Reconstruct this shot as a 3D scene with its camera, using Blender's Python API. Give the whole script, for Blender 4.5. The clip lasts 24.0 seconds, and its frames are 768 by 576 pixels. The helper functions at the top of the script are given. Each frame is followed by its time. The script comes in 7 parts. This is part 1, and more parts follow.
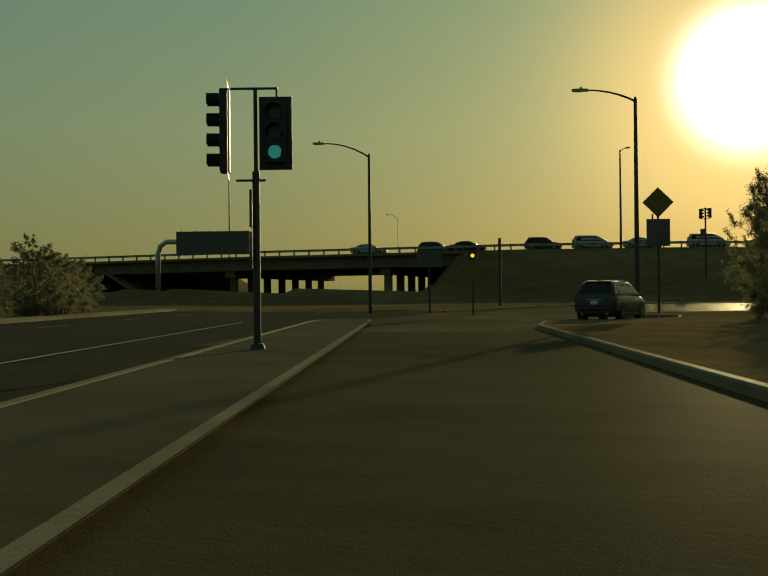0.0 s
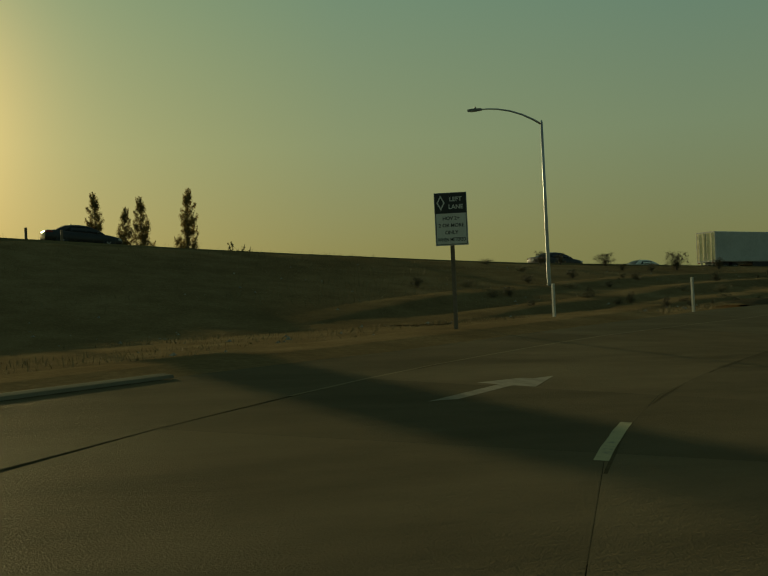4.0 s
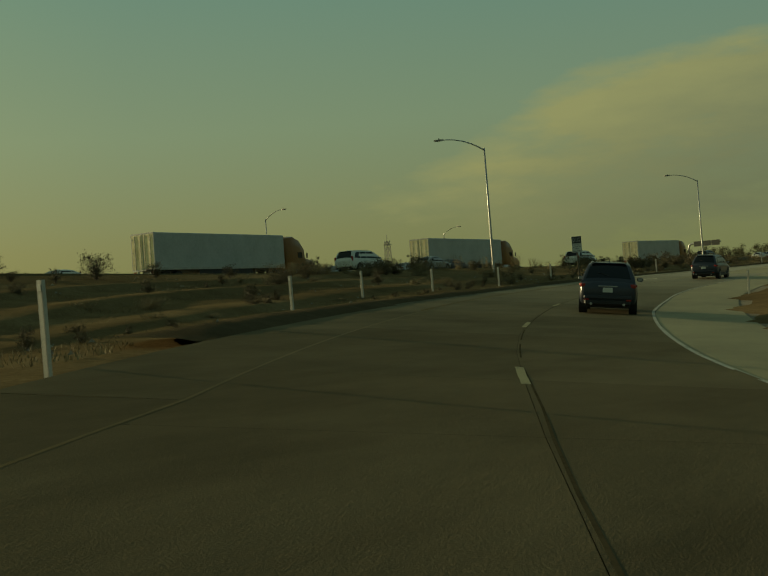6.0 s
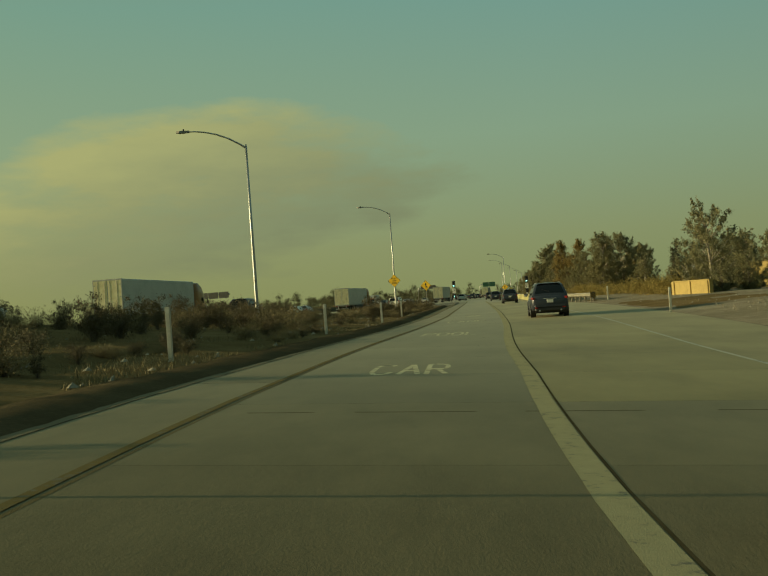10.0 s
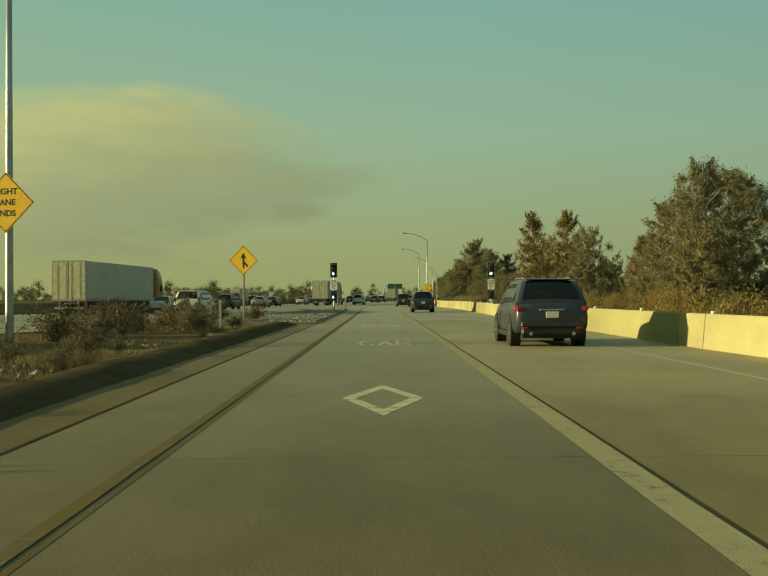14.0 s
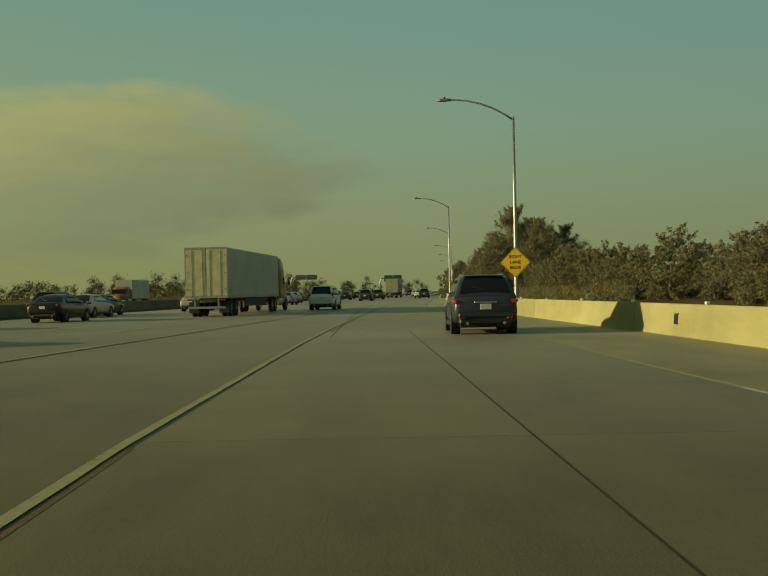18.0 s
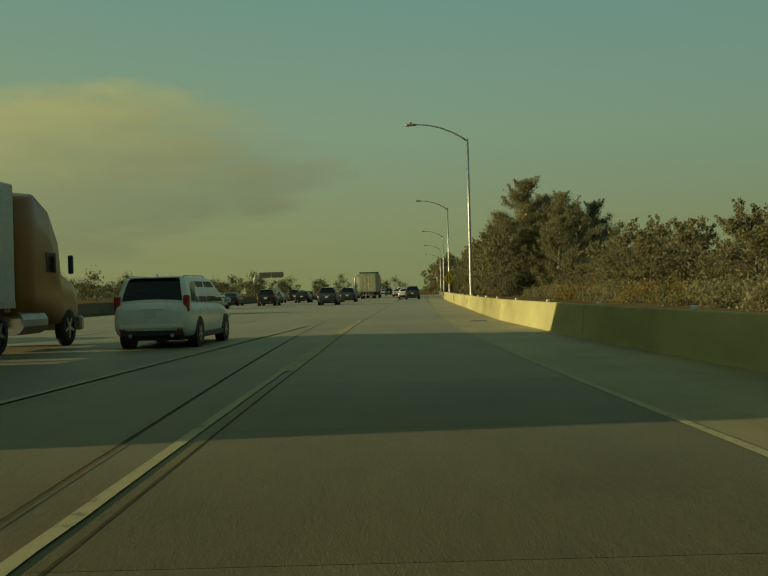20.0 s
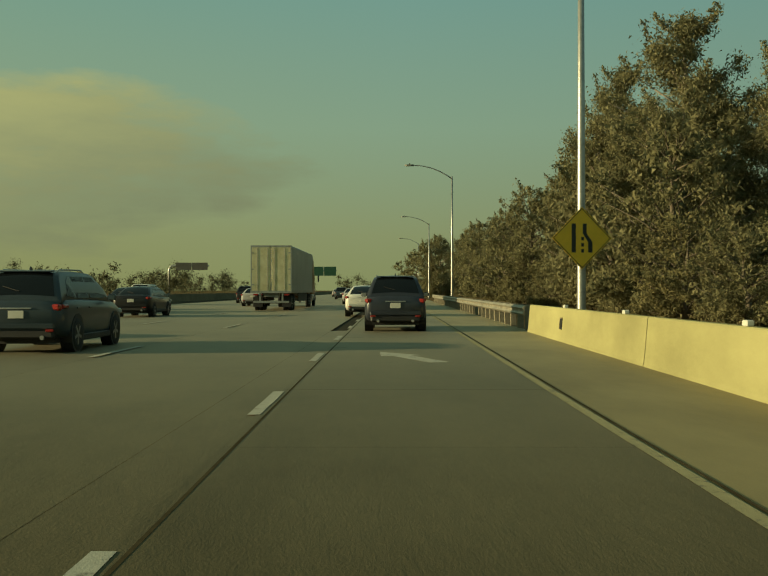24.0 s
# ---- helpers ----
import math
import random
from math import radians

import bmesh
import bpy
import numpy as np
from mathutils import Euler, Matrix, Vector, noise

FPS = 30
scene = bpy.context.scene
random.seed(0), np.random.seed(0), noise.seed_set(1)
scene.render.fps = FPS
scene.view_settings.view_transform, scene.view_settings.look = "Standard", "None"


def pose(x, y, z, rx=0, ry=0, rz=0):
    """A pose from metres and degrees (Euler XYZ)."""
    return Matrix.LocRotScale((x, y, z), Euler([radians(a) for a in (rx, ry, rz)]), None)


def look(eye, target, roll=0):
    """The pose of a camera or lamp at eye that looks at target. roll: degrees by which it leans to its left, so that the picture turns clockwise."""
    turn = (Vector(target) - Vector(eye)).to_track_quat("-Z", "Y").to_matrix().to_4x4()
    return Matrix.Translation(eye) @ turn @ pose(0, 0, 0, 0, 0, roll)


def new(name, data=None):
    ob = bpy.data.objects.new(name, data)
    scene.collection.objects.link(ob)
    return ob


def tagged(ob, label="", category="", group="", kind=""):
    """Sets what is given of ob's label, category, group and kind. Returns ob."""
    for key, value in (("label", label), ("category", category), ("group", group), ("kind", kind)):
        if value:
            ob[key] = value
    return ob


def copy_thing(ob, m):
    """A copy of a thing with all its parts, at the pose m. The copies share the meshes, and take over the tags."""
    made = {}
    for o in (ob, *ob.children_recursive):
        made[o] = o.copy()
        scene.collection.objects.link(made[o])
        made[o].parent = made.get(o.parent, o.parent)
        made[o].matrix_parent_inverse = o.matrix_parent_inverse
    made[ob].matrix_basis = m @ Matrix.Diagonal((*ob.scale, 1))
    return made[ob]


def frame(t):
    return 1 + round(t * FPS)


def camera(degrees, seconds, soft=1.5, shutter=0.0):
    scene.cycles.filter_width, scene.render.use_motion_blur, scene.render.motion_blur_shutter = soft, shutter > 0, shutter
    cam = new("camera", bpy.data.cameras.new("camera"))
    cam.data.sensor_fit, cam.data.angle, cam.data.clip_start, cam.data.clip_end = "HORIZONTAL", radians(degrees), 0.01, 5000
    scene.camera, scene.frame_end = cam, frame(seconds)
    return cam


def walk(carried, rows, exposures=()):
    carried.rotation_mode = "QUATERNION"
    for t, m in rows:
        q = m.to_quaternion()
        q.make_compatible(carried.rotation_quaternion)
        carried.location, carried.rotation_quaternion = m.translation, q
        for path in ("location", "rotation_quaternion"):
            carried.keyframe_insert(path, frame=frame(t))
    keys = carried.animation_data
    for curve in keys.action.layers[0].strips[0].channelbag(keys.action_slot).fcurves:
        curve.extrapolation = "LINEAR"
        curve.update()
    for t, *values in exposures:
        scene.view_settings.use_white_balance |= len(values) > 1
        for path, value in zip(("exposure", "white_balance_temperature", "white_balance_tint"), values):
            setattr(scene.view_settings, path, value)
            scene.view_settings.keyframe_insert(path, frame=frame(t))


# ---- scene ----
cam = camera(42.1, 24.0, soft=1.3)
PATH = [
    (0, (109.330, -169.567, 1.228), (91.099, -177.790, 1.348), -0.57),
    (0.5, (99.666, -173.816, 1.224), (81.190, -181.469, 1.422), -0.41),
    (1, (90.929, -177.133, 1.301), (72.130, -183.959, 1.486), 0.20),
    (1.5, (82.813, -179.753, 1.259), (63.566, -185.188, 1.386), -0.36),
    (2, (74.710, -181.447, 1.248), (54.946, -184.510, 1.161), 0.27),
    (2.5, (66.459, -182.189, 1.251), (46.460, -182.094, 1.343), -0.08),
    (3, (59.145, -181.797, 1.255), (39.386, -178.712, 1.471), -0.75),
    (3.5, (52.757, -180.308, 1.260), (33.641, -174.433, 1.544), -1.69),
    (4, (47.227, -177.943, 1.265), (29.166, -169.356, 1.550), -2.59),
    (4.5, (42.489, -174.927, 1.269), (25.997, -163.615, 1.478), -3.14),
    (5, (38.533, -171.294, 1.272), (24.199, -157.347, 1.325), -3.30),
    (5.5, (34.682, -166.869, 1.192), (22.258, -151.196, 1.248), -4.17),
    (6, (31.227, -161.520, 1.237), (20.072, -144.920, 1.160), -4.63),
    (6.5, (27.200, -155.040, 1.253), (17.043, -137.811, 1.339), -6.17),
    (7, (23.288, -147.828, 1.243), (14.234, -129.995, 1.373), -6.76),
    (7.5, (19.652, -139.872, 1.247), (11.825, -121.468, 1.253), -6.78),
    (8, (16.624, -131.794, 1.255), (9.783, -113.001, 1.415), -6.74),
    (8.5, (13.477, -122.591, 1.268), (7.628, -103.466, 1.419), -6.05),
    (9, (10.728, -112.855, 1.263), (6.119, -93.394, 1.395), -4.96),
    (9.5, (8.746, -102.647, 1.234), (5.522, -82.910, 1.501), -5.17),
    (10, (7.542, -92.366, 1.300), (5.689, -72.453, 1.569), -4.13),
    (10.5, (6.772, -81.488, 1.267), (6.226, -61.498, 1.577), -3.18),
    (11, (6.570, -70.417, 1.255), (6.692, -50.420, 1.583), -2.26),
    (11.5, (6.873, -59.126, 1.261), (7.079, -39.129, 1.588), -1.37),
    (12, (7.309, -47.455, 1.273), (7.354, -27.458, 1.581), -0.62),
    (12.5, (7.504, -35.246, 1.276), (7.482, -15.248, 1.557), -0.08),
    (13, (7.397, -22.471, 1.268), (7.457, -2.472, 1.513), 0.22),
    (13.5, (7.324, -9.056, 1.253), (7.382, 10.942, 1.509), -0.17),
    (14, (7.228, 4.380, 1.224), (7.299, 24.379, 1.416), -0.27),
    (14.5, (7.229, 18.015, 1.277), (7.316, 38.015, 1.374), 0.13),
    (15, (7.164, 31.769, 1.247), (7.288, 51.768, 1.362), -0.37),
    (15.5, (7.035, 45.328, 1.265), (7.190, 65.326, 1.438), -0.59),
    (16, (7.112, 58.405, 1.269), (7.259, 78.403, 1.433), -0.42),
    (16.5, (7.161, 71.538, 1.249), (7.301, 91.537, 1.358), -0.62),
    (17, (7.169, 85.025, 1.264), (7.352, 105.024, 1.336), -0.43),
    (17.5, (7.085, 97.401, 1.284), (7.283, 117.400, 1.361), -0.96),
    (18, (7.197, 109.263, 1.250), (7.366, 129.262, 1.329), -1.07),
    (18.5, (7.299, 120.905, 1.279), (7.444, 140.904, 1.302), -0.45),
    (19, (7.472, 133.242, 1.291), (7.701, 153.241, 1.294), -0.40),
    (19.5, (7.714, 146.180, 1.288), (8.130, 166.176, 1.303), -0.87),
    (20, (8.025, 159.141, 1.280), (8.672, 179.131, 1.323), -1.48),
    (20.5, (8.406, 171.548, 1.276), (9.271, 191.529, 1.347), -1.85),
    (21, (8.856, 183.305, 1.279), (9.918, 203.277, 1.374), -1.92),
    (21.5, (9.505, 195.571, 1.250), (10.712, 215.534, 1.354), -1.54),
    (22, (10.205, 207.189, 1.285), (11.477, 227.148, 1.373), -0.66),
    (22.5, (10.952, 219.181, 1.235), (12.268, 239.137, 1.440), -0.57),
    (23, (11.762, 231.271, 1.235), (13.092, 251.226, 1.401), -0.20),
    (23.5, (12.509, 243.753, 1.219), (13.867, 263.706, 1.371), 0.10),
    (24, (13.413, 256.934, 1.245), (14.764, 276.889, 1.291), -0.04),
]
EXPO = [(0, -0.35), (2.0, -0.35), (4.5, -0.35), (6.0, -0.15), (8.0, 0.35), (9.0, 0.55), (10.0, 0.35), (12.5, 0.72), (14.0, 0.7), (16.0, 0.42), (17.5, 0.2), (18.5, 0.22), (20.5, 0.15), (24.0, 0.34)]
walk(cam, [(t, look(eye, target, roll)) for t, eye, target, roll in PATH], EXPO)

# ---- light ----
SUN_AZ, SUN_EL = -94.0, 11.3          # degrees clockwise from +y, degrees above the horizon
sun_dir = Vector((math.sin(radians(SUN_AZ)) * math.cos(radians(SUN_EL)), math.cos(radians(SUN_AZ)) * math.cos(radians(SUN_EL)), math.sin(radians(SUN_EL))))
sun_data = bpy.data.lights.new("sun", "SUN")
sun_data.energy, sun_data.angle, sun_data.color = 4.2, radians(0.8), (1.0, 0.85, 0.44)
new("sun", sun_data).matrix_world = look(sun_dir * 200, (0, 0, 0))


class Nodes:
    """Short hand for building node trees."""

    def __init__(self, tree):
        self.tree = tree

    def add(self, kind, links=None, operation="", blend=""):
        node = self.tree.nodes.new(kind)
        if operation:
            node.operation = operation
        if blend:
            node.blend_type = blend
        for key, value in (links or {}).items():
            if isinstance(value, bpy.types.NodeSocket):
                self.tree.links.new(value, node.inputs[key])
            else:
                node.inputs[key].default_value = value
        return node

    def math(self, operation, a, b=0.0, c=0.0, clamp=False):
        node = self.add("ShaderNodeMath", {0: a, 1: b, 2: c}, operation=operation)
        node.use_clamp = clamp
        return node.outputs[0]

    def ramp(self, value, stops):
        node = self.add("ShaderNodeValToRGB", {"Fac": value})
        while len(node.color_ramp.elements) < len(stops):
            node.color_ramp.elements.new(0.5)
        for element, (place, colour) in zip(node.color_ramp.elements, stops):
            element.position, element.color = place, (*colour, 1)
        return node.outputs["Color"]

    def mix(self, fac, a, b, blend="MIX"):
        return self.add("ShaderNodeMixRGB", {"Fac": fac, "Color1": a, "Color2": b}, blend=blend).outputs[0]

    def noise(self, vector, scale, detail=4.0, rough=0.55):
        return self.add("ShaderNodeTexNoise", {"Vector": vector, "Scale": scale, "Detail": detail, "Roughness": rough}).outputs["Fac"]


# smoky evening sky: a clear-air sky under a layer of haze, with a bright ring about the sun and one bank of smoke
world = bpy.data.worlds.new("sky")
scene.world = world
world.use_nodes = True
world.node_tree.nodes.clear()
w = Nodes(world.node_tree)
ray = w.add("ShaderNodeTexCoord").outputs["Generated"]
clear = w.add("ShaderNodeTexSky")
clear.sky_type, clear.sun_disc, clear.sun_elevation, clear.sun_rotation, clear.dust_density = "NISHITA", False, radians(SUN_EL), radians(SUN_AZ), 3.0
sky = clear.outputs["Color"]
xyz = w.add("ShaderNodeSeparateXYZ", {0: ray})
up = xyz.outputs["Z"]
haze = w.ramp(w.math("MULTIPLY", up, 2.2, clamp=True), [(0.0, (0.245, 0.25, 0.095)), (0.12, (0.25, 0.265, 0.115)), (0.35, (0.232, 0.31, 0.185)), (0.64, (0.168, 0.292, 0.223)), (0.82, (0.166, 0.252, 0.19)), (1.0, (0.126, 0.203, 0.165))])
toward = w.add("ShaderNodeVectorMath", {0: ray, 1: tuple(sun_dir)}, operation="DOT_PRODUCT").outputs["Value"]
side = w.math("MULTIPLY_ADD", toward, 0.5, 0.5, clamp=True)
haze = w.mix(1.0, haze, w.ramp(side, [(0.0, (0.58, 0.74, 0.86)), (0.45, (0.82, 0.92, 0.98)), (0.72, (0.92, 0.96, 0.89)), (0.85, (1.0, 1.0, 0.88)), (0.945, (1.2, 1.13, 0.88)), (1.0, (1.55, 1.3, 0.74))]), "MULTIPLY")
# bank of smoke
stretch = w.add("ShaderNodeMapping", {"Vector": ray, "Scale": (2.2, 2.2, 7.0)}).outputs[0]
puff = w.noise(stretch, 1.6, 6.0, 0.5)
azim = w.math("ARCTAN2", xyz.outputs["X"], xyz.outputs["Y"])
elev = w.math("ARCSINE", up)
degs = w.math("MULTIPLY_ADD", azim, 57.296, 13.0)
mid = w.math("MULTIPLY_ADD", w.math("MULTIPLY", degs, degs), -0.00011, 0.143)
bank_a = w.math("SUBTRACT", 1.0, w.math("POWER", w.math("DIVIDE", w.math("ADD", azim, 0.31), 0.275), 2.0))
above = w.math("SUBTRACT", elev, mid)
depth = w.math("MULTIPLY_ADD", w.math("LESS_THAN", above, 0.0), 0.052, 0.057)
bank_e = w.math("POWER", w.math("DIVIDE", above, depth), 2.0)
wisp = w.noise(w.add("ShaderNodeMapping", {"Vector": ray, "Scale": (3.0, 3.0, 11.0)}).outputs[0], 3.2, 7.0, 0.6)
rough_edge = w.math("MULTIPLY_ADD", w.math("SUBTRACT", puff, 0.5), 2.4, w.math("MULTIPLY", w.math("SUBTRACT", wisp, 0.5), 1.5))
body = w.math("SUBTRACT", w.math("ADD", bank_a, rough_edge), bank_e)
cover = w.math("SMOOTH_MIN", w.math("MULTIPLY", body, 1.35, clamp=True), 1.0, 0.1)
lit = w.math("MULTIPLY_ADD", above, 7.0, w.math("MULTIPLY_ADD", azim, -1.9, w.math("MULTIPLY_ADD", wisp, 0.7, -0.3)), clamp=True)
smoke = w.mix(lit, (0.165, 0.19, 0.10, 1), (0.345, 0.345, 0.125, 1))
haze = w.mix(w.math("MULTIPLY", cover, 0.9), haze, smoke)
air = w.mix(0.90, w.mix(1.0, sky, (0.055, 0.055, 0.055, 1), "MULTIPLY"), haze)
# aureole
angle = w.math("ARCCOSINE", w.math("MINIMUM", toward, 1.0))
glow = w.math("POWER", 2.718, w.math("MULTIPLY", w.math("POWER", w.math("DIVIDE", angle, 0.142), 2.6), -1.0))
core = w.math("POWER", 2.718, w.math("MULTIPLY", w.math("POWER", w.math("DIVIDE", angle, 0.062), 4.0), -1.0))
ring = w.mix(1.0, w.mix(glow, (0, 0, 0, 1), (0.75, 0.36, 0.05, 1)), w.mix(core, (0, 0, 0, 1), (3.0, 2.9, 2.6, 1)), "ADD")
whole = w.mix(1.0, air, ring, "ADD")
w.add("ShaderNodeOutputWorld", {"Surface": w.add("ShaderNodeBackground", {"Color": whole, "Strength": 1.0}).outputs[0]})

# ---- materials ----
def material(name, build, rough=0.7, metal=0.0, **more):
    """A principled material; build(n, place, rnd) gives the colour and, if wanted, a height for the relief."""
    mat = bpy.data.materials.new(name)
    mat.use_nodes = True
    n = Nodes(mat.node_tree)
    bsdf = mat.node_tree.nodes["Principled BSDF"]
    bsdf.inputs["Roughness"].default_value, bsdf.inputs["Metallic"].default_value = rough, metal
    for key, value in more.items():
        bsdf.inputs[key.replace("_", " ")].default_value = value
    place = n.add("ShaderNodeNewGeometry").outputs["Position"]
    rnd = n.add("ShaderNodeObjectInfo").outputs["Random"]
    out = build(n, place, rnd)
    colour, height, strength, gloss = (list(out) + [None] * 4)[:4] if isinstance(out, tuple) else (out, None, None, None)
    mat.node_tree.links.new(colour, bsdf.inputs["Base Color"])
    if height is not None:
        bump = n.add("ShaderNodeBump", {"Height": height, "Strength": strength or 0.3, "Distance": 0.02})
        mat.node_tree.links.new(bump.outputs[0], bsdf.inputs["Normal"])
    if gloss is not None:
        mat.node_tree.links.new(gloss, bsdf.inputs["Roughness"])
    return mat


def plain(name, rgb, rough=0.5, metal=0.0, wear=0.25, scale=1.5, bump=0.0, **more):
    """Paint, metal or plastic with dirt at two scales."""
    dark, light = tuple(c * (1 - wear) for c in rgb), tuple(min(1, c * (1 + wear * 0.5)) for c in rgb)

    def build(n, place, rnd):
        spots = n.math("MULTIPLY_ADD", n.noise(place, scale * 9, 3), 0.4, n.math("MULTIPLY", n.noise(place, scale, 5), 0.6))
        colour = n.ramp(spots, [(0.35, dark), (0.55, rgb), (0.75, light)])
        return (colour, n.noise(place, scale * 30, 3), bump) if bump else colour

    return material(name, build, rough, metal, **more)


def concrete(name, rgb, gloss=0.5, spec=0.02, rugged=0.25, power=8.0):
    """Worn paving: broad stains, patches, oil drips, fine grain."""
    def build(n, place, rnd):
        flat = n.add("ShaderNodeMapping", {"Vector": place, "Scale": (1.0, 0.35, 1.0)}).outputs[0]
        broad = n.noise(place, 0.12, 5, 0.6)
        patch = n.noise(flat, 0.8, 6, 0.68)
        grain = n.noise(place, 55, 3, 0.7)
        value = n.math("ADD", n.math("MULTIPLY", broad, 0.5), n.math("ADD", n.math("MULTIPLY", patch, 0.35), n.math("MULTIPLY", grain, 0.15)))
        tone = n.ramp(value, [(0.34, tuple(c * 0.6 for c in rgb)), (0.5, rgb), (0.66, tuple(c * 1.32 for c in rgb))])
        slab = n.mix(1.0, tone, n.ramp(rnd, [(0.0, (0.84, 0.84, 0.83)), (1.0, (1.1, 1.09, 1.07))]), "MULTIPLY")
        oil = n.math("MULTIPLY", n.math("SUBTRACT", n.noise(flat, 0.5, 4), 0.56, clamp=True), 2.6, clamp=True)
        slab = n.mix(oil, slab, (rgb[0] * 0.5, rgb[1] * 0.5, rgb[2] * 0.5, 1))
        grit = n.math("MULTIPLY_ADD", n.noise(flat, 9, 5, 0.7), 1.5, grain)
        return slab, grit, rugged, n.math("MULTIPLY_ADD", patch, 0.3, gloss)

    mat = material(name, build, 0.6, Specular_IOR_Level=0.0)
    # a thin gloss for the polished grains, stronger at a low angle
    n = Nodes(mat.node_tree)
    bsdf = mat.node_tree.nodes["Principled BSDF"]
    shine = n.add("ShaderNodeBsdfGlossy", {"Roughness": gloss, "Color": (1.0, 0.95, 0.77, 1)})
    if bsdf.inputs["Normal"].is_linked:
        mat.node_tree.links.new(bsdf.inputs["Normal"].links[0].from_socket, shine.inputs["Normal"])
    facing = n.add("ShaderNodeLayerWeight", {"Blend": 0.5}).outputs["Facing"]
    graze = n.math("MULTIPLY", n.math("POWER", facing, power), spec * 4.3)
    both = n.add("ShaderNodeMixShader", {0: graze, 1: bsdf.outputs[0], 2: shine.outputs[0]})
    mat.node_tree.links.new(both.outputs[0], mat.node_tree.nodes["Material Output"].inputs["Surface"])
    return mat


road_grey = concrete("worn_concrete_paving", (0.15, 0.126, 0.074), 0.5, 0.085, 0.14)
pale_grey = concrete("pale_worn_paving", (0.235, 0.197, 0.096), 0.5, 0.06, 0.16)
dark_grey = concrete("dark_ramp_paving", (0.112, 0.092, 0.056), 0.27, 0.0034, 0.85, 2.0)
def between(a, b, k):
    return tuple(u + (v - u) * k for u, v in zip(a, b)) if isinstance(a, tuple) else a + (b - a) * k


# paving in steps from the dark tone to a paler, glossier one towards the carpool lane
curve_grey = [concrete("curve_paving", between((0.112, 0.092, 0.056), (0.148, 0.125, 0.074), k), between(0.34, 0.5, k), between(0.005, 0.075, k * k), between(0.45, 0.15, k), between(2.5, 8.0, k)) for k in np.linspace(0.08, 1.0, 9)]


def paving_at(s):
    """The paving material by distance along the ramp."""
    return dark_grey if s < 88 else curve_grey[min(8, int((s - 88) / 10))]


shoulder_grey = concrete("shoulder_paving", (0.24, 0.2, 0.105), 0.5, 0.06, 0.16)
stain_grey = concrete("stained_shoulder_paving", (0.145, 0.122, 0.074), 0.5, 0.06, 0.16)
brown_strip = concrete("dirt_stained_strip", (0.15, 0.115, 0.058), 0.5, 0.03, 0.3)
island_fill = concrete("grimy_island_paving", (0.1, 0.087, 0.058), 0.5, 0.01)
night_asphalt = concrete("fresh_black_asphalt", (0.068, 0.057, 0.034), 0.55, 0.005)
fwy_grey = concrete("freeway_concrete", (0.128, 0.108, 0.062), 0.5, 0.08)
asphalt = concrete("worn_asphalt", (0.04, 0.036, 0.025), 0.4, 0.01, 0.5)
dark_asphalt = concrete("dark_asphalt", (0.045, 0.04, 0.03), 0.5, 0.01)
seal = plain("joint_sealant", (0.082, 0.066, 0.038), 0.8, wear=0.3, Specular_IOR_Level=0.0)


def painted(name, rgb, scale=7.0, cut=0.42):
    """Thermoplastic road paint worn through in places."""
    def build(n, place, rnd):
        wornness = n.math("MULTIPLY_ADD", n.noise(place, scale, 6, 0.7), 0.7, n.math("MULTIPLY", n.noise(place, 1.2, 4), 0.3))
        colour = n.ramp(wornness, [(cut - 0.08, (0.15, 0.142, 0.11)), (cut, tuple(c * 0.82 for c in rgb)), (0.8, rgb)])
        return colour, n.noise(place, 90, 2), 0.2

    mat = material(name, build, 0.7, Specular_IOR_Level=0.0)
    n = Nodes(mat.node_tree)
    both = n.add("ShaderNodeMixShader", {0: 0.035, 1: mat.node_tree.nodes["Principled BSDF"].outputs[0], 2: n.add("ShaderNodeBsdfGlossy", {"Roughness": 0.5}).outputs[0]})
    mat.node_tree.links.new(both.outputs[0], mat.node_tree.nodes["Material Output"].inputs["Surface"])
    return mat


white_line = painted("white_road_paint", (0.52, 0.50, 0.40), cut=0.45)
faint_line = painted("faded_road_paint", (0.4, 0.355, 0.2), cut=0.44)
yellow_line = painted("yellow_road_paint", (0.175, 0.128, 0.042), cut=0.49)
wall_paint = concrete("cast_barrier_concrete", (0.325, 0.305, 0.15), 0.5, 0.01, 0.12)
wet_tar = concrete("shiny_tar", (0.05, 0.045, 0.03), 0.28, 0.06, 0.8)
kerb_grey = concrete("kerb_concrete", (0.2, 0.175, 0.12), 0.5, 0.01)


def soil(name, a, b, c, scale=0.5):
    def build(n, place, rnd):
        v = n.math("ADD", n.math("MULTIPLY", n.noise(place, scale * 0.12, 5), 0.4), n.math("ADD", n.math("MULTIPLY", n.noise(place, scale, 6, 0.65), 0.35), n.math("MULTIPLY", n.noise(place, scale * 16, 4, 0.7), 0.25)))
        return n.ramp(v, [(0.32, a), (0.5, b), (0.68, c)]), n.noise(place, scale * 24, 4, 0.7), 0.6

    return material(name, build, 0.95, Specular_IOR_Level=0.0)


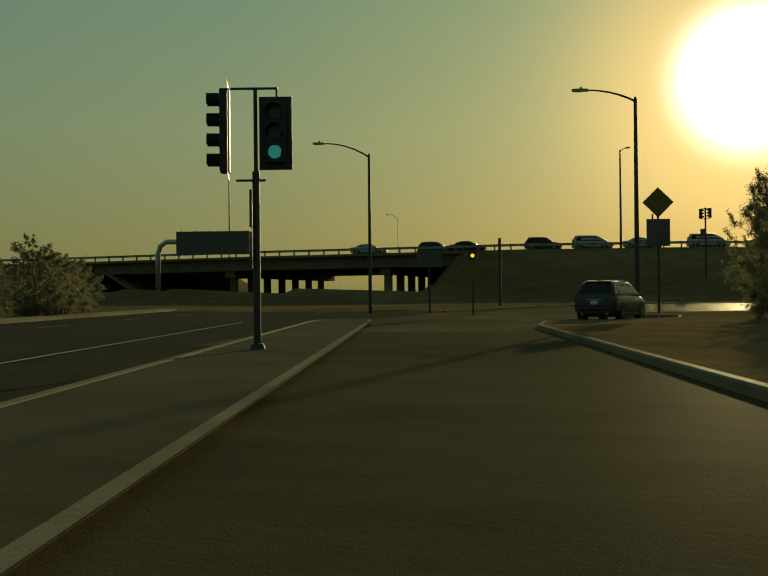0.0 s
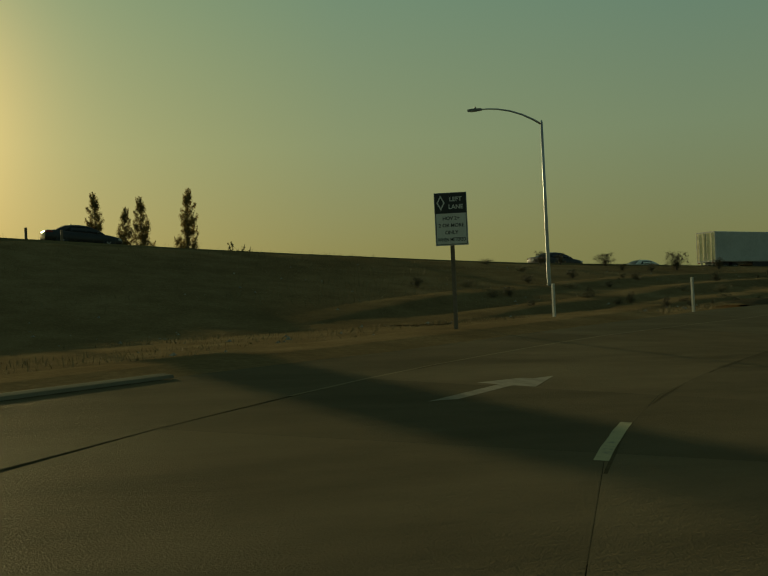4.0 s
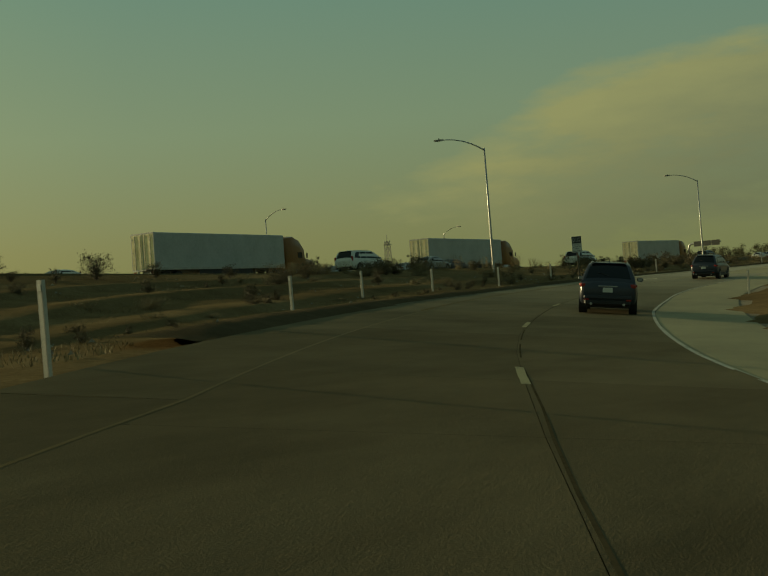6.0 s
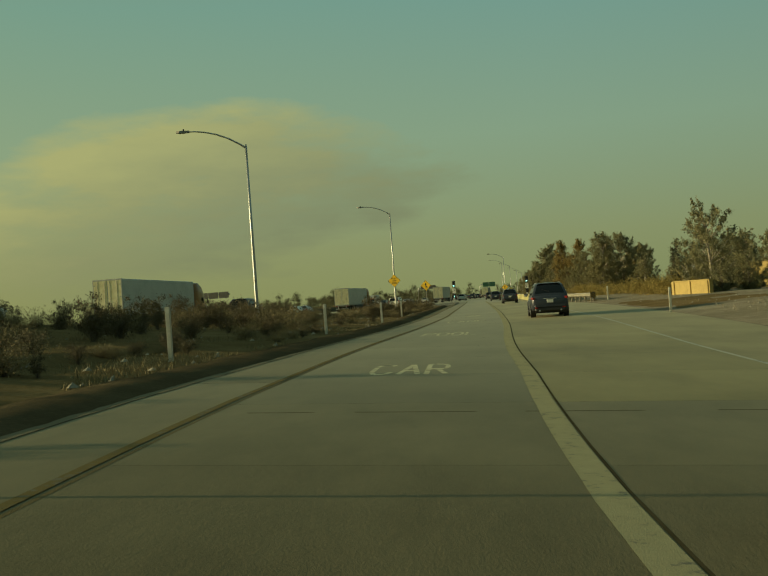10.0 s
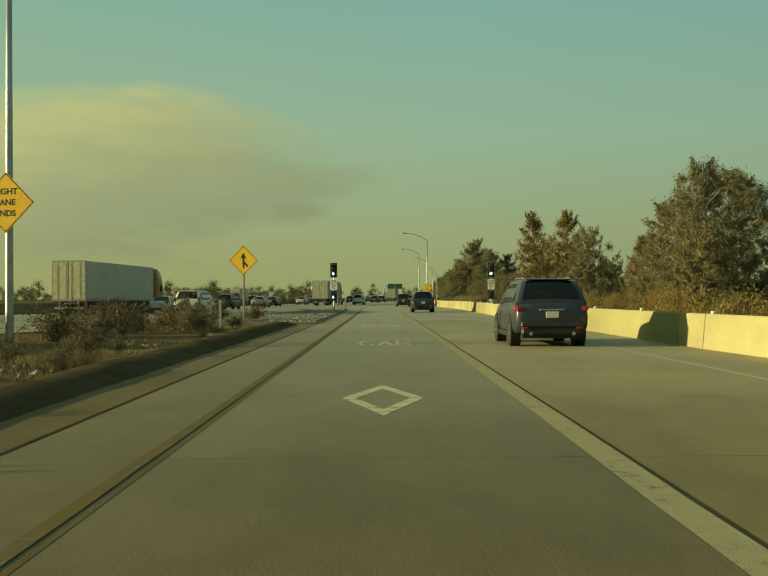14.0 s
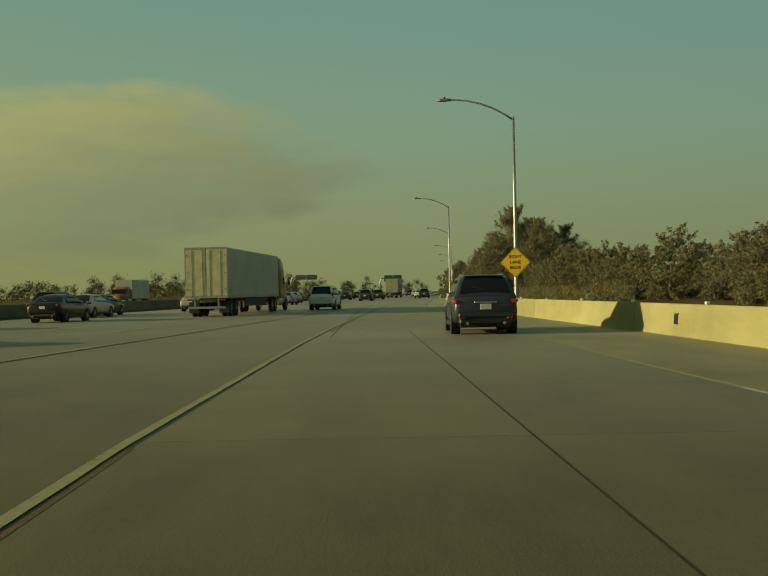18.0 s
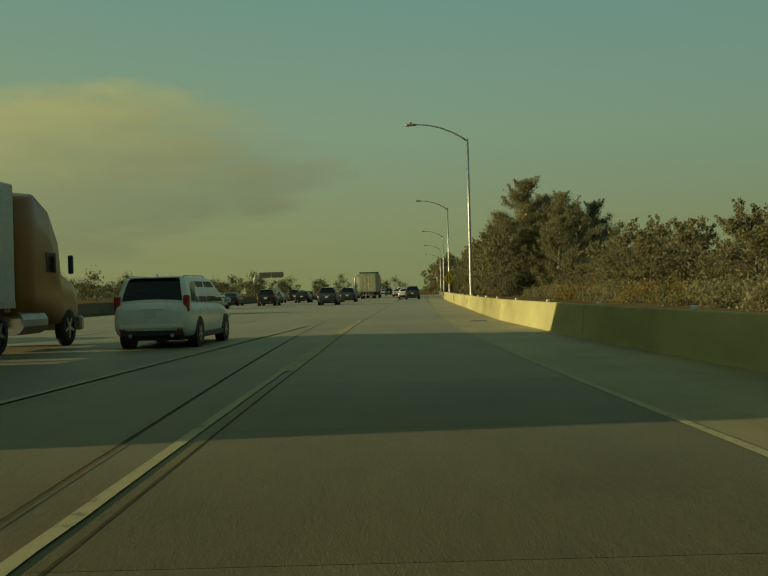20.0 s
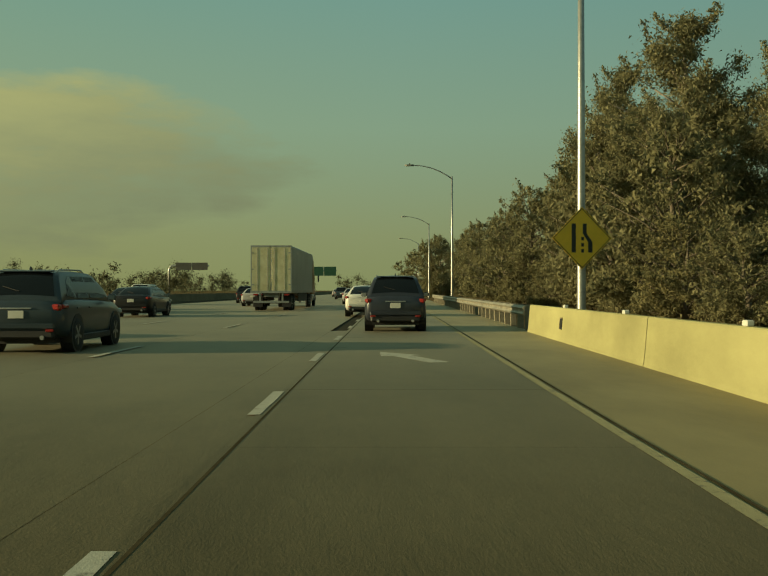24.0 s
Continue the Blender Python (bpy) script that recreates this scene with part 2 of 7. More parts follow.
dirt = soil("dry_dirt_and_grass", (0.075, 0.053, 0.027), (0.15, 0.107, 0.053), (0.25, 0.185, 0.098))
gravel_mat = soil("pale_gravel", (0.14, 0.115, 0.08), (0.25, 0.21, 0.15), (0.38, 0.33, 0.25), 2.0)
rock_mat = soil("cobble_stone", (0.11, 0.1, 0.075), (0.25, 0.225, 0.175), (0.42, 0.39, 0.31), 3.0)
straw = plain("dry_grass", (0.22, 0.172, 0.08), 0.9, wear=0.45, scale=3)
scrub = plain("dusty_green_leaf", (0.1, 0.077, 0.034), 0.85, wear=0.5, scale=2)
steel = plain("galvanised_steel", (0.42, 0.42, 0.40), 0.42, 0.75, wear=0.3, scale=2)
dull_steel = plain("weathered_steel", (0.30, 0.29, 0.26), 0.6, 0.5, wear=0.35)
timber = plain("weathered_timber", (0.17, 0.13, 0.085), 0.85, wear=0.35, bump=0.3)
grey_timber = plain("silvered_timber", (0.27, 0.235, 0.165), 0.85, wear=0.3, bump=0.3)
rail_zinc = plain("dull_zinc_rail", (0.36, 0.33, 0.26), 0.55, 0.45, wear=0.35, scale=1.5)
post_white = plain("white_plastic_post", (0.52, 0.5, 0.41), 0.5, wear=0.2, scale=3)
black = plain("black_housing", (0.018, 0.018, 0.017), 0.5, wear=0.3)
# darker copy of the sign yellow, with the shade of unlit panels in its colour
shaded_yellow = plain("shaded_yellow_sign_sheet", (0.16, 0.10, 0.012), 0.6, wear=0.2, scale=1)
sign_yellow = plain("yellow_sign_sheet", (0.86, 0.52, 0.03), 0.4, wear=0.12, scale=1)
sign_white = plain("white_sign_sheet", (0.62, 0.61, 0.53), 0.4, wear=0.12, scale=1)
sign_black = plain("black_sign_film", (0.016, 0.016, 0.015), 0.45, wear=0.2)
# poles that stand against the sun: their backlit darkness is put into the colour
silhouette_metal = plain("backlit_pole_metal", (0.05, 0.047, 0.04), 0.55, 0.3, wear=0.3)
# dull metal backs; darkened in colour to hold the shade of backlit panels too
sign_back = plain("dull_shaded_sign_back", (0.10, 0.10, 0.09), 0.55, 0.4)

# ---- helpers for meshes ----
def mesh_ob(name, verts, faces, mat, parent=None, label="", smooth=False):
    me = bpy.data.meshes.new(name)
    me.from_pydata([tuple(v) for v in verts], [], [tuple(f) for f in faces])
    me.validate()
    if isinstance(mat, (list, tuple)):
        for one in mat:
            me.materials.append(one)
    else:
        me.materials.append(mat)
    if smooth:
        me.polygons.foreach_set("use_smooth", [True] * len(me.polygons))
    ob = new(name, me)
    if parent:
        ob.parent = parent
    return tagged(ob, label)


def part(name, bm, mat, parent=None, label="", smooth=False):
    """Links a bmesh as one mesh object under a thing or a part."""
    bmesh.ops.recalc_face_normals(bm, faces=bm.faces)
    me = bpy.data.meshes.new(name)
    bm.to_mesh(me)
    bm.free()
    me.materials.append(mat)
    if smooth:
        me.polygons.foreach_set("use_smooth", [True] * len(me.polygons))
    ob = new(name, me)
    if parent:
        ob.parent = parent
    return tagged(ob, label)


def thing(name, label, category, group="", kind="", m=None):
    ob = new(name)
    ob.empty_display_size = 0.2
    if m is not None:
        ob.matrix_world = m
    return tagged(ob, label, category, group, kind)


def box(bm, size, m=None, bevel=0.0):
    made = bmesh.ops.create_cube(bm, size=1, matrix=(m or Matrix()) @ Matrix.Diagonal((*size, 1)))
    if bevel:
        edges = list({e for v in made["verts"] for e in v.link_edges})
        bmesh.ops.bevel(bm, geom=edges, offset=bevel, segments=1, affect="EDGES", clamp_overlap=True)
    return bm


def boxes(*rows, bevel=0.0):
    """A bmesh of boxes: (size, centre) or (size, matrix)."""
    bm = bmesh.new()
    for size, at in rows:
        box(bm, size, at if isinstance(at, Matrix) else Matrix.Translation(at), bevel)
    return bm


def tube(points, radius, sides=8, bm=None, caps=True):
    """A round bar through points; radius may be a list."""
    bm = bm or bmesh.new()
    points = [Vector(p) for p in points]
    radii = radius if isinstance(radius, (list, tuple)) else [radius] * len(points)
    rings = []
    for i, p in enumerate(points):
        way = (points[min(i + 1, len(points) - 1)] - points[max(i - 1, 0)]).normalized()
        one = way.orthogonal().normalized() if i == 0 else (one - way * one.dot(way)).normalized()
        two = way.cross(one)
        rings.append([bm.verts.new(p + (one * math.cos(a) + two * math.sin(a)) * radii[i]) for a in (2 * math.pi * k / sides for k in range(sides))])
    for a, b in zip(rings, rings[1:]):
        for k in range(sides):
            bm.faces.new((a[k], a[(k + 1) % sides], b[(k + 1) % sides], b[k]))
    if caps:
        bm.faces.new(rings[0][::-1])
        bm.faces.new(rings[-1])
    return bm


def prism(outline, depth, m=None, bm=None, bevel=0.0):
    """A flat outline (x, y) with thickness along z, centred on z = 0."""
    bm = bm or bmesh.new()
    m = m or Matrix()
    low = [bm.verts.new(m @ Vector((x, y, -depth / 2))) for x, y in outline]
    high = [bm.verts.new(m @ Vector((x, y, depth / 2))) for x, y in outline]
    bm.faces.new(low[::-1])
    bm.faces.new(high)
    for k in range(len(outline)):
        j = (k + 1) % len(outline)
        bm.faces.new((low[k], low[j], high[j], high[k]))
    return bm


# ---- the plan: the ramp's line, its bank, the freeway's line and grade ----
RAMP = [(146.0, -153.0, -0.5), (109.7, -169.4, -0.5), (91.2, -177.0, 0.0), (74.8, -181.4, 0.0), (59.2, -181.8, -0.9), (47.4, -178.1, -2.6), (38.7, -171.5, -3.3),
        (31.5, -161.9, -4.6), (23.7, -148.5, -6.6), (16.8, -132.5, -6.7), (10.8, -113.3, -5.2), (7.6, -92.8, -4.2), (6.8, -71.1, -2.5), (7.1, -48.1, -1.0),
        (7.2, -23.1, 0.0), (7.15, 3.6, 0.0), (7.1, 31.1, 0.0), (7.1, 58.0, 0.0), (7.1, 84.7, 0.0), (7.2, 109.1, 0.0), (7.5, 133.2, 0.0), (8.0, 158.8, 0.0),
        (8.8, 183.1, 0.0), (10.1, 207.0, 0.0), (11.7, 231.0, 0.0), (13.4, 256.6, 0.0), (20.9, 356.0, 0.0), (28.6, 456.0, 0.0), (46.0, 680.0, 0.0)]


def smooth_line(points, step=0.5):
    """A Catmull-Rom curve through rows of numbers, at even steps along the first two."""
    p = np.array(points, float)
    p = np.vstack([2 * p[0] - p[1], p, 2 * p[-1] - p[-2]])
    rows = []
    for i in range(1, len(p) - 2):
        ka, kb, kc = (max(np.linalg.norm(p[j + 1, :2] - p[j, :2]), 1e-6) ** 0.5 for j in (i - 1, i, i + 1))
        t0, t1, t2, t3 = 0.0, ka, ka + kb, ka + kb + kc
        for t in np.linspace(t1, t2, 40, endpoint=False):
            a1 = (t1 - t) / (t1 - t0) * p[i - 1] + (t - t0) / (t1 - t0) * p[i]
            a2 = (t2 - t) / (t2 - t1) * p[i] + (t - t1) / (t2 - t1) * p[i + 1]
            a3 = (t3 - t) / (t3 - t2) * p[i + 1] + (t - t2) / (t3 - t2) * p[i + 2]
            b1 = (t2 - t) / (t2 - t0) * a1 + (t - t0) / (t2 - t0) * a2
            b2 = (t3 - t) / (t3 - t1) * a2 + (t - t1) / (t3 - t1) * a3
            rows.append((t2 - t) / (t2 - t1) * b1 + (t - t1) / (t2 - t1) * b2)
    rows = np.array(rows + [p[-2]])
    along = np.r_[0, np.cumsum(np.hypot(*np.diff(rows[:, :2], axis=0).T))]
    even = np.arange(0, along[-1], step)
    return np.stack([np.interp(even, along, rows[:, k]) for k in range(rows.shape[1])], 1)


LINE = smooth_line(RAMP)
START = float(np.argmin(np.hypot(LINE[:, 0] - 109.7, LINE[:, 1] + 169.4))) * 0.5
STEP_S = np.arange(len(LINE)) * 0.5 - START
HEAD = np.gradient(LINE[:, :2], axis=0)
HEAD /= np.linalg.norm(HEAD, axis=1)[:, None]


def ramp_at(s, d, lift=0.0):
    """The place s metres along the ramp's line and d metres to its right, on the banked surface."""
    x, y, bank, hx, hy = (np.interp(s, STEP_S, a) for a in (LINE[:, 0], LINE[:, 1], LINE[:, 2], HEAD[:, 0], HEAD[:, 1]))
    return Vector((x + d * hy, y - d * hx, min(max(d, -14), 10) * math.tan(radians(bank)) + lift))


def heading(s):
    """Degrees of turn about z for a thing that faces along the ramp at s (its own +y ahead)."""
    return math.degrees(math.atan2(np.interp(s, STEP_S, HEAD[:, 1]), np.interp(s, STEP_S, HEAD[:, 0]))) - 90


def table(rows):
    xs, ys = zip(*rows)
    return lambda s: float(np.interp(s, xs, ys))


left_line = table([(60, -4.2), (75, -3.6), (87, -3.4), (98, -2.5), (121, -2.65), (131, -2.74), (150, -2.62), (175, -2.55), (200, -2.15), (226, -1.67), (241, -1.67), (268, -1.58), (295, -1.53), (350, -1.58), (372, -2.12), (389, -2.1), (410, -1.8), (435, -1.45), (470, -1.36), (494, -1.35), (522, -1.34), (900, -1.3)])
left_edge = table([(40, -6), (52, -8.4), (58, -8.0), (63, -7.7), (70, -7.3), (76, -6.2), (82, -5.2), (95, -4.6), (110, -4.3), (132, -4.1), (176, -4.02), (205, -3.4), (228, -2.95), (300, -2.85), (328, -3.0), (349, -3.0), (364, -3.55), (371, -3.8)])
strip_line = table([(60, 0.2), (87, 0.5), (99, 0.95), (112, 0.8), (126, 0.75), (143, 1.0), (160, 1.1), (169, 1.2), (179, 1.45), (200, 1.55), (235, 1.74), (270, 1.84), (297, 1.87), (322, 1.8), (345, 1.78), (362, 1.5), (380, 1.05), (396, 0.6)])
right_line = table([(55, 5.5), (75, 4.4), (107, 4.1), (125, 4.3), (134, 4.75), (150, 5.05), (169, 5.55), (191, 5.8), (226, 5.8), (245, 5.8), (276, 5.75), (305, 5.46), (330, 5.43), (357, 5.24), (380, 4.15), (390, 3.82), (410, 3.15), (439, 2.34), (449, 2.14), (471, 2.08), (495, 2.15), (520, 2.0), (900, 2.0)])
wall_line = table([(240, 11.4), (253, 9.4), (266, 8.3), (282, 7.6), (315, 7.5), (342, 7.9), (361, 8.3), (371, 7.9), (393, 7.08), (404, 6.46), (420, 5.7), (438, 4.73), (453, 4.17), (482, 4.19), (541, 4.09), (600, 4.3), (900, 6.0)])
right_edge = table([(40, 5.6), (75, 6.2), (106, 6.6), (150, 8.0), (195, 9.2), (248, 8.9), (266, 8.3), (900, 8.3)])


def fwy_x(y):
    """The freeway's right edge line."""
    if y < -40:
        v = max(y, -330)
        return -15.12 + 0.09 * (y + 40) + 0.0007 * (v + 40) ** 2 + 0.0014 * (v + 40) * (y - v)
    return 5.4 + 0.09 * (y - 188) if y < 240 else 10.08 + 0.0785 * (y - 240)


def fwy_slope(y):
    return (fwy_x(y + 0.5) - fwy_x(y - 0.5))


fwy_z = table([(-420, 5.0), (-300, 5.6), (-262, 6.0), (-241, 6.3), (-205, 6.5), (-181, 6.3), (-160, 4.9), (-140, 3.8), (-110, 2.75), (-78, 2.1), (-20, 0.75), (40, 0.12), (85, 0.0), (900, 0.0)])
FWY_WIDE = 46.0


def fwy_at(y, off, lift=0.0):
    """off: metres to the left of the freeway's right edge line, at right angles to it."""
    k = fwy_slope(y)
    n = math.hypot(1, k)
    return Vector((fwy_x(y) - off / n, y + off * k / n, fwy_z(y) + lift))



# street under the bridge: origin at the signal pole, a along it, b to its right
ORIGIN, ALONG, ACROSS = Vector((92.0, -180.2, 0)), Vector((-0.922, -0.386, 0)), Vector((-0.386, 0.922, 0))


def street_at(a, b, z=0.0):
    return ORIGIN + ALONG * a + ACROSS * b + Vector((0, 0, z))


def ground_height(x, y):
    """Heights of the open ground for arrays of places."""
    x, y = np.asarray(x, float), np.asarray(y, float)
    near = np.argmin((x[:, None] - LINE[None, ::4, 0]) ** 2 + (y[:, None] - LINE[None, ::4, 1]) ** 2, axis=1) * 4
    hx, hy = HEAD[near, 0], HEAD[near, 1]
    d = (x - LINE[near, 0]) * hy - (y - LINE[near, 1]) * hx
    s = STEP_S[near]
    bank = np.tan(np.radians(LINE[near, 2]))
    le, re = np.array([left_edge(v) for v in s]), np.array([right_edge(v) for v in s])
    road = np.clip(d, le, re) * bank
    out_left, out_right = np.maximum(le - d, 0), np.maximum(d - re, 0)
    edge = np.array([fwy_x(v) for v in y])
    top = np.array([fwy_z(v) for v in y])
    to_fwy = np.maximum(x - edge - 3.6, 0)
    share = np.where(out_left + to_fwy > 0.01, out_left / (out_left + to_fwy + 0.01), 1.0)
    steep = np.clip((y + 150) / 60, 0, 1)
    share = steep * share + (1 - steep) * np.clip(1 - to_fwy / 26.0, 0, 1) ** 1.2 * np.clip(out_left / 6, 0, 1)
    z = road * (1 - share) + top * share
    z = np.where(x < edge + 3.6, top, z)
    z = np.where((d > re) & (x > edge + 3.6), road * np.clip(1 - out_right / 25, 0, 1) + 0.25 * np.clip(out_right / 6, 0, 1), z)
    # hollow between the ramp and the freeway
    z = z - 0.1 * np.sin(np.clip(share, 0, 1) * np.pi) * steep * (x > edge + 3.6) * np.clip((60 - y) / 60, 0, 1)
    # the street's cutting through the embankment
    a = -(x - 92.0) * 0.922 - (y + 180.2) * 0.386
    b = -(x - 92.0) * 0.386 + (y + 180.2) * 0.922
    cut = (b < 9) & (b > -42)
    inside = np.clip((9 - b) / 5, 0, 1) * np.clip((b + 46) / 5, 0, 1)
    z = np.where(s < 60, z * (1 - inside), z)
    z = np.where((x < edge + 20) & (y < -195), top * (1 - inside) * np.clip(1 - to_fwy / 16, 0, 1), z)
    far_back = (x < edge - FWY_WIDE - 4) & (y < -150)
    z = np.where(far_back, z * np.clip(1 - (edge - FWY_WIDE - 4 - x) / 20, 0, 1), z)
    return z


def ground_z(x, y):
    return float(ground_height([x], [y])[0])


# ---- ground ----
gx = np.unique(np.r_[np.arange(-60, 80, 2.5), np.arange(-160, 175, 8.0)])
gy = np.unique(np.r_[np.arange(-260, 330, 3.0), np.arange(-400, 720, 12.0)])
gx = np.r_[-4500, -1500, -500, gx, 500, 1500, 4500]
gy = np.r_[-4500, -1500, gy, 1200, 2500, 4800]
XX, YY = np.meshgrid(gx, gy)
ZZ = ground_height(XX.ravel(), YY.ravel())
lumps = np.array([noise.noise(Vector((x * 0.3, y * 0.3, 0))) * 0.12 + noise.noise(Vector((x * 0.05, y * 0.05, 3))) * 0.2 for x, y in zip(XX.ravel(), YY.ravel())])
fx, fy = XX.ravel(), YY.ravel()
close = np.argmin((fx[:, None] - LINE[None, ::4, 0]) ** 2 + (fy[:, None] - LINE[None, ::4, 1]) ** 2, axis=1) * 4
across = (fx - LINE[close, 0]) * HEAD[close, 1] - (fy - LINE[close, 1]) * HEAD[close, 0]
le, re = np.array([left_edge(v) for v in STEP_S[close]]), np.array([right_edge(v) for v in STEP_S[close]])
edge_x = np.array([fwy_x(v) for v in fy])
paved_fwy = (fx < edge_x + 3.6) & (fx > edge_x - FWY_WIDE)
bedded = (across > le - 0.6) & (across < re + 1.0)
street_b = -(fx - 92.0) * 0.386 + (fy + 180.2) * 0.922
bedded |= (street_b > -17) & (street_b < 5) & (fy < -140) & (fx > -140)
sink = np.where(bedded, -0.13, np.where(paved_fwy, -0.07, np.where(np.abs(ZZ) < 50, lumps * 0.6, 0) - 0.05))
far_x = np.abs(XX.ravel()) > 300
ZZ = np.where(far_x, 0.0, ZZ) + sink
nx = len(gx)
faces = [(j * nx + i, j * nx + i + 1, (j + 1) * nx + i + 1, (j + 1) * nx + i) for j in range(len(gy) - 1) for i in range(nx - 1)]
ground = mesh_ob("ground", np.stack([XX.ravel(), YY.ravel(), ZZ], 1), faces, dirt, smooth=True)
tagged(ground, "dry brown dirt verge with sparse grass", "ground", kind="structure")


def ribbon(name, s0, s1, lo, hi, mat, lift=0.0, step=2.0, across=1, parent=None, label="", thick=0.0):
    """A strip of paving or paint along the ramp between two offsets."""
    ss = np.linspace(s0, s1, max(2, int((s1 - s0) / step) + 1))
    lo_f, hi_f = (f if callable(f) else (lambda v, f=f: f) for f in (lo, hi))
    verts, faces = [], []
    for s in ss:
        for k in range(across + 1):
            verts.append(ramp_at(s, lo_f(s) + (hi_f(s) - lo_f(s)) * k / across, lift))
    row = across + 1
    for j in range(len(ss) - 1):
        faces += [(j * row + k, j * row + k + 1, (j + 1) * row + k + 1, (j + 1) * row + k) for k in range(across)]
    if thick:
        base = len(verts)
        verts += [v - Vector((0, 0, thick)) for v in verts]
        for j in range(len(ss) - 1):
            faces += [(j * row, (j + 1) * row, base + (j + 1) * row, base + j * row), ((j + 1) * row + across, j * row + across, base + j * row + across, base + (j + 1) * row + across)]
    return mesh_ob(name, verts, faces, mat, parent, label)


ramp_road = thing("road", "grey concrete freeway on-ramp with two lanes", "road", kind="structure")
for s0, s1, mat in [(24, 87.99, dark_grey)] + [(v + 0.01, v + 9.99, paving_at(v + 5)) for v in range(88, 178, 10)] + [(178.01, 366.5, stain_grey)]:
    ribbon("shoulder", s0, s1, left_edge, lambda s: left_line(s) - 0.03, mat, -0.004, parent=ramp_road, label="narrow paved left shoulder", thick=0.25, across=3)
ribbon("shoulder", 30, 640, lambda s: right_line(s) + 0.06, lambda s: right_edge(s) + 0.2 if s < 262 else wall_line(s) + 0.2, shoulder_grey, -0.004, parent=ramp_road, label="paved shoulder beside the barrier", thick=0.25, across=3)
ribbon("subbase", -36, 640, lambda s: left_line(s) - 0.5 if s > 60 else -3.4, lambda s: right_line(s) + 0.5 if s > 60 else 5.0, dark_asphalt, -0.045, parent=ramp_road, across=4, label="dark bed under the slabs")
# slabs, lane by lane, with open joints
for s in np.arange(32, 560, 4.6):
    for lo, hi in ((left_line, strip_line), (strip_line, right_line)):
        if s > 390 and lo is strip_line:
            continue
        inner = right_line if s > 390 else hi
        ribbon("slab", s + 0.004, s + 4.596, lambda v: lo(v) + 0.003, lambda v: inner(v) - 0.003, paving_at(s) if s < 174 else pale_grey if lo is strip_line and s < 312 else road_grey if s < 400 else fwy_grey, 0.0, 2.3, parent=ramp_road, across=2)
ribbon("lane", 560.4, 640, left_line, right_line, fwy_grey, 0.0, parent=ramp_road, across=2)
ribbon("lane", -36, 32.0, -3.2, 4.2, night_asphalt, 0.0, parent=ramp_road, across=4, label="dark asphalt approach lane")
# sealed long joints beside the lane lines
for line, off, s0, s1, wide in ((left_line, 0.0, 76, 372, 0.05), (strip_line, 0.06, 70, 165, 0.03), (strip_line, 0.15, 165, 340, 0.03), (strip_line, 0.0, 341, 396, 0.016), (left_line, 0.1, 396, 560, 0.028), (right_line, 0.1, 500, 560, 0.03)):
    ribbon("joint_seal", s0, s1, lambda v: line(v) + off - wide / 2, lambda v: line(v) + off + wide / 2, brown_strip if s0 == 76 else seal, 0.002, parent=ramp_road, label="black sealed paving joint")
ribbon("joint_seal", 392, 457, lambda v: -2.72 - 0.02 * (v - 445) - 0.012, lambda v: -2.72 - 0.02 * (v - 445) + 0.014, seal, 0.003, parent=ramp_road, label="black sealed joint in the gore")
for s in (173.6, 227.4, 252, 332):
    ribbon("crack_seal", s, s + 0.045, lambda v: left_line(v) + 0.4, lambda v: right_line(v) - 0.2, seal, 0.002, 0.1, 6, parent=ramp_road, label="dark sealed crack across the lanes")


def stripe(name, s0, s1, line, wide, mat, label, lift=0.004, off=0.0):
    def ragged(v, side):
        return line(v) + off + side * wide / 2 + noise.noise(Vector((v * 2.3, off * 9 + side * 5, wide * 40))) * min(0.1 * wide, 0.014)

    return ribbon(name, s0, s1, lambda v: ragged(v, -1), lambda v: ragged(v, 1), mat, lift, 0.3 if s1 - s0 < 30 else 0.8, parent=ramp_road, label=label)


stripe("edge_line", 62, 376, right_line, 0.1, white_line, "thin white edge line")
stripe("edge_line", 376, 620, right_line, 0.11, faint_line, "thin white edge line")
stripe("edge_line", 118, 350.4, left_line, 0.11, yellow_line, "faded yellow edge line", off=-0.115)
stripe("lane_line", 163, 338.0, strip_line, 0.25, faint_line, "wide worn pale lane line")
for s in (73, 87.5, 100.5, 113.2, 126, 138.8, 147, 156.6):
    stripe("lane_dash", s, s + (2.3 if s < 140 else 3.2 if s > 150 else 2.6), strip_line, 0.12, faint_line, "short white lane dash")
stripe("gore_line", 350.6, 430, left_line, 0.11, faint_line, "wide pale gore line", off=-0.12)
stripe("gore_line", 430, 451.4, left_line, 0.28, faint_line, "wide pale gore line", off=-0.05)
for s in np.arange(453.96, 620, 7.52):
    stripe("lane_dash", s, s + 2.3, left_line, 0.13, white_line, "short white merge dash", off=-0.02)
ribbon("gutter_joint", 48.6, 48.74, -3.4, 3.4, wet_tar, 0.004, 0.1, 6, parent=ramp_road, label="shiny paving joint across the ramp mouth")
ribbon("tar_seam", 40, 48.5, lambda v: -0.35 + (v - 40) * 0.034, lambda v: -0.332 + (v - 40) * 0.034, seal, 0.003, 0.5, parent=ramp_road, label="dark paving joint")
for k in range(15):
    v0 = 43.2 + k * 0.33
    ribbon("tar_seam", v0, v0 + 0.22, lambda v: 0.15 + (v - 43) * 0.06 + 0.05 * math.sin(v * 3), lambda v: 0.25 + (v - 43) * 0.06 + 0.05 * math.sin(v * 3), wet_tar, 0.004, 0.12, parent=ramp_road, label="shiny broken tar seam")
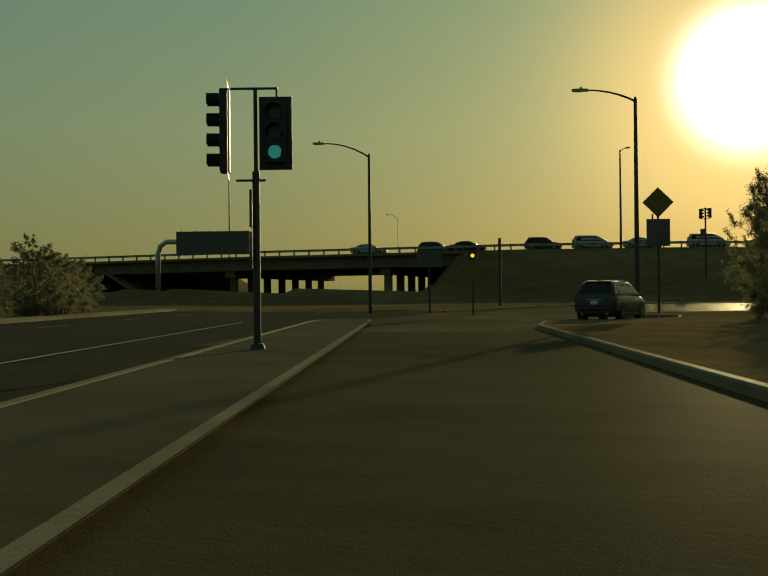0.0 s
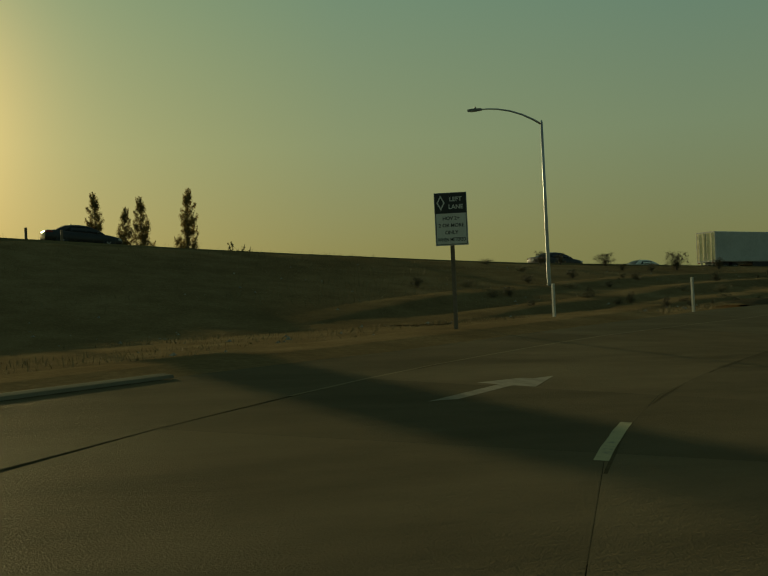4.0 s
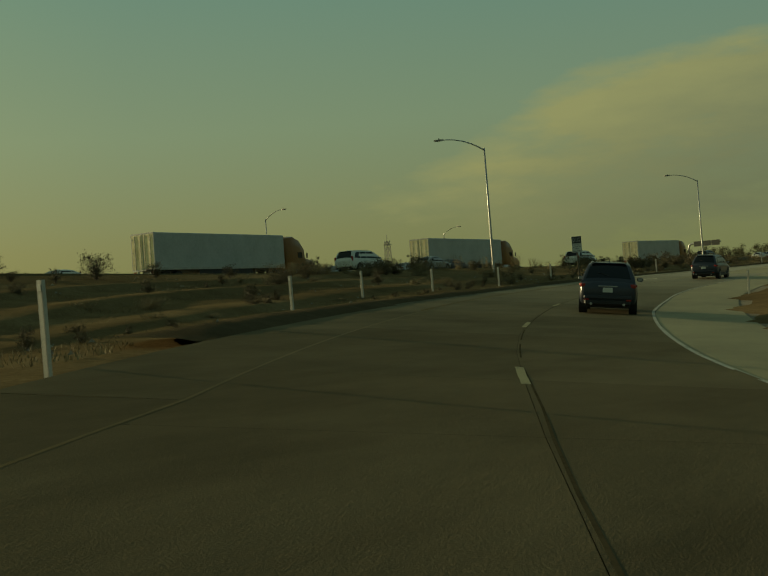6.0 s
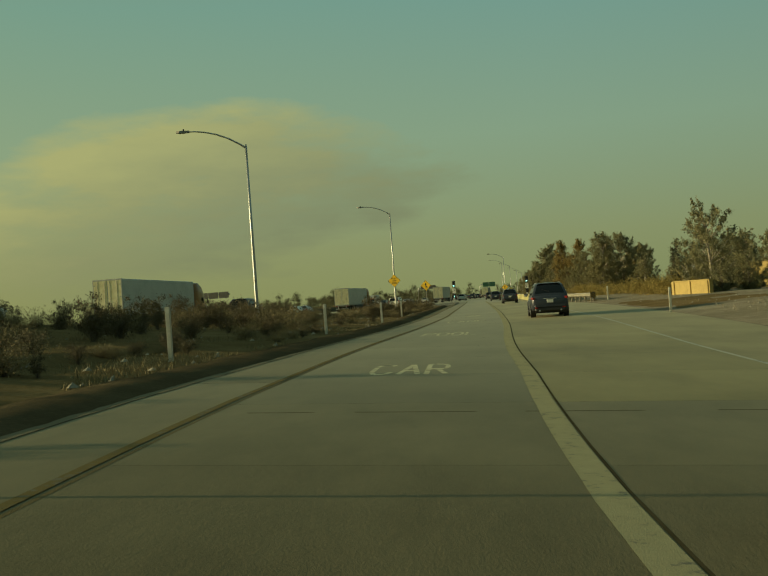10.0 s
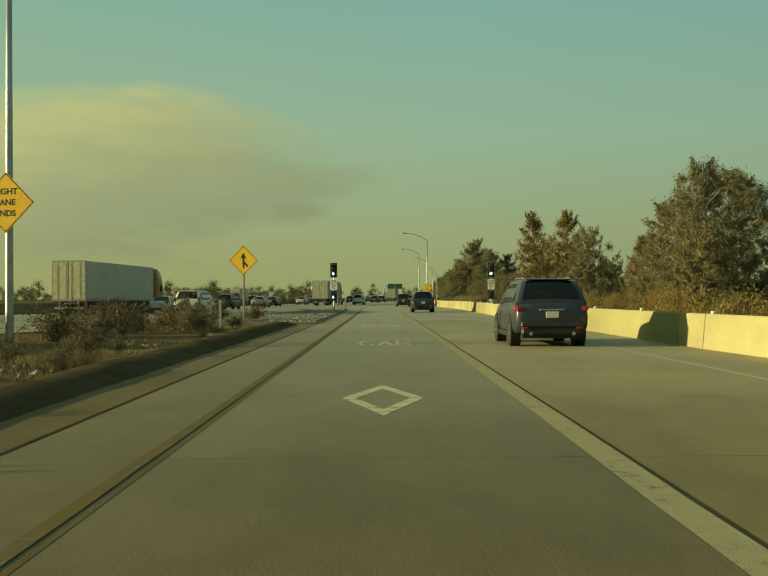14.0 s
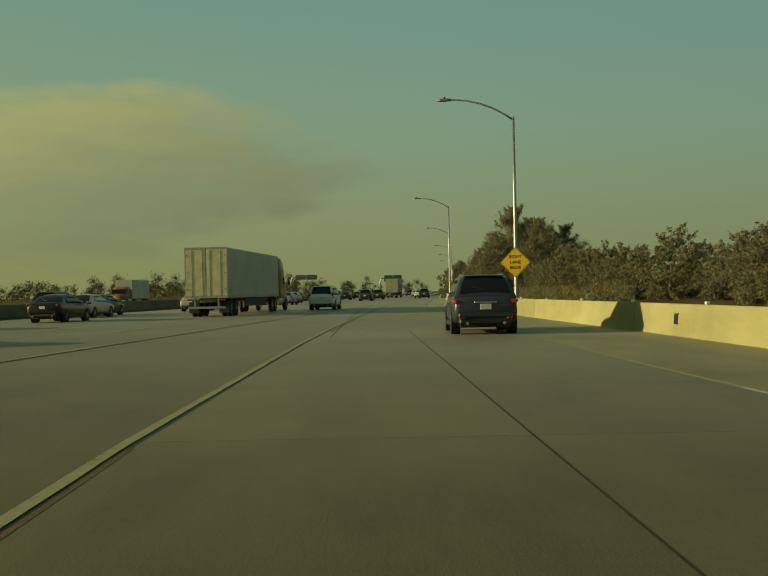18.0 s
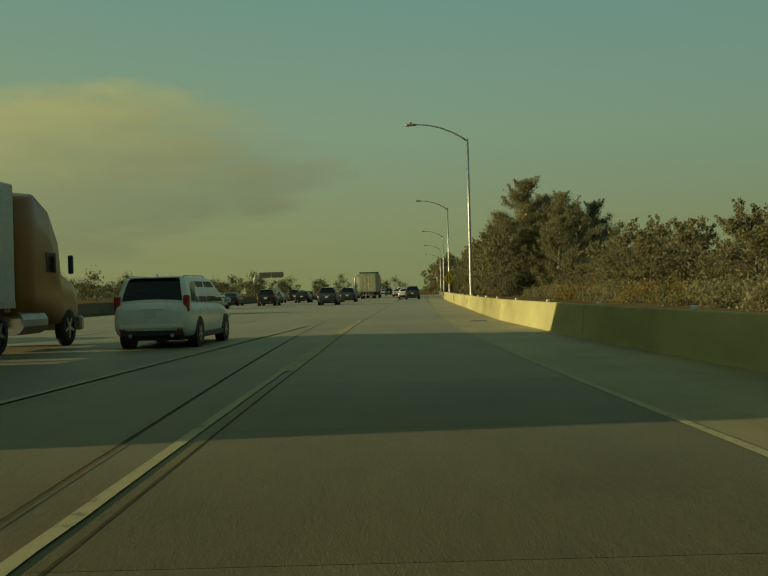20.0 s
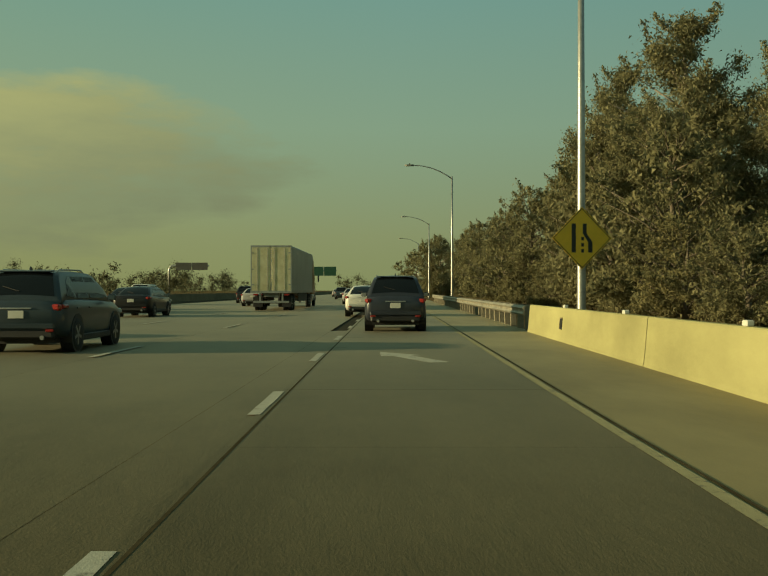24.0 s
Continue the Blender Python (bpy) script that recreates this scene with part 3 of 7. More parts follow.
ribbon("tar_seam", 41, 47.5, lambda v: 0.78 + (v - 41) * 0.115, lambda v: 0.8 + (v - 41) * 0.115, seal, 0.003, 0.5, parent=ramp_road, label="dark paving joint")
for k in range(16):
    v0 = 33.4 + k * 0.6
    ribbon("tar_seam", v0, v0 + 0.48, lambda v: 1.36 + 0.0045 * (v - 35.5) ** 2, lambda v: 1.42 + 0.0045 * (v - 35.5) ** 2 + 0.02 * math.sin(v * 5), wet_tar, 0.004, 0.12, parent=ramp_road, label="shiny tar seam beside the kerb")
ribbon("stop_line", 338.2, 338.5, lambda v: left_line(v) + 0.1, lambda v: right_line(v) - 0.1, faint_line, 0.011, 0.2, 2, parent=ramp_road, label="worn white stop line at the ramp meter")

# ---- freeway, street, islands ----
def sheet(name, rows, mat, parent=None, label="", thick=0.0):
    """A strip from rows of points, each row across."""
    k = len(rows[0])
    verts = [v for row in rows for v in row]
    faces = [(j * k + i, j * k + i + 1, (j + 1) * k + i + 1, (j + 1) * k + i) for j in range(len(rows) - 1) for i in range(k - 1)]
    if thick:
        n = len(verts)
        verts += [v - Vector((0, 0, thick)) for v in verts]
        faces += [tuple(v + n for v in f[::-1]) for f in faces]
        for j in range(len(rows) - 1):
            faces += [(j * k, (j + 1) * k, n + (j + 1) * k, n + j * k), (j * k + k - 1, n + j * k + k - 1, n + (j + 1) * k + k - 1, (j + 1) * k + k - 1)]
        last = (len(rows) - 1) * k
        for i in range(k - 1):
            faces += [(i, n + i, n + i + 1, i + 1), (last + i, last + i + 1, n + last + i + 1, n + last + i)]
    return mesh_ob(name, verts, faces, mat, parent, label)


freeway = thing("road", "wide grey concrete freeway with white lane lines", "road", kind="structure")
ys = list(np.arange(-420, 720, 6.0))
LANES = [0.0, 3.7, 7.4, 11.1, 14.8, 18.5]
for lane, (a, b) in enumerate(zip(LANES, LANES[1:])):
    for y0 in np.arange(-420, 720, 60.0):
        sheet("lane", [[fwy_at(y, b - 0.003, -0.02), fwy_at(y, a + 0.003, -0.02)] for y in np.linspace(y0, y0 + 60, 11)], fwy_grey, freeway)
sheet("shoulder", [[fwy_at(y, 0.0, -0.03), fwy_at(y, -3.3, -0.03)] for y in ys if y < 112], shoulder_grey, freeway, "paved outer shoulder", thick=0.3)
sheet("gore_paving", [[fwy_at(y, -0.003, -0.02), Vector((ramp_at(y + 254.8, left_line(y + 254.8) - 0.004).x, y, -0.008))] for y in range(112, 292, 4)], fwy_grey, freeway, "paved gore between ramp and freeway")
sheet("shoulder", [[fwy_at(y, 22.5, -0.03), fwy_at(y, 18.5, -0.03)] for y in ys], asphalt, freeway, "paved median shoulder")


def fwy_stripe(y0, y1, off, wide, mat=None, name="lane_dash"):
    n = max(2, int((y1 - y0) / 6) + 1)
    return sheet(name, [[fwy_at(y, off + wide / 2, 0.0), fwy_at(y, off - wide / 2, 0.0)] for y in np.linspace(y0, y1, n)], mat or white_line, freeway)


fwy_stripe(-300, 120, 0.5, 0.16, faint_line, name="edge_line")
sheet("edge_line", [[fwy_at(y, 0.5 - 0.5 * max(0.0, (y - 160) / 37) + w, 0.0) for w in (0.08, -0.08)] for y in np.linspace(120, 197, 14)], faint_line, freeway)
fwy_stripe(-300, 700, 18.5, 0.16, yellow_line, name="edge_line")
for off in LANES[1:5]:
    for y in np.arange(-20 + off, 470, 14.6):
        fwy_stripe(y, y + 3.7, off, 0.13)
median = thing("median_barrier", "long low concrete median barrier of the freeway", "barrier", kind="structure")
for y0 in np.arange(-420, 720, 60.0):
    sheet("lane", [[fwy_at(y, 45, -0.02), fwy_at(y, 23.0, -0.02)] for y in np.linspace(y0, y0 + 60, 11)], fwy_grey, freeway, "opposing carriageway")
sheet("barrier_run", [[fwy_at(y, 22.9, -0.1), fwy_at(y, 22.85, 0.85), fwy_at(y, 22.6, 0.85), fwy_at(y, 22.5, -0.1)] for y in ys], kerb_grey, median)

# rail along the freeway's edge above the street
rail = thing("guard_rail", "dark metal guard rail along the elevated freeway edge", "guard rail", kind="structure")
sheet("rail_beam", [[fwy_at(y, -1.72, 0.75), fwy_at(y, -1.68, 0.62), fwy_at(y, -1.72, 0.5)] for y in np.arange(-300, -168, 6.0)], dull_steel, rail, thick=0.06)
for y in np.arange(-300, -168, 2.0):
    p = fwy_at(y, -1.85)
    part("rail_post", boxes(((0.15, 0.15, 1.1), (p.x, p.y, p.z + 0.2))), timber, rail)

# bridge over the street
bridge = thing("bridge", "dark concrete freeway bridge over the street", "bridge", kind="structure")
by = np.arange(-262, -200, 5.5)
sheet("deck", [[fwy_at(y, FWY_WIDE + 2, -0.05), fwy_at(y, -2.3, -0.05)] for y in by], kerb_grey, bridge, "bridge deck", thick=0.55)
sheet("edge_girder", [[fwy_at(y, -1.9, -0.55), fwy_at(y, -2.2, -0.55)] for y in by], kerb_grey, bridge, thick=1.25)
for off in (2.5, 7.5, 12.5, 17.5, 22.5, 27.0, 33.0, 39.0, 45.0):
    sheet("girder", [[fwy_at(y, off + 0.3, -0.6), fwy_at(y, off - 0.3, -0.6)] for y in by], kerb_grey, bridge, thick=1.2)
for y in (-222, -243):
    sheet("bent_cap", [[fwy_at(y - 0.7, off, -1.75), fwy_at(y + 0.7, off, -1.75)] for off in np.linspace(-1.5, FWY_WIDE, 8)], kerb_grey, bridge, thick=0.9)
    for off in (0, 6.5, 13, 19.5, 26, 33, 40):
        p = fwy_at(y, off)
        part("column", tube([(p.x, p.y, -0.3), (p.x, p.y, p.z - 2.4)], 0.55, 14), kerb_grey, bridge)
sheet("abutment", [[fwy_at(-206, off, -0.8), fwy_at(-214, off, 0) * 1.0 - Vector((0, 0, fwy_z(-214) - 0.1))] for off in np.linspace(-3, FWY_WIDE + 2, 8)], kerb_grey, bridge, "sloped concrete abutment", thick=0.3)
sheet("abutment", [[fwy_at(-261, off, -0.8), fwy_at(-253, off, 0) - Vector((0, 0, fwy_z(-253) - 0.1))] for off in np.linspace(-3, FWY_WIDE + 2, 8)], kerb_grey, bridge, thick=0.3)

# the street beside the ramp's mouth
street = thing("road", "dark asphalt street that runs under the bridge", "road", kind="structure")
sheet("carriageway", [[street_at(a, b, -0.02) for b in (-16.5, -11, -6, -0.9, 1.5, 4.5)] for a in np.arange(-80, 260, 10.0)], asphalt, street, "dark worn asphalt")
sheet("ramp_mouth", [[street_at(a, 1.0, -0.026), ramp_at(a + 20, left_edge(a + 20) + 0.3, -0.03), ramp_at(a + 20, -2.0, -0.026)] for a in np.arange(22, 60, 4.0)], asphalt, street, "paved mouth of the ramp")
for b, a0, a1 in ((-4.6, -60, 30),):
    sheet("lane_line", [[street_at(a, b - 0.07, 0.0), street_at(a, b + 0.07, 0.0)] for a in np.arange(a0, a1, 5.0)], faint_line, street, "faded white line")
for a in np.arange(-40, 120, 12.0):
    sheet("lane_dash", [[street_at(a, -12.1, 0.0), street_at(a, -11.98, 0.0)], [street_at(a + 3.6, -12.1, 0.0), street_at(a + 3.6, -11.98, 0.0)]], faint_line, street)


def island(name, outline, top_mat, label, height=0.15, kerb=0.18):
    """A raised island: a rounded kerb round a filled top."""
    holder = thing(name, label, "kerb", kind="structure")
    n = len(outline)
    pts = [Vector((x, y, 0)) for x, y in outline]
    mid = sum(pts, Vector()) / n
    inner = []
    for i in range(n):
        a, b = (pts[i] - pts[i - 1]).normalized(), (pts[(i + 1) % n] - pts[i]).normalized()
        side = Vector((-(a + b).y, (a + b).x, 0)).normalized()
        inner.append(pts[i] + side * kerb)
    verts, faces = [], []
    for ring, z in ((pts, -0.2), (pts, height - 0.03), ([p.lerp(q, 0.15) for p, q in zip(pts, inner)], height), (inner, height)):
        verts += [Vector((p.x, p.y, z)) for p in ring]
    for r in range(3):
        faces += [(r * n + i, r * n + (i + 1) % n, (r + 1) * n + (i + 1) % n, (r + 1) * n + i) for i in range(n)]
    mesh_ob("kerb", verts, faces, kerb_grey, holder, "pale worn concrete kerb")
    bm = bmesh.new()
    bm.faces.new([bm.verts.new((p.x, p.y, height - 0.015)) for p in inner])
    bmesh.ops.triangulate(bm, faces=bm.faces)
    part("infill", bm, top_mat, holder, "paved top of the island")
    return holder


edge_r = [street_at(a, 1.32) for a in np.arange(-80, 20.1, 5)] + [street_at(a, b) for a, b in ((22.5, 1.25), (23.8, 0.9), (24.3, 0.3), (24.0, -0.3), (22.5, -0.75))]
edge_l = [street_at(a, -0.95) for a in np.arange(20, -80.1, -5)]
island("median_island", [(p.x, p.y) for p in (edge_r + edge_l)][::-1], island_fill, "raised street median with a pale kerb and grey paving")
island("corner_island", [(140, -152.8), (118, -161.8), (96.2, -170.8), (84.8, -175.4), (76.6, -178.7), (72.2, -179.7), (70.6, -179.2), (69.5, -177.2), (66.0, -175.6), (62.7, -176.0), (62.0, -178.5), (60.6, -179.2), (57.0, -178.2), (54, -175.8), (50, -172.0),
        (46.5, -166.5), (46.5, -120.0), (140, -120)][::-1], dirt, "raised corner of dirt and gravel beside the ramp mouth")
side_walk = thing("pavement", "concrete pavement along the far side of the street", "pavement", kind="structure")
sheet("slab_run", [[street_at(a, -19.0, 0.12), street_at(a, -16.5, 0.12)] for a in np.arange(-80, 118, 6.0)], kerb_grey, side_walk, thick=0.3)
dirt_dark = soil("dark_packed_earth", (0.055, 0.042, 0.025), (0.09, 0.07, 0.042), (0.14, 0.11, 0.065), 1.0)
# asphalt dike and bare strip along the ramp's left edge
dike = thing("kerb", "low dark earth berm along the ramp's outer edge", "kerb", kind="structure")
berm_gap = table([(96, 0.05), (200, 0.1), (232, 0.7), (300, 0.85), (312, 0.9), (332, 0.3)])
profile = [(0.05, -0.05), (-0.12, 0.03), (-0.34, 0.12), (-0.56, 0.19), (-0.8, 0.21), (-1.05, 0.17), (-1.35, 0.07), (-1.7, -0.2)]
ss = np.arange(105, 309, 0.5)
run = sheet("dike_run", [[ramp_at(s, left_edge(s) - berm_gap(s) + d * (1 + 0.16 * noise.noise(Vector((s * 0.35, d, 0))))) + Vector((0, 0, z * min(1.0, (s - 104.6) / 3, (309 - s) / 5) * (0.45 if s < 200 else min(0.75, 0.45 + (s - 200) * 0.012)) * (1 + 0.35 * noise.noise(Vector((s * 0.22, 3, 1)))) + 0.03 * noise.noise(Vector((s * 1.3, d * 4, 5))))) for d, z in profile] for s in ss], dirt_dark, dike)
run.data.polygons.foreach_set("use_smooth", [True] * len(run.data.polygons))
ribbon("edge_strip", 205, 334, lambda v: left_edge(v) - berm_gap(v) - 0.1, lambda v: left_edge(v) - 0.02, brown_strip, -0.006, parent=ramp_road, label="dirt-stained strip outside the left shoulder", across=2)
ribbon("joint_seal", 205, 330, lambda v: left_edge(v) - 0.045, lambda v: left_edge(v) - 0.005, seal, 0.001, parent=ramp_road, label="dark open joint at the shoulder's edge")
ribbon("gutter_lip", 122, 226, lambda v: left_edge(v) - 0.16 + 0.03 * noise.noise(Vector((v * 0.7, 2, 0))), lambda v: left_edge(v) + 0.02 + 0.05 * noise.noise(Vector((v * 0.5, 8, 0))), kerb_grey, 0.004, 0.5, parent=ramp_road, label="pale chipped concrete lip along the berm")
gutter = thing("kerb", "thin pale gutter edge along the ramp mouth", "kerb", kind="structure")
sheet("gutter_run", [[ramp_at(v, left_edge(v) + d, z) for d, z in ((0.12, 0.004), (0.1, 0.05), (-0.05, 0.06), (-0.16, 0.05), (-0.2, -0.1))] for v in np.arange(54, 78, 1.0)], kerb_grey, gutter)
slope = thing("verge", "low dark earth ridges across the grassy slope", "ground", kind="structure")
for k, (out, s0, s1, tall) in enumerate(((4.6, 100, 196, 0.2), (8.6, 96, 178, 0.26), (13.0, 92, 160, 0.22))):
    rows = []
    for v in np.arange(s0, s1, 0.8):
        fade = min(1.0, (v - s0) / 10, (s1 - v) / 14) * (0.75 + 0.5 * noise.noise(Vector((v * 0.13, k * 7.0, 1))))
        mid = left_edge(v) - out - 0.9 * noise.noise(Vector((v * 0.06, k * 3.0, 4))) - (v - s0) * 0.012 * k
        row = []
        for d, z in ((0.9, -0.22), (0.4, 0.1), (0.12, 0.85), (-0.15, 1.0), (-0.8, 0.85), (-1.9, 0.3), (-2.6, -0.3)):
            q = ramp_at(v, mid + d + 0.1 * noise.noise(Vector((v * 0.8, d * 3, k))))
            row.append(Vector((q.x, q.y, ground_z(q.x, q.y) - 0.05 + z * tall * max(0.05, fade) + 0.03 * noise.noise(Vector((v * 1.4, d * 5, k))))))
        rows.append(row)
    ridge = sheet("ridge", rows, dirt, slope)
    ridge.data.polygons.foreach_set("use_smooth", [True] * len(ridge.data.polygons))
verge = thing("verge", "bare pale dirt strip with litter beside the ramp", "ground", kind="structure")
sheet("dirt_strip", [[ramp_at(s, left_edge(s) + d, z) for d, z in ((0.0, -0.012), (-1.2, 0.03), (-3.0, -0.1))] for s in np.arange(64, 98, 3.0)], dirt, verge)
right_verge = thing("gravel_shoulder", "pale gravel slope on the inside of the ramp's bend", "ground", kind="structure")
sheet("gravel_run", [[ramp_at(s, right_edge(s) + d, z) for d, z in ((-0.05, -0.03), (1.5, 0.03), (5, 0.2), (9, 0.33), (14, 0.28))] for s in np.arange(110, 280, 4.0)], gravel_mat, right_verge)


# ---- words and marks on the paving ----
def stencilled(name, rgb):
    """Thick paint cracked and worn into short courses across the lane."""
    def build(n, place, rnd):
        course = n.noise(n.add("ShaderNodeMapping", {"Vector": place, "Scale": (1.3, 4.2, 1.0)}).outputs[0], 1.0, 3, 0.55)
        fine = n.noise(place, 9, 6, 0.7)
        worn = n.math("MULTIPLY_ADD", course, 0.62, n.math("MULTIPLY", fine, 0.38))
        return n.ramp(worn, [(0.38, (0.13, 0.115, 0.075)), (0.43, tuple(c * 0.75 for c in rgb)), (0.52, rgb)]), fine, 0.35

    return material(name, build, 0.7, Specular_IOR_Level=0.1)


stencil_white = stencilled("stencilled_road_paint", (0.56, 0.505, 0.315))
STROKES = {"C": [(1, .78, .75, 1), (.75, 1, .25, 1), (.25, 1, 0, .78), (0, .78, 0, .22), (0, .22, .25, 0), (.25, 0, .75, 0), (.75, 0, 1, .22)],
           "A": [(0, 0, .5, 1), (.5, 1, 1, 0), (.2, .36, .8, .36)], "R": [(0, 0, 0, 1), (0, 1, .8, 1), (.8, 1, 1, .85), (1, .85, 1, .62), (1, .62, .8, .5), (.8, .5, 0, .5), (.45, .5, 1, 0)],
           "P": [(0, 0, 0, 1), (0, 1, .8, 1), (.8, 1, 1, .85), (1, .85, 1, .6), (1, .6, .8, .46), (.8, .46, 0, .46)],
           "O": [(.25, 0, .75, 0), (.75, 0, 1, .2), (1, .2, 1, .8), (1, .8, .75, 1), (.75, 1, .25, 1), (.25, 1, 0, .8), (0, .8, 0, .2), (0, .2, .25, 0)],
           "L": [(0, 1, 0, 0), (0, 0, 1, 0)], "N": [(0, 0, 0, 1), (0, 1, 1, 0), (1, 0, 1, 1)], "E": [(0, 0, 0, 1), (0, 1, 1, 1), (0, .52, .75, .52), (0, 0, 1, 0)]}


def road_word(word, s, mid, label, wide=0.345, gap=0.145, tall=2.44):
    """Stencilled word lying on the lane, read by a driver."""
    holder = thing("road_word", label, "road marking", "words on the ramp")
    total = len(word) * wide + (len(word) - 1) * gap
    for n, letter in enumerate(word):
        verts, faces = [], []
        d0 = mid - total / 2 + n * (wide + gap)
        for x0, z0, x1, z1 in STROKES[letter]:
            p, q = Vector((x0 * wide, z0 * tall)), Vector((x1 * wide, z1 * tall))
            way = (q - p).normalized()
            hor = abs(way.x) * tall / wide > abs(way.y) * 4
            off = Vector((0, 0.11)) if hor else Vector((0.048, 0))
            if not hor:
                p, q = p + way * 0.03, q - way * 0.03
            k = len(verts)
            for c in (p - off, p + off, q + off, q - off):
                verts.append(ramp_at(s + c.y, d0 + c.x, 0.0025 + 0.0002 * len(faces)))
            faces.append((k, k + 1, k + 2, k + 3))
        mesh_ob("letter", verts, faces, stencil_white, holder)


def road_diamond(s, mid, label):
    holder = thing("road_diamond", label, "road marking", "diamonds on the ramp")
    outer, inner = [(0, 0), (0.5, 1.83), (0, 3.66), (-0.5, 1.83)], [(0, 0.62), (0.34, 1.83), (0, 3.04), (-0.34, 1.83)]
    verts = [ramp_at(s + y, mid + x, 0.0025) for x, y in outer + inner]
    for k in range(4):
        mesh_ob("side", [verts[k], verts[(k + 1) % 4], verts[4 + (k + 1) % 4], verts[4 + k]], [(0, 1, 2, 3)], stencil_white, holder)


for s, word in ((179.2, "CAR"), (195.6, "POOL"), (211.3, "LANE"), (284.6, "CAR"), (301.5, "POOL"), (318.1, "LANE")):
    road_word(word, s, 0.5 * (left_line(s) + strip_line(s)) + (0.1 if s > 250 else -0.08), f"white stencilled word {word} worn on the lane")
for s in (162.8, 222.8, 269.3, 332.6):
    road_diamond(s, 0.5 * (left_line(s) + strip_line(s)), "white painted diamond outline on the carpool lane")


ghost_paint = stencilled("worn_off_road_paint", (0.19, 0.165, 0.11))


def road_arrow(s, d, label, turn=0.0, scale=1.0, paint=stencil_white, shaft=0.1):
    holder = thing("road_arrow", label, "road marking", "arrows on the lanes")
    pts = [(-shaft, 0), (shaft, 0), (shaft, 2.6), (shaft + 0.32, 2.6), (0, 4.3), (-shaft - 0.32, 2.6), (-shaft, 2.6)]
    c, n = math.cos(radians(turn)), math.sin(radians(turn))
    mesh_ob("arrow", [ramp_at(s + (y * c + x * n) * scale, d + (x * c - y * n) * scale, 0.0025) for x, y in pts], [(0, 1, 2, 6), (3, 4, 2), (4, 5, 6), (2, 4, 6)], paint, holder)


road_arrow(528.9, 0.86, "white merge arrow on the ending lane", turn=20, scale=0.72, paint=white_line, shaft=0.26)
road_arrow(75.6, -1.9, "worn pale arrow on the ramp lane", turn=-6.6, paint=ghost_paint)


# ---- barrier, rails, poles ----
def profile_run(name, s0, s1, line, outline, mat, parent=None, label="", step=3.0, close=True):
    """Sweeps an outline of (d offset, z) along the ramp."""
    ss = np.linspace(s0, s1, max(2, int((s1 - s0) / step) + 1))
    verts, faces, k = [], [], len(outline)
    for s in ss:
        verts += [ramp_at(s, line(s) + d, 0) + Vector((0, 0, z)) for d, z in outline]
    for j in range(len(ss) - 1):
        for i in range(k):
            faces.append((j * k + i, j * k + (i + 1) % k, (j + 1) * k + (i + 1) % k, (j + 1) * k + i))
    if close:
        faces += [tuple(range(k))[::-1], tuple((len(ss) - 1) * k + i for i in range(k))]
    return mesh_ob(name, verts, faces, mat, parent, label)


BARRIER = [(0.02, 0), (0.035, 0.06), (0.06, 0.3), (0.1, 0.785), (0.12, 0.81), (0.26, 0.81), (0.28, 0.785), (0.36, 0.0), (0.36, -0.3), (0.02, -0.3)]
barrier = thing("barrier", "cream painted concrete barrier with dark joints, sunlit", "barrier", kind="structure")
joint_at = [266.6, 282.2, 284.2, 303, 318, 333, 348, 363, 378, 393, 408, 423, 438, 453, 468, 483, 498, 513, 528, 541.7]
for s0, s1 in zip(joint_at, joint_at[1:]):
    profile_run("barrier_panel", s0 + 0.02, s1 - 0.02, wall_line, BARRIER, wall_paint, barrier)
part("barrier_foot", boxes(((0.36, 0.9, 0.62), (0.2, -0.4, -0.05)), bevel=0.03), wall_paint, barrier, "low stepped end of the barrier").matrix_world = Matrix.Translation(ramp_at(266.6, wall_line(266.6))) @ pose(0, 0, 0, 0, 0, heading(266.6))
# drains as flat black boxes for the shade in their openings, and a scrawl on the barrier's face
for s in (268.6, 389.2, 478.2, 536.0):
    hole = part("drain", boxes(((0.03, 0.24, 0.26), (0, 0, 0))), sign_black, barrier, "dark drain slot")
    hole.matrix_world = Matrix.Translation(ramp_at(s, wall_line(s) + 0.07, 0.42)) @ pose(0, 0, 0, 0, 4.7, heading(s))
    part("drain_rim", boxes(((0.05, 0.3, 0.03), (-0.002, 0, 0.145)), ((0.05, 0.03, 0.26), (-0.002, 0.135, 0))), kerb_grey, hole)
grate = thing("drain_grate", "dark rusty drain grate with dry leaves on the shoulder", "drain", m=Matrix.Translation(ramp_at(452.5, 3.35, -0.008)) @ pose(0, 0, 0, 0, 0, heading(452)))
part("frame", boxes(((0.62, 0.9, 0.012), (0, 0, 0.004))), black, grate)
for k in range(9):
    part("bar", boxes(((0.56, 0.03, 0.012), (0, -0.4 + k * 0.1, 0.014))), dull_steel, grate)
scrawl = bmesh.new()
for k, (y0, z0, y1, z1) in enumerate(((0, .30, .5, .34), (.5, .34, .1, .42), (.1, .42, .55, .5), (.3, .2, .35, .62), (.55, .25, .6, .6), (.0, .55, .6, .58))):
    a, b = ramp_at(501.5 + 1.4 * y0, wall_line(503) + 0.04 + 0.08 * z0, z0 + 0.1), ramp_at(501.5 + 1.4 * y1, wall_line(503) + 0.04 + 0.08 * z1, z1 + 0.1)
    tube([a, b], 0.018, 5, scrawl)
part("scrawl", scrawl, sign_black, barrier, "black unreadable scrawl")


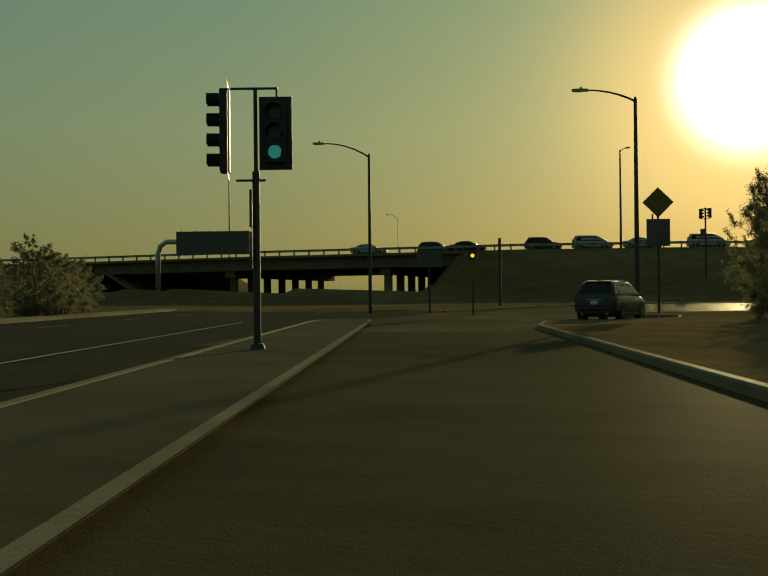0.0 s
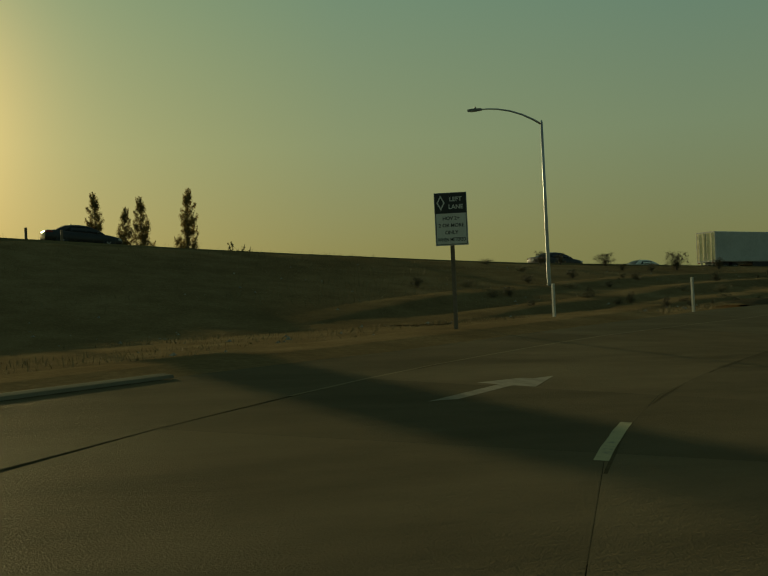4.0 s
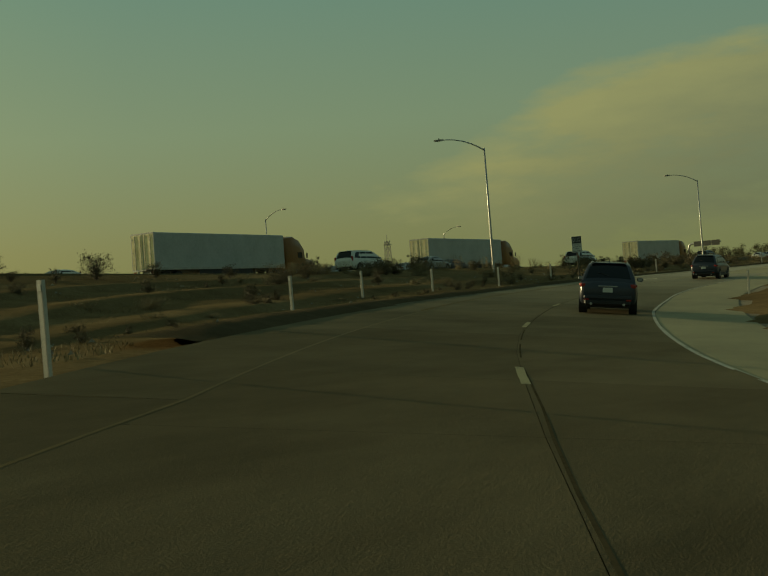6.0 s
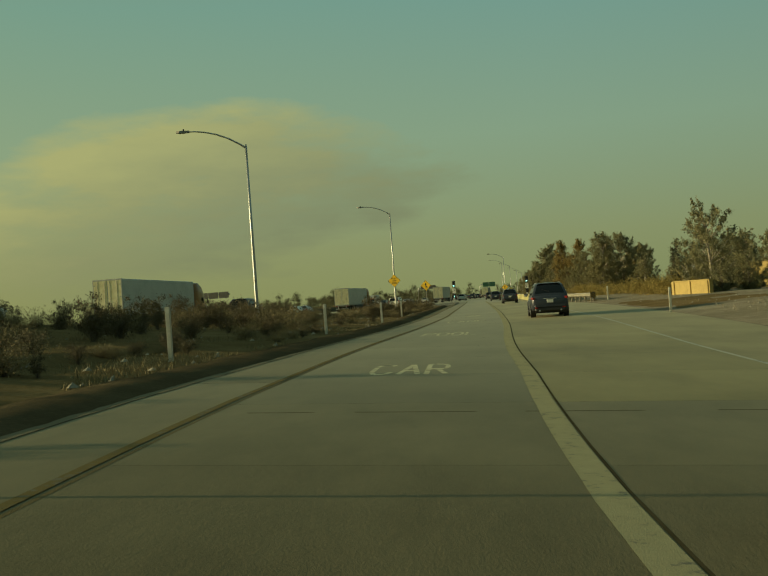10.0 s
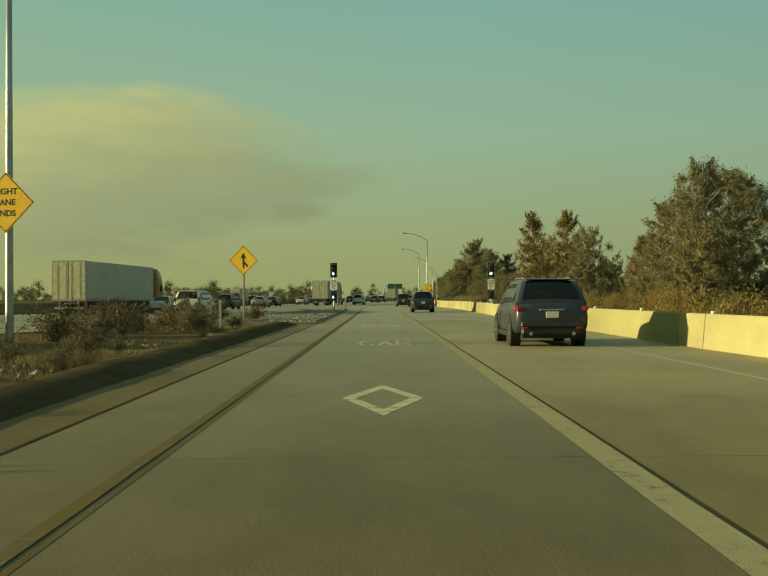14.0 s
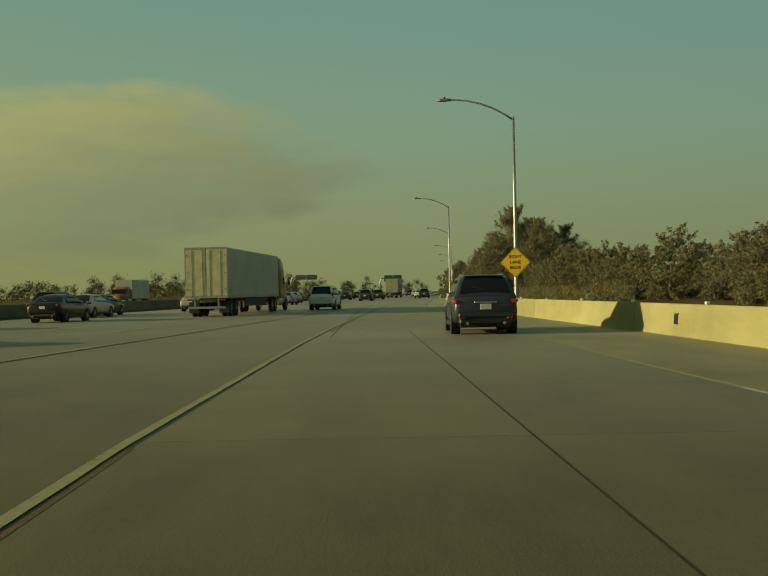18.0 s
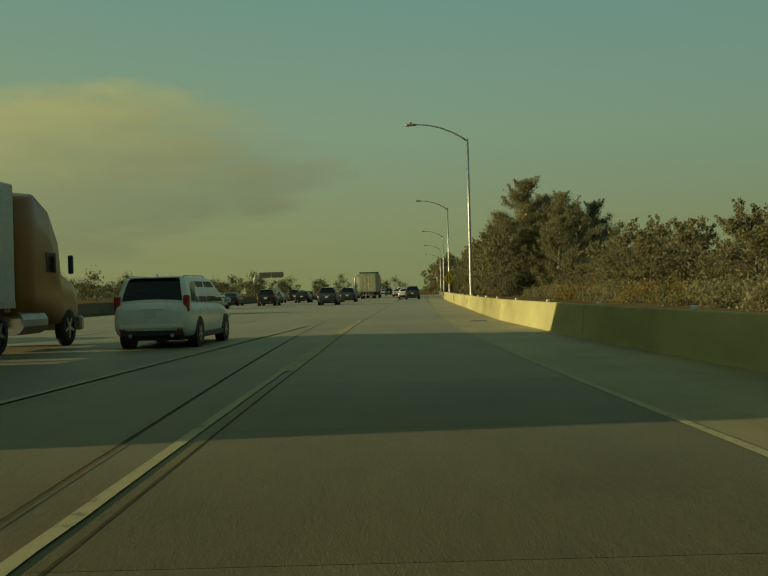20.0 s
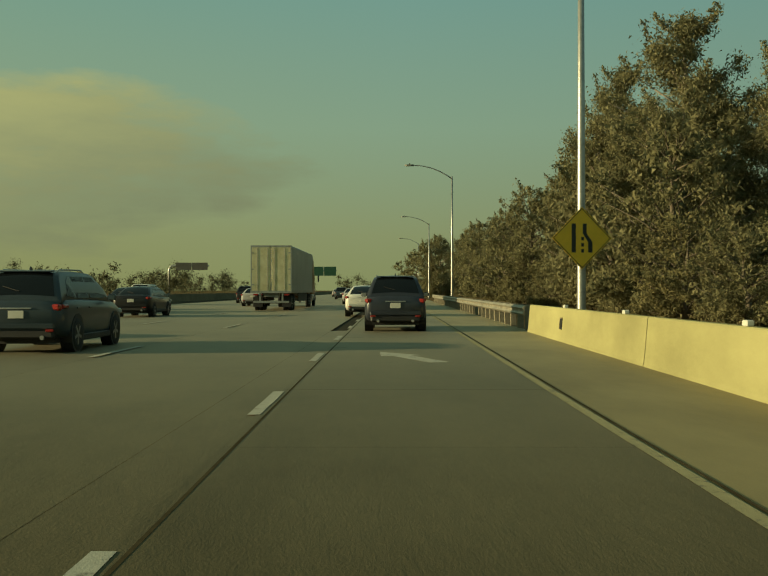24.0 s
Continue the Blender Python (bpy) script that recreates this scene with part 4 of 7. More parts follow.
def w_beam(s0, s1, line, label, deep_from=None):
    """Metal-beam guard rail on timber posts; past deep_from it becomes a deeper three-wave beam on closer posts."""
    holder = thing("guard_rail", label, "guard rail")
    two = [(0.0, 0.46), (-0.07, 0.52), (-0.02, 0.58), (-0.02, 0.64), (-0.07, 0.7), (0.0, 0.77), (0.03, 0.77), (0.03, 0.46)]
    three = [(0.0, 0.27), (-0.07, 0.33), (-0.02, 0.39), (-0.02, 0.43), (-0.07, 0.49), (-0.07, 0.53), (-0.02, 0.59), (-0.02, 0.63), (-0.07, 0.7), (0.0, 0.77), (0.03, 0.77), (0.03, 0.27)]
    last = deep_from or s1
    for a in np.arange(s0, last, 3.8):
        b = min(a + 3.8, last)
        profile_run("rail_beam", a, b + 0.12, lambda v, k=0.004 * (int((a - s0) / 3.8) % 2): line(v) + k, two, rail_zinc, holder, "galvanised corrugated beam")
    if deep_from:
        profile_run("rail_beam", deep_from, s1, line, three, rail_zinc, holder, "deep three-wave end beam")
    for s in list(np.arange(s0 + 0.6, last, 1.95)) + list(np.arange(last + 0.4, s1, 0.95) if deep_from else ()):
        p = ramp_at(s, line(s) + 0.2)
        post = part("rail_post", boxes(((0.2, 0.15, 1.15), (0, 0, 0.22)), ((0.14, 0.15, 0.3), (-0.13, 0, 0.62)), bevel=0.01), grey_timber, holder)
        post.matrix_world = Matrix.Translation(p) @ pose(0, 0, 0, rng_post.uniform(-1.5, 1.5), rng_post.uniform(-1.5, 1.5), heading(s))
        part("bolt", boxes(((0.03, 0.04, 0.04), (-0.215, 0, 0.61))), dull_steel, post)
    return holder


rng_post = np.random.default_rng(21)
w_beam(249.0, 266.9, wall_line, "galvanised guard rail on timber posts before the barrier", 262.6)
w_beam(542.2, 620, wall_line, "galvanised guard rail on timber posts after the barrier")


def street_lamp(x, y, z, height, turn, label, arm=3.4, rise=1.15, base=0.0, thick=0.11, skin=None):
    """A pole with a bent arm and a flat lamp head; the arm points along its own +x."""
    skin = skin or steel
    holder = thing("street_lamp", label, "street lamp", "lamps along the road", m=pose(x, y, z, 0, 0, turn))
    part("pole", tube([(0, 0, base), (0, 0, base + 0.25), (0, 0, height * 0.5), (0, 0, height)], [thick, thick, thick * 0.8, thick * 0.6], 12), skin, holder, smooth=True)
    part("base_plate", boxes(((0.42, 0.42, 0.05), (0, 0, base + 0.03)), bevel=0.01), skin, holder)
    curve = [(0.0, 0, height - 0.1)] + [(arm * u, 0, height - 0.1 + rise * (1 - (1 - u) ** 2.2)) for u in (0.12, 0.3, 0.5, 0.7, 0.85, 1.0)]
    part("arm", tube(curve, [0.06, 0.055, 0.05, 0.047, 0.042, 0.04, 0.036], 8), skin, holder, smooth=True)
    part("pole_cap", tube([(0, 0, height - 0.02), (0, 0, height + 0.12)], [thick * 0.65, thick * 0.3], 8), skin, holder)
    top = height - 0.1 + rise
    head = bmesh.new()
    prism([(-0.1, -0.07), (0.1, -0.13), (0.5, -0.14), (0.68, -0.06), (0.68, 0.06), (0.5, 0.14), (0.1, 0.13), (-0.1, 0.07)], 0.12, Matrix.Translation((arm - 0.05, 0, top)), head)
    lamp = part("lamp_head", head, dull_steel, holder)
    part("lens", boxes(((0.36, 0.2, 0.03), (arm + 0.3, 0, top - 0.07)), bevel=0.01), sign_white, lamp)
    part("photocell", tube([(arm + 0.2, 0, top + 0.06), (arm + 0.2, 0, top + 0.17)], 0.05, 8), black, lamp)
    return holder


def lamp_on_ground(x, y, height, turn, label, **more):
    z = ground_z(x, y)
    return street_lamp(x, y, z - 0.1, height - z + 0.1, turn, label, **more)


lamp_on_ground(2.9, -147.1, 10.5, 225, "tall galvanised street lamp on the ramp's outer verge")
lamp_on_ground(-6.4, -89.4, 11.5, 205, "tall galvanised street lamp on the ramp's outer verge")
lamp_on_ground(-5.5, -34.1, 11.1, 190, "tall galvanised street lamp on the ramp's outer verge")
lamp_on_ground(-2.55, 30.7, 12.1, 180, "tall galvanised street lamp carrying a yellow sign")
for x, y, h, far in ((14.62, 161.8, 10.3, ""), (15.68, 222.9, 10.8, ""), (20.05, 281.6, 11.1, ""), (24.9, 341.0, 10.8, ""), (29.6, 400.0, 10.8, ""), (34.2, 460.0, 10.8, "")):
    street_lamp(x, y, 0, h, 176, "tall galvanised street lamp standing at the concrete barrier", base=0.05, arm=3.4, thick=0.115)
street_lamp(50.9, -196.9, -0.1, 10.3, 294, "dark street lamp beside the street median", arm=3.0, rise=0.9, thick=0.13, skin=silhouette_metal)
street_lamp(60.8, -178.15, 0.1, 10.35, 294, "dark street lamp at the corner of the ramp", arm=2.4, rise=0.55, thick=0.13, skin=silhouette_metal)
street_lamp(-10.4, -192.6, 6.1, 11.9, 60, "slim lamp on the freeway's edge", arm=0.9, rise=0.3, thick=0.15, skin=silhouette_metal)
street_lamp(0.2, -240.6, 5.8, 11.2, 200, "slim lamp on the freeway's near edge", arm=1.0, rise=0.3, skin=silhouette_metal)
street_lamp(-83.0, -253.0, 5.4, 11.6, 246, "slim lamp beyond the bridge", arm=3.0)
street_lamp(-55.0, -60.0, 2.0, 9.0, 0, "slim lamp on the freeway's far side", arm=3.0)
street_lamp(-60.0, -5.0, 0.4, 9.0, 0, "slim lamp on the freeway's far side", arm=3.0)


def lines_on(holder, words, size, width, z_top, y, gap=1.25, mat=None):
    """Lines of built-in lettering on a panel that faces its own -y."""
    for n, word in enumerate(words):
        curve = bpy.data.curves.new("lettering", "FONT")
        curve.body, curve.size, curve.align_x, curve.align_y, curve.extrude, curve.offset = word, size, "CENTER", "CENTER", 0.001, size * 0.018
        text = new("lettering", curve)
        text.matrix_world = pose(0, y, z_top - n * size * gap, 90, 0, 0)
        bpy.context.view_layer.update()
        me = bpy.data.meshes.new_from_object(text.evaluated_get(bpy.context.evaluated_depsgraph_get()))
        m = text.matrix_world.copy()
        bpy.data.objects.remove(text)
        me.transform(m)
        span = max((v.co.x for v in me.vertices), default=1) - min((v.co.x for v in me.vertices), default=0)
        if span > width:
            me.transform(Matrix.Diagonal((width / span, 1, 1, 1)))
        me.materials.clear()
        me.materials.append(mat or sign_black)
        ob = new("lettering", me)
        ob.parent = holder


def diamond_sign(x, y, z_mid, side, turn, label, post_from=None, words=(), symbol="", back=False):
    """A diamond warning sign that faces its own -y."""
    holder = thing("warning_sign", label, "road sign", "yellow warning signs", m=pose(x, y, 0, 0, 0, turn))
    h = side / math.sqrt(2)
    r = 0.06
    outline = [(0, h), (h, 0), (0, -h), (-h, 0)]
    up_right = pose(0, 0, z_mid, 90, 0, 0)
    panel = part("panel", prism(outline, 0.006, up_right), sign_yellow, holder, "yellow diamond panel")
    rim = bmesh.new()
    inner, outer = h * 0.93, h * 0.965
    for k in range(4):
        a, b = Vector(outline[k]) / h, Vector(outline[(k + 1) % 4]) / h
        prism([tuple(a * outer), tuple(b * outer), tuple(b * inner), tuple(a * inner)][::-1], 0.002, pose(0, -0.005, z_mid, 90, 0, 0), rim)
    part("border", rim, sign_black, panel, "thin black border")
    part("panel_back", prism([(px * 0.99, py * 0.99) for px, py in outline], 0.004, pose(0, 0.006, z_mid, 90, 0, 0)), sign_back, panel)
    if words:
        lines_on(holder, words, side * 0.2, side * 0.72, z_mid + side * 0.25, -0.006)
    if symbol:
        bm = bmesh.new()
        at = pose(0, -0.006, z_mid, 90, 0, 0)
        if symbol == "merge":
            prism([(-0.05, -0.42), (0.05, -0.42), (0.05, 0.12), (0.16, 0.12), (0.0, 0.42), (-0.16, 0.12), (-0.05, 0.12)], 0.003, at, bm)
            prism([(0.05, -0.06), (0.05, -0.2), (0.2, -0.36), (0.27, -0.28)], 0.003, at, bm)
        else:
            prism([(-0.27, -0.36), (-0.16, -0.36), (-0.16, 0.36), (-0.27, 0.36)], 0.003, at, bm)
            prism([(0.02, 0.12), (0.12, 0.12), (0.12, 0.36), (0.02, 0.36)], 0.003, at, bm)
            prism([(0.02, 0.12), (0.16, -0.1), (0.27, -0.1), (0.12, 0.12)], 0.003, at, bm)
            prism([(0.16, -0.36), (0.27, -0.36), (0.27, -0.1), (0.16, -0.1)], 0.003, at, bm)
            for k in range(3):
                prism([(-0.02, -0.36 + k * 0.15), (0.05, -0.36 + k * 0.15), (0.05, -0.27 + k * 0.15), (-0.02, -0.27 + k * 0.15)], 0.003, at, bm)
        part("symbol", bm, sign_black, panel, "black arrow symbol")
    if post_from is not None:
        part("post", boxes(((0.09, 0.09, z_mid + h * 0.9 - post_from), (0, 0.06, (z_mid + h * 0.9 + post_from) / 2)), bevel=0.008), dull_steel, holder)
        for dz in (-0.3, 0.3):
            part("bolt", tube([(0, -0.012, z_mid + dz * side), (0, 0.02, z_mid + dz * side)], 0.015, 6), steel, holder)
    return holder


diamond_sign(-2.55, 30.45, 3.75, 1.14, -9, "yellow diamond lane warning sign strapped to a lamp pole", words=("RIGHT", "LANE", "ENDS"))
diamond_sign(-0.1, 57.8, 3.25, 1.14, -9, "yellow diamond merge sign with a black arrow on a post", post_from=-0.1, symbol="merge")
diamond_sign(14.56, 161.6, 2.68, 1.15, -9, "yellow diamond lane warning sign on a barrier lamp pole", words=("RIGHT", "LANE", "ENDS"))
diamond_sign(20.0, 281.35, 2.54, 1.1, 5, "yellow diamond lane-drop sign with black bars on a lamp pole", symbol="drop")


def regulatory_sign(x, y, z_low, z_high, wide, turn, label, words, post_from, head=0.0):
    """A white rectangular sign, with a black header where it has one."""
    holder = thing("lane_sign", label, "road sign", "white regulatory signs", m=pose(x, y, 0, 0, 0, turn))
    tall = z_high - z_low
    part("panel", boxes(((wide, 0.006, tall), (0, 0, (z_low + z_high) / 2)), bevel=0.002), sign_white, holder, "white sign panel")
    part("panel_back", boxes(((wide * 0.98, 0.004, tall * 0.98), (0, 0.007, (z_low + z_high) / 2))), sign_back, holder)
    if head:
        part("header", boxes(((wide * 0.97, 0.003, head), (0, -0.006, z_high - head / 2 - 0.01))), sign_black, holder, "black header with a white diamond")
        bm = bmesh.new()
        at = pose(-wide * 0.3, -0.0095, z_high - head / 2, 90, 0, 0)
        for k, (sx, sy) in enumerate(((1, 1), (1, -1), (-1, -1), (-1, 1))):
            a, b = (0, sy * head * 0.38), (sx * head * 0.2, 0)
            ia, ib = (0, sy * head * 0.26), (sx * head * 0.13, 0)
            prism([a, b, ib, ia], 0.002, at, bm)
        part("emblem", bm, sign_white, holder, "white diamond outline")
        lines_on(holder, words[:2], head * 0.3, wide * 0.45, z_high - head * 0.34, -0.009, mat=sign_white)
        for ob in [o for o in holder.children if o.name.startswith("lettering")]:
            ob.location.x += wide * 0.16
        lines_on(holder, words[2:], wide * 0.15, wide * 0.86, z_high - head - wide * 0.17, -0.006, gap=1.45)
    else:
        lines_on(holder, words, wide * 0.26, wide * 0.86, z_high - wide * 0.2, -0.006)
    rim = bmesh.new()
    for size, at in (((wide * 0.94, 0.002, 0.015), (0, -0.0045, z_low + 0.03)), ((0.015, 0.002, tall * 0.95), (-wide * 0.465, -0.0045, (z_low + z_high) / 2)), ((0.015, 0.002, tall * 0.95), (wide * 0.465, -0.0045, (z_low + z_high) / 2))):
        box(rim, size, Matrix.Translation(at))
    part("border", rim, sign_black, holder, "thin black border")
    part("post", boxes(((0.1, 0.1, z_high - post_from - 0.1), (0, 0.07, (z_high + post_from) / 2 - 0.05)), bevel=0.01), timber, holder, "square timber post")
    return holder


HOV = ("LEFT", "LANE", "HOV 2+", "2 OR MORE", "ONLY", "WHEN METERED")
regulatory_sign(2.2, -92.5, 2.42, 3.6, 0.7, 22, "white HOV 2+ carpool lane sign on a timber post", HOV, ground_z(2.2, -92.5) - 0.1, head=0.5)
regulatory_sign(25.9, -165.9, 2.58, 3.88, 0.8, 58, "white HOV 2+ carpool lane sign on a timber post", HOV, ground_z(25.9, -165.9) - 0.1, head=0.5)

# ---- signals ----
lens_off = plain("dark_signal_lens", (0.03, 0.028, 0.026), 0.25)


def glowing(name, rgb, strength):
    mat = bpy.data.materials.new(name)
    mat.use_nodes = True
    bsdf = mat.node_tree.nodes["Principled BSDF"]
    bsdf.inputs["Base Color"].default_value = (*rgb, 1)
    bsdf.inputs["Emission Color"].default_value = (*rgb, 1)
    bsdf.inputs["Emission Strength"].default_value = strength
    return mat


green_glow = glowing("lit_green_lens", (0.35, 1.0, 0.85), 2.6)
arrow_glow = glowing("lit_teal_arrow", (0.04, 0.34, 0.3), 0.5)
amber_glow = glowing("lit_amber_lens", (1.0, 0.55, 0.05), 1.6)
red_tail = plain("red_tail_lens", (0.28, 0.02, 0.015), 0.25, wear=0.1)


def signal_head(parent, at, lamps, lit, dia=0.22, plate=True, turn=0.0, lit_mat=None):
    """A stack of lamps with visors that faces its own -y; lit: which lamp from the top glows."""
    pitch = dia * 1.32
    tall, wide = pitch * lamps + 0.04, dia * 1.35
    m = Matrix.Translation(at) @ pose(0, 0, 0, 0, 0, turn)
    head = part("signal_head", boxes(((wide, 0.2, tall), m), bevel=0.015), black, parent, "black signal housing")
    if plate:
        part("backplate", boxes(((wide + 0.26, 0.01, tall + 0.26), m @ Matrix.Translation((0, 0.06, 0)))), black, head, "black backplate")
    for k in range(lamps):
        z = tall / 2 - 0.02 - pitch * (k + 0.5)
        part("lens", tube([m @ Vector((0, -0.101, z)), m @ Vector((0, -0.115, z))], dia * 0.46, 14), (lit_mat or green_glow) if k == lit else lens_off, head, "lit lens" if k == lit else "")
        hood = bmesh.new()
        rows = []
        for y in (-0.1, -0.1 - dia * 0.85):
            rows.append([hood.verts.new(m @ Vector((math.sin(a) * dia * 0.53, y, z + math.cos(a) * dia * 0.53))) for a in np.linspace(-2.1, 2.1, 11)])
        for i in range(10):
            hood.faces.new((rows[0][i], rows[0][i + 1], rows[1][i + 1], rows[1][i]))
        bmesh.ops.solidify(hood, geom=hood.faces, thickness=0.006)
        part("visor", hood, black, head)
    return head


def ramp_meter(x, y, turn, label, side):
    """A post with an upper signal, a STOP HERE ON RED panel and a lower signal."""
    z = ground_z(x, y) - 0.05
    holder = thing("ramp_meter", label, "traffic signal", "ramp meter signals", m=pose(x, y, 0, 0, 0, turn))
    part("post", tube([(0, 0.14, z), (0, 0.14, 3.95)], 0.055, 10), steel, holder)
    signal_head(holder, (0, 0, 3.45), 3, 2, 0.22)
    signal_head(holder, (0, 0, 1.4), 2, 1 if side > 0 else -1, 0.18)
    if side < 0:
        part("plaque", boxes(((0.36, 0.006, 0.16), (0, 0.03, 0.98)), bevel=0.002), sign_white, holder, "small white plaque")
    panel = part("panel", boxes(((0.56, 0.006, 0.84), (0, 0.03, 2.28)), bevel=0.002), sign_white, holder, "white panel STOP HERE ON RED")
    lines_on(holder, ("STOP", "HERE ON", "RED"), 0.18, 0.46, 2.56, 0.025, gap=1.05)
    arrow = bmesh.new()
    prism([(-0.14, -0.02), (0.06, -0.02), (0.06, -0.06), (0.15, 0.0), (0.06, 0.06), (0.06, 0.02), (-0.14, 0.02)], 0.002, pose(0, 0.024, 1.99, 90, 0, 0) @ pose(0, 0, 0, 0, 0, -35 if side > 0 else 215), arrow)
    part("symbol", arrow, sign_black, panel, "black slanted arrow")
    return holder


ramp_meter(3.45, 84.8, -9, "ramp meter signal with a lit lens on a steel post", 1)
ramp_meter(16.35, 86.6, -9, "ramp meter signal with a lit lens behind the barrier", -1)

# street signal on the median
mast = thing("traffic_signal", "dark street signal with two heads on the median pole", "traffic signal", m=pose(92.0, -180.2, 0.13, 0, 0, 114))
part("pole", tube([(0, 0, 0), (0, 0, 0.12), (0, 0, 0.13), (0, 0, 3.6)], [0.16, 0.13, 0.075, 0.075], 12), silhouette_metal, mast)
part("upper_pole", tube([(0, 0, 3.55), (0, 0, 5.3)], 0.04, 8), silhouette_metal, mast)
part("bracket", tube([(-0.5, 0, 5.28), (0.45, 0, 5.28)], 0.025, 6), silhouette_metal, mast)
part("bracket", tube([(-0.4, 0, 3.42), (0.2, 0, 3.42)], 0.025, 6), silhouette_metal, mast)
part("hanger", tube([(0.43, 0, 5.3), (0.43, 0, 4.95)], 0.02, 6), silhouette_metal, mast)
signal_head(mast, (0.4, 0, 4.38), 3, 2, 0.3, lit_mat=arrow_glow)
signal_head(mast, (-0.62, 0, 4.42), 4, -1, 0.31, turn=-84)
part("blade_sign", boxes(((0.04, 0.3, 0.75), (-0.1, 0, 2.85)), ((0.04, 0.3, 0.75), (-0.1, 0, 2.0))), sign_back, mast, "narrow edge-on sign blades")

beacon = thing("warning_beacon", "dark diamond sign with a lit amber flashing beacon", "road sign", m=pose(59.86, -186.78, -0.13, 0, 0, 108))
part("post", tube([(0, 0.1, -0.1), (0, 0.1, 3.4)], 0.045, 8), silhouette_metal, beacon)
part("panel", prism([(0, 0.53), (0.53, 0), (0, -0.53), (-0.53, 0)], 0.008, pose(0, 0, 2.5, 90, 0, 0)), shaded_yellow, beacon, "yellow diamond panel in shade")
part("housing", boxes(((0.46, 0.12, 0.46), (0, 0, 3.32)), bevel=0.02), black, beacon)
part("lens", tube([(0, -0.06, 3.32), (0, -0.09, 3.32)], 0.1, 16), amber_glow, beacon, "lit amber lens")

corner = thing("warning_sign", "backlit diamond sign over a square panel on a tall post", "road sign", m=pose(58.5, -177.5, 0, 0, 0, 108))
part("post", boxes(((0.1, 0.1, 6.3), (0, 0.07, 3.15))), silhouette_metal, corner)
part("panel", prism([(0, 0.76), (0.76, 0), (0, -0.76), (-0.76, 0)], 0.008, pose(0, 0, 5.65, 90, 0, 0)), shaded_yellow, corner, "diamond panel")
part("plaque", boxes(((1.15, 0.01, 1.35), (0, 0, 4.15)), bevel=0.003), sign_back, corner, "square panel")

board = thing("guide_sign", "dark guide sign on a single dark post", "road sign", m=pose(54.0, -191.55, -0.2, 0, 0, 112))
part("panel", boxes(((1.5, 0.02, 1.0), (0, 0, 3.5)), bevel=0.004), sign_back, board)
part("leg", boxes(((0.12, 0.12, 3.4), (0, 0.08, 1.5))), silhouette_metal, board)
for x, y, z, h in ((41.0, -191.3, -0.1, 5.2), (-11.0, -189.0, 6.2, 4.1)):
    stub = thing("post", "plain dark upright post", "post", m=pose(x, y, z))
    part("shaft", tube([(0, 0, 0), (0, 0, h)], 0.11, 10), silhouette_metal, stub)
    part("cap", tube([(0, 0, h), (0, 0, h + 0.04)], 0.12, 10), silhouette_metal, stub)


# signals on the bank and a small board on the freeway's edge
bank_z = ground_z(4.4, -181.3) - 0.2
far_signal = thing("traffic_signal", "dark signal cluster on a pole on the embankment", "traffic signal", m=pose(4.4, -181.3, 0, 0, 0, 90))
part("pole", tube([(0, 0, bank_z), (0, 0, 9.6)], 0.09, 10), silhouette_metal, far_signal)
part("bracket", tube([(-0.45, 0, 9.5), (0.45, 0, 9.5)], 0.03, 6), silhouette_metal, far_signal)
part("bracket", tube([(-0.45, 0, 8.5), (0.45, 0, 8.5)], 0.03, 6), silhouette_metal, far_signal)
signal_head(far_signal, (-0.45, 0, 9.0), 3, -1, 0.24, plate=False, turn=60)
signal_head(far_signal, (0.45, 0, 9.05), 3, -1, 0.24, plate=False, turn=-60)
part("control_box", boxes(((0.4, 0.3, 0.75), (-0.3, 0, 7.1)), bevel=0.02), sign_back, far_signal)
edge_board = thing("sign_board", "dark square board with small flood lamps on a post", "road sign", m=pose(-11.2, -176.4, -1.32, 0, 0, 94))
part("panel", boxes(((2.1, 0.12, 2.3), (0, 0, 10.9)), bevel=0.02), sign_back, edge_board)
part("post", tube([(0, 0.2, 6.4), (0, 0.2, 10.5)], 0.1, 10), silhouette_metal, edge_board)
part("lamp_bar", boxes(((3.0, 0.06, 0.05), (0, -0.5, 9.55))), silhouette_metal, edge_board)
for x in (-1.4, 1.4):
    part("flood_lamp", boxes(((0.3, 0.25, 0.14), (x, -0.5, 9.64)), bevel=0.03), black, edge_board)


STREET_SIGN = Vector((11.1, -235.8, 0))


def gantry(x, y, z, turn, panel_w, panel_h, z_panel, label, panels=1, mat=None):
    """A bent-pipe sign frame, its panel facing its own -y."""
    holder = thing("sign_gantry", label, "sign gantry", m=pose(x, y, z, 0, 0, turn))
    half = panel_w / 2
    part("frame", tube([(-half - 2.0, 0.4, -0.3), (-half - 2.0, 0.4, z_panel - 1.2), (-half - 1.7, 0.4, z_panel - 0.3), (-half - 1.0, 0.4, z_panel + 0.2), (half, 0.4, z_panel + 0.2)], 0.3, 10), steel, holder, smooth=True)
    for k in range(panels):
        w = panel_w / panels
        part("panel", boxes(((w * 0.94, 0.05, panel_h), (-half + w * (k + 0.5), 0, z_panel)), bevel=0.01), mat or sign_back, holder, "flat sign panel")
    for k in range(5):
        part("bracket", boxes(((0.1, 0.3, panel_h * 1.1), (-half + panel_w * (k + 0.5) / 5, 0.2, z_panel))), dull_steel, holder)
    return holder


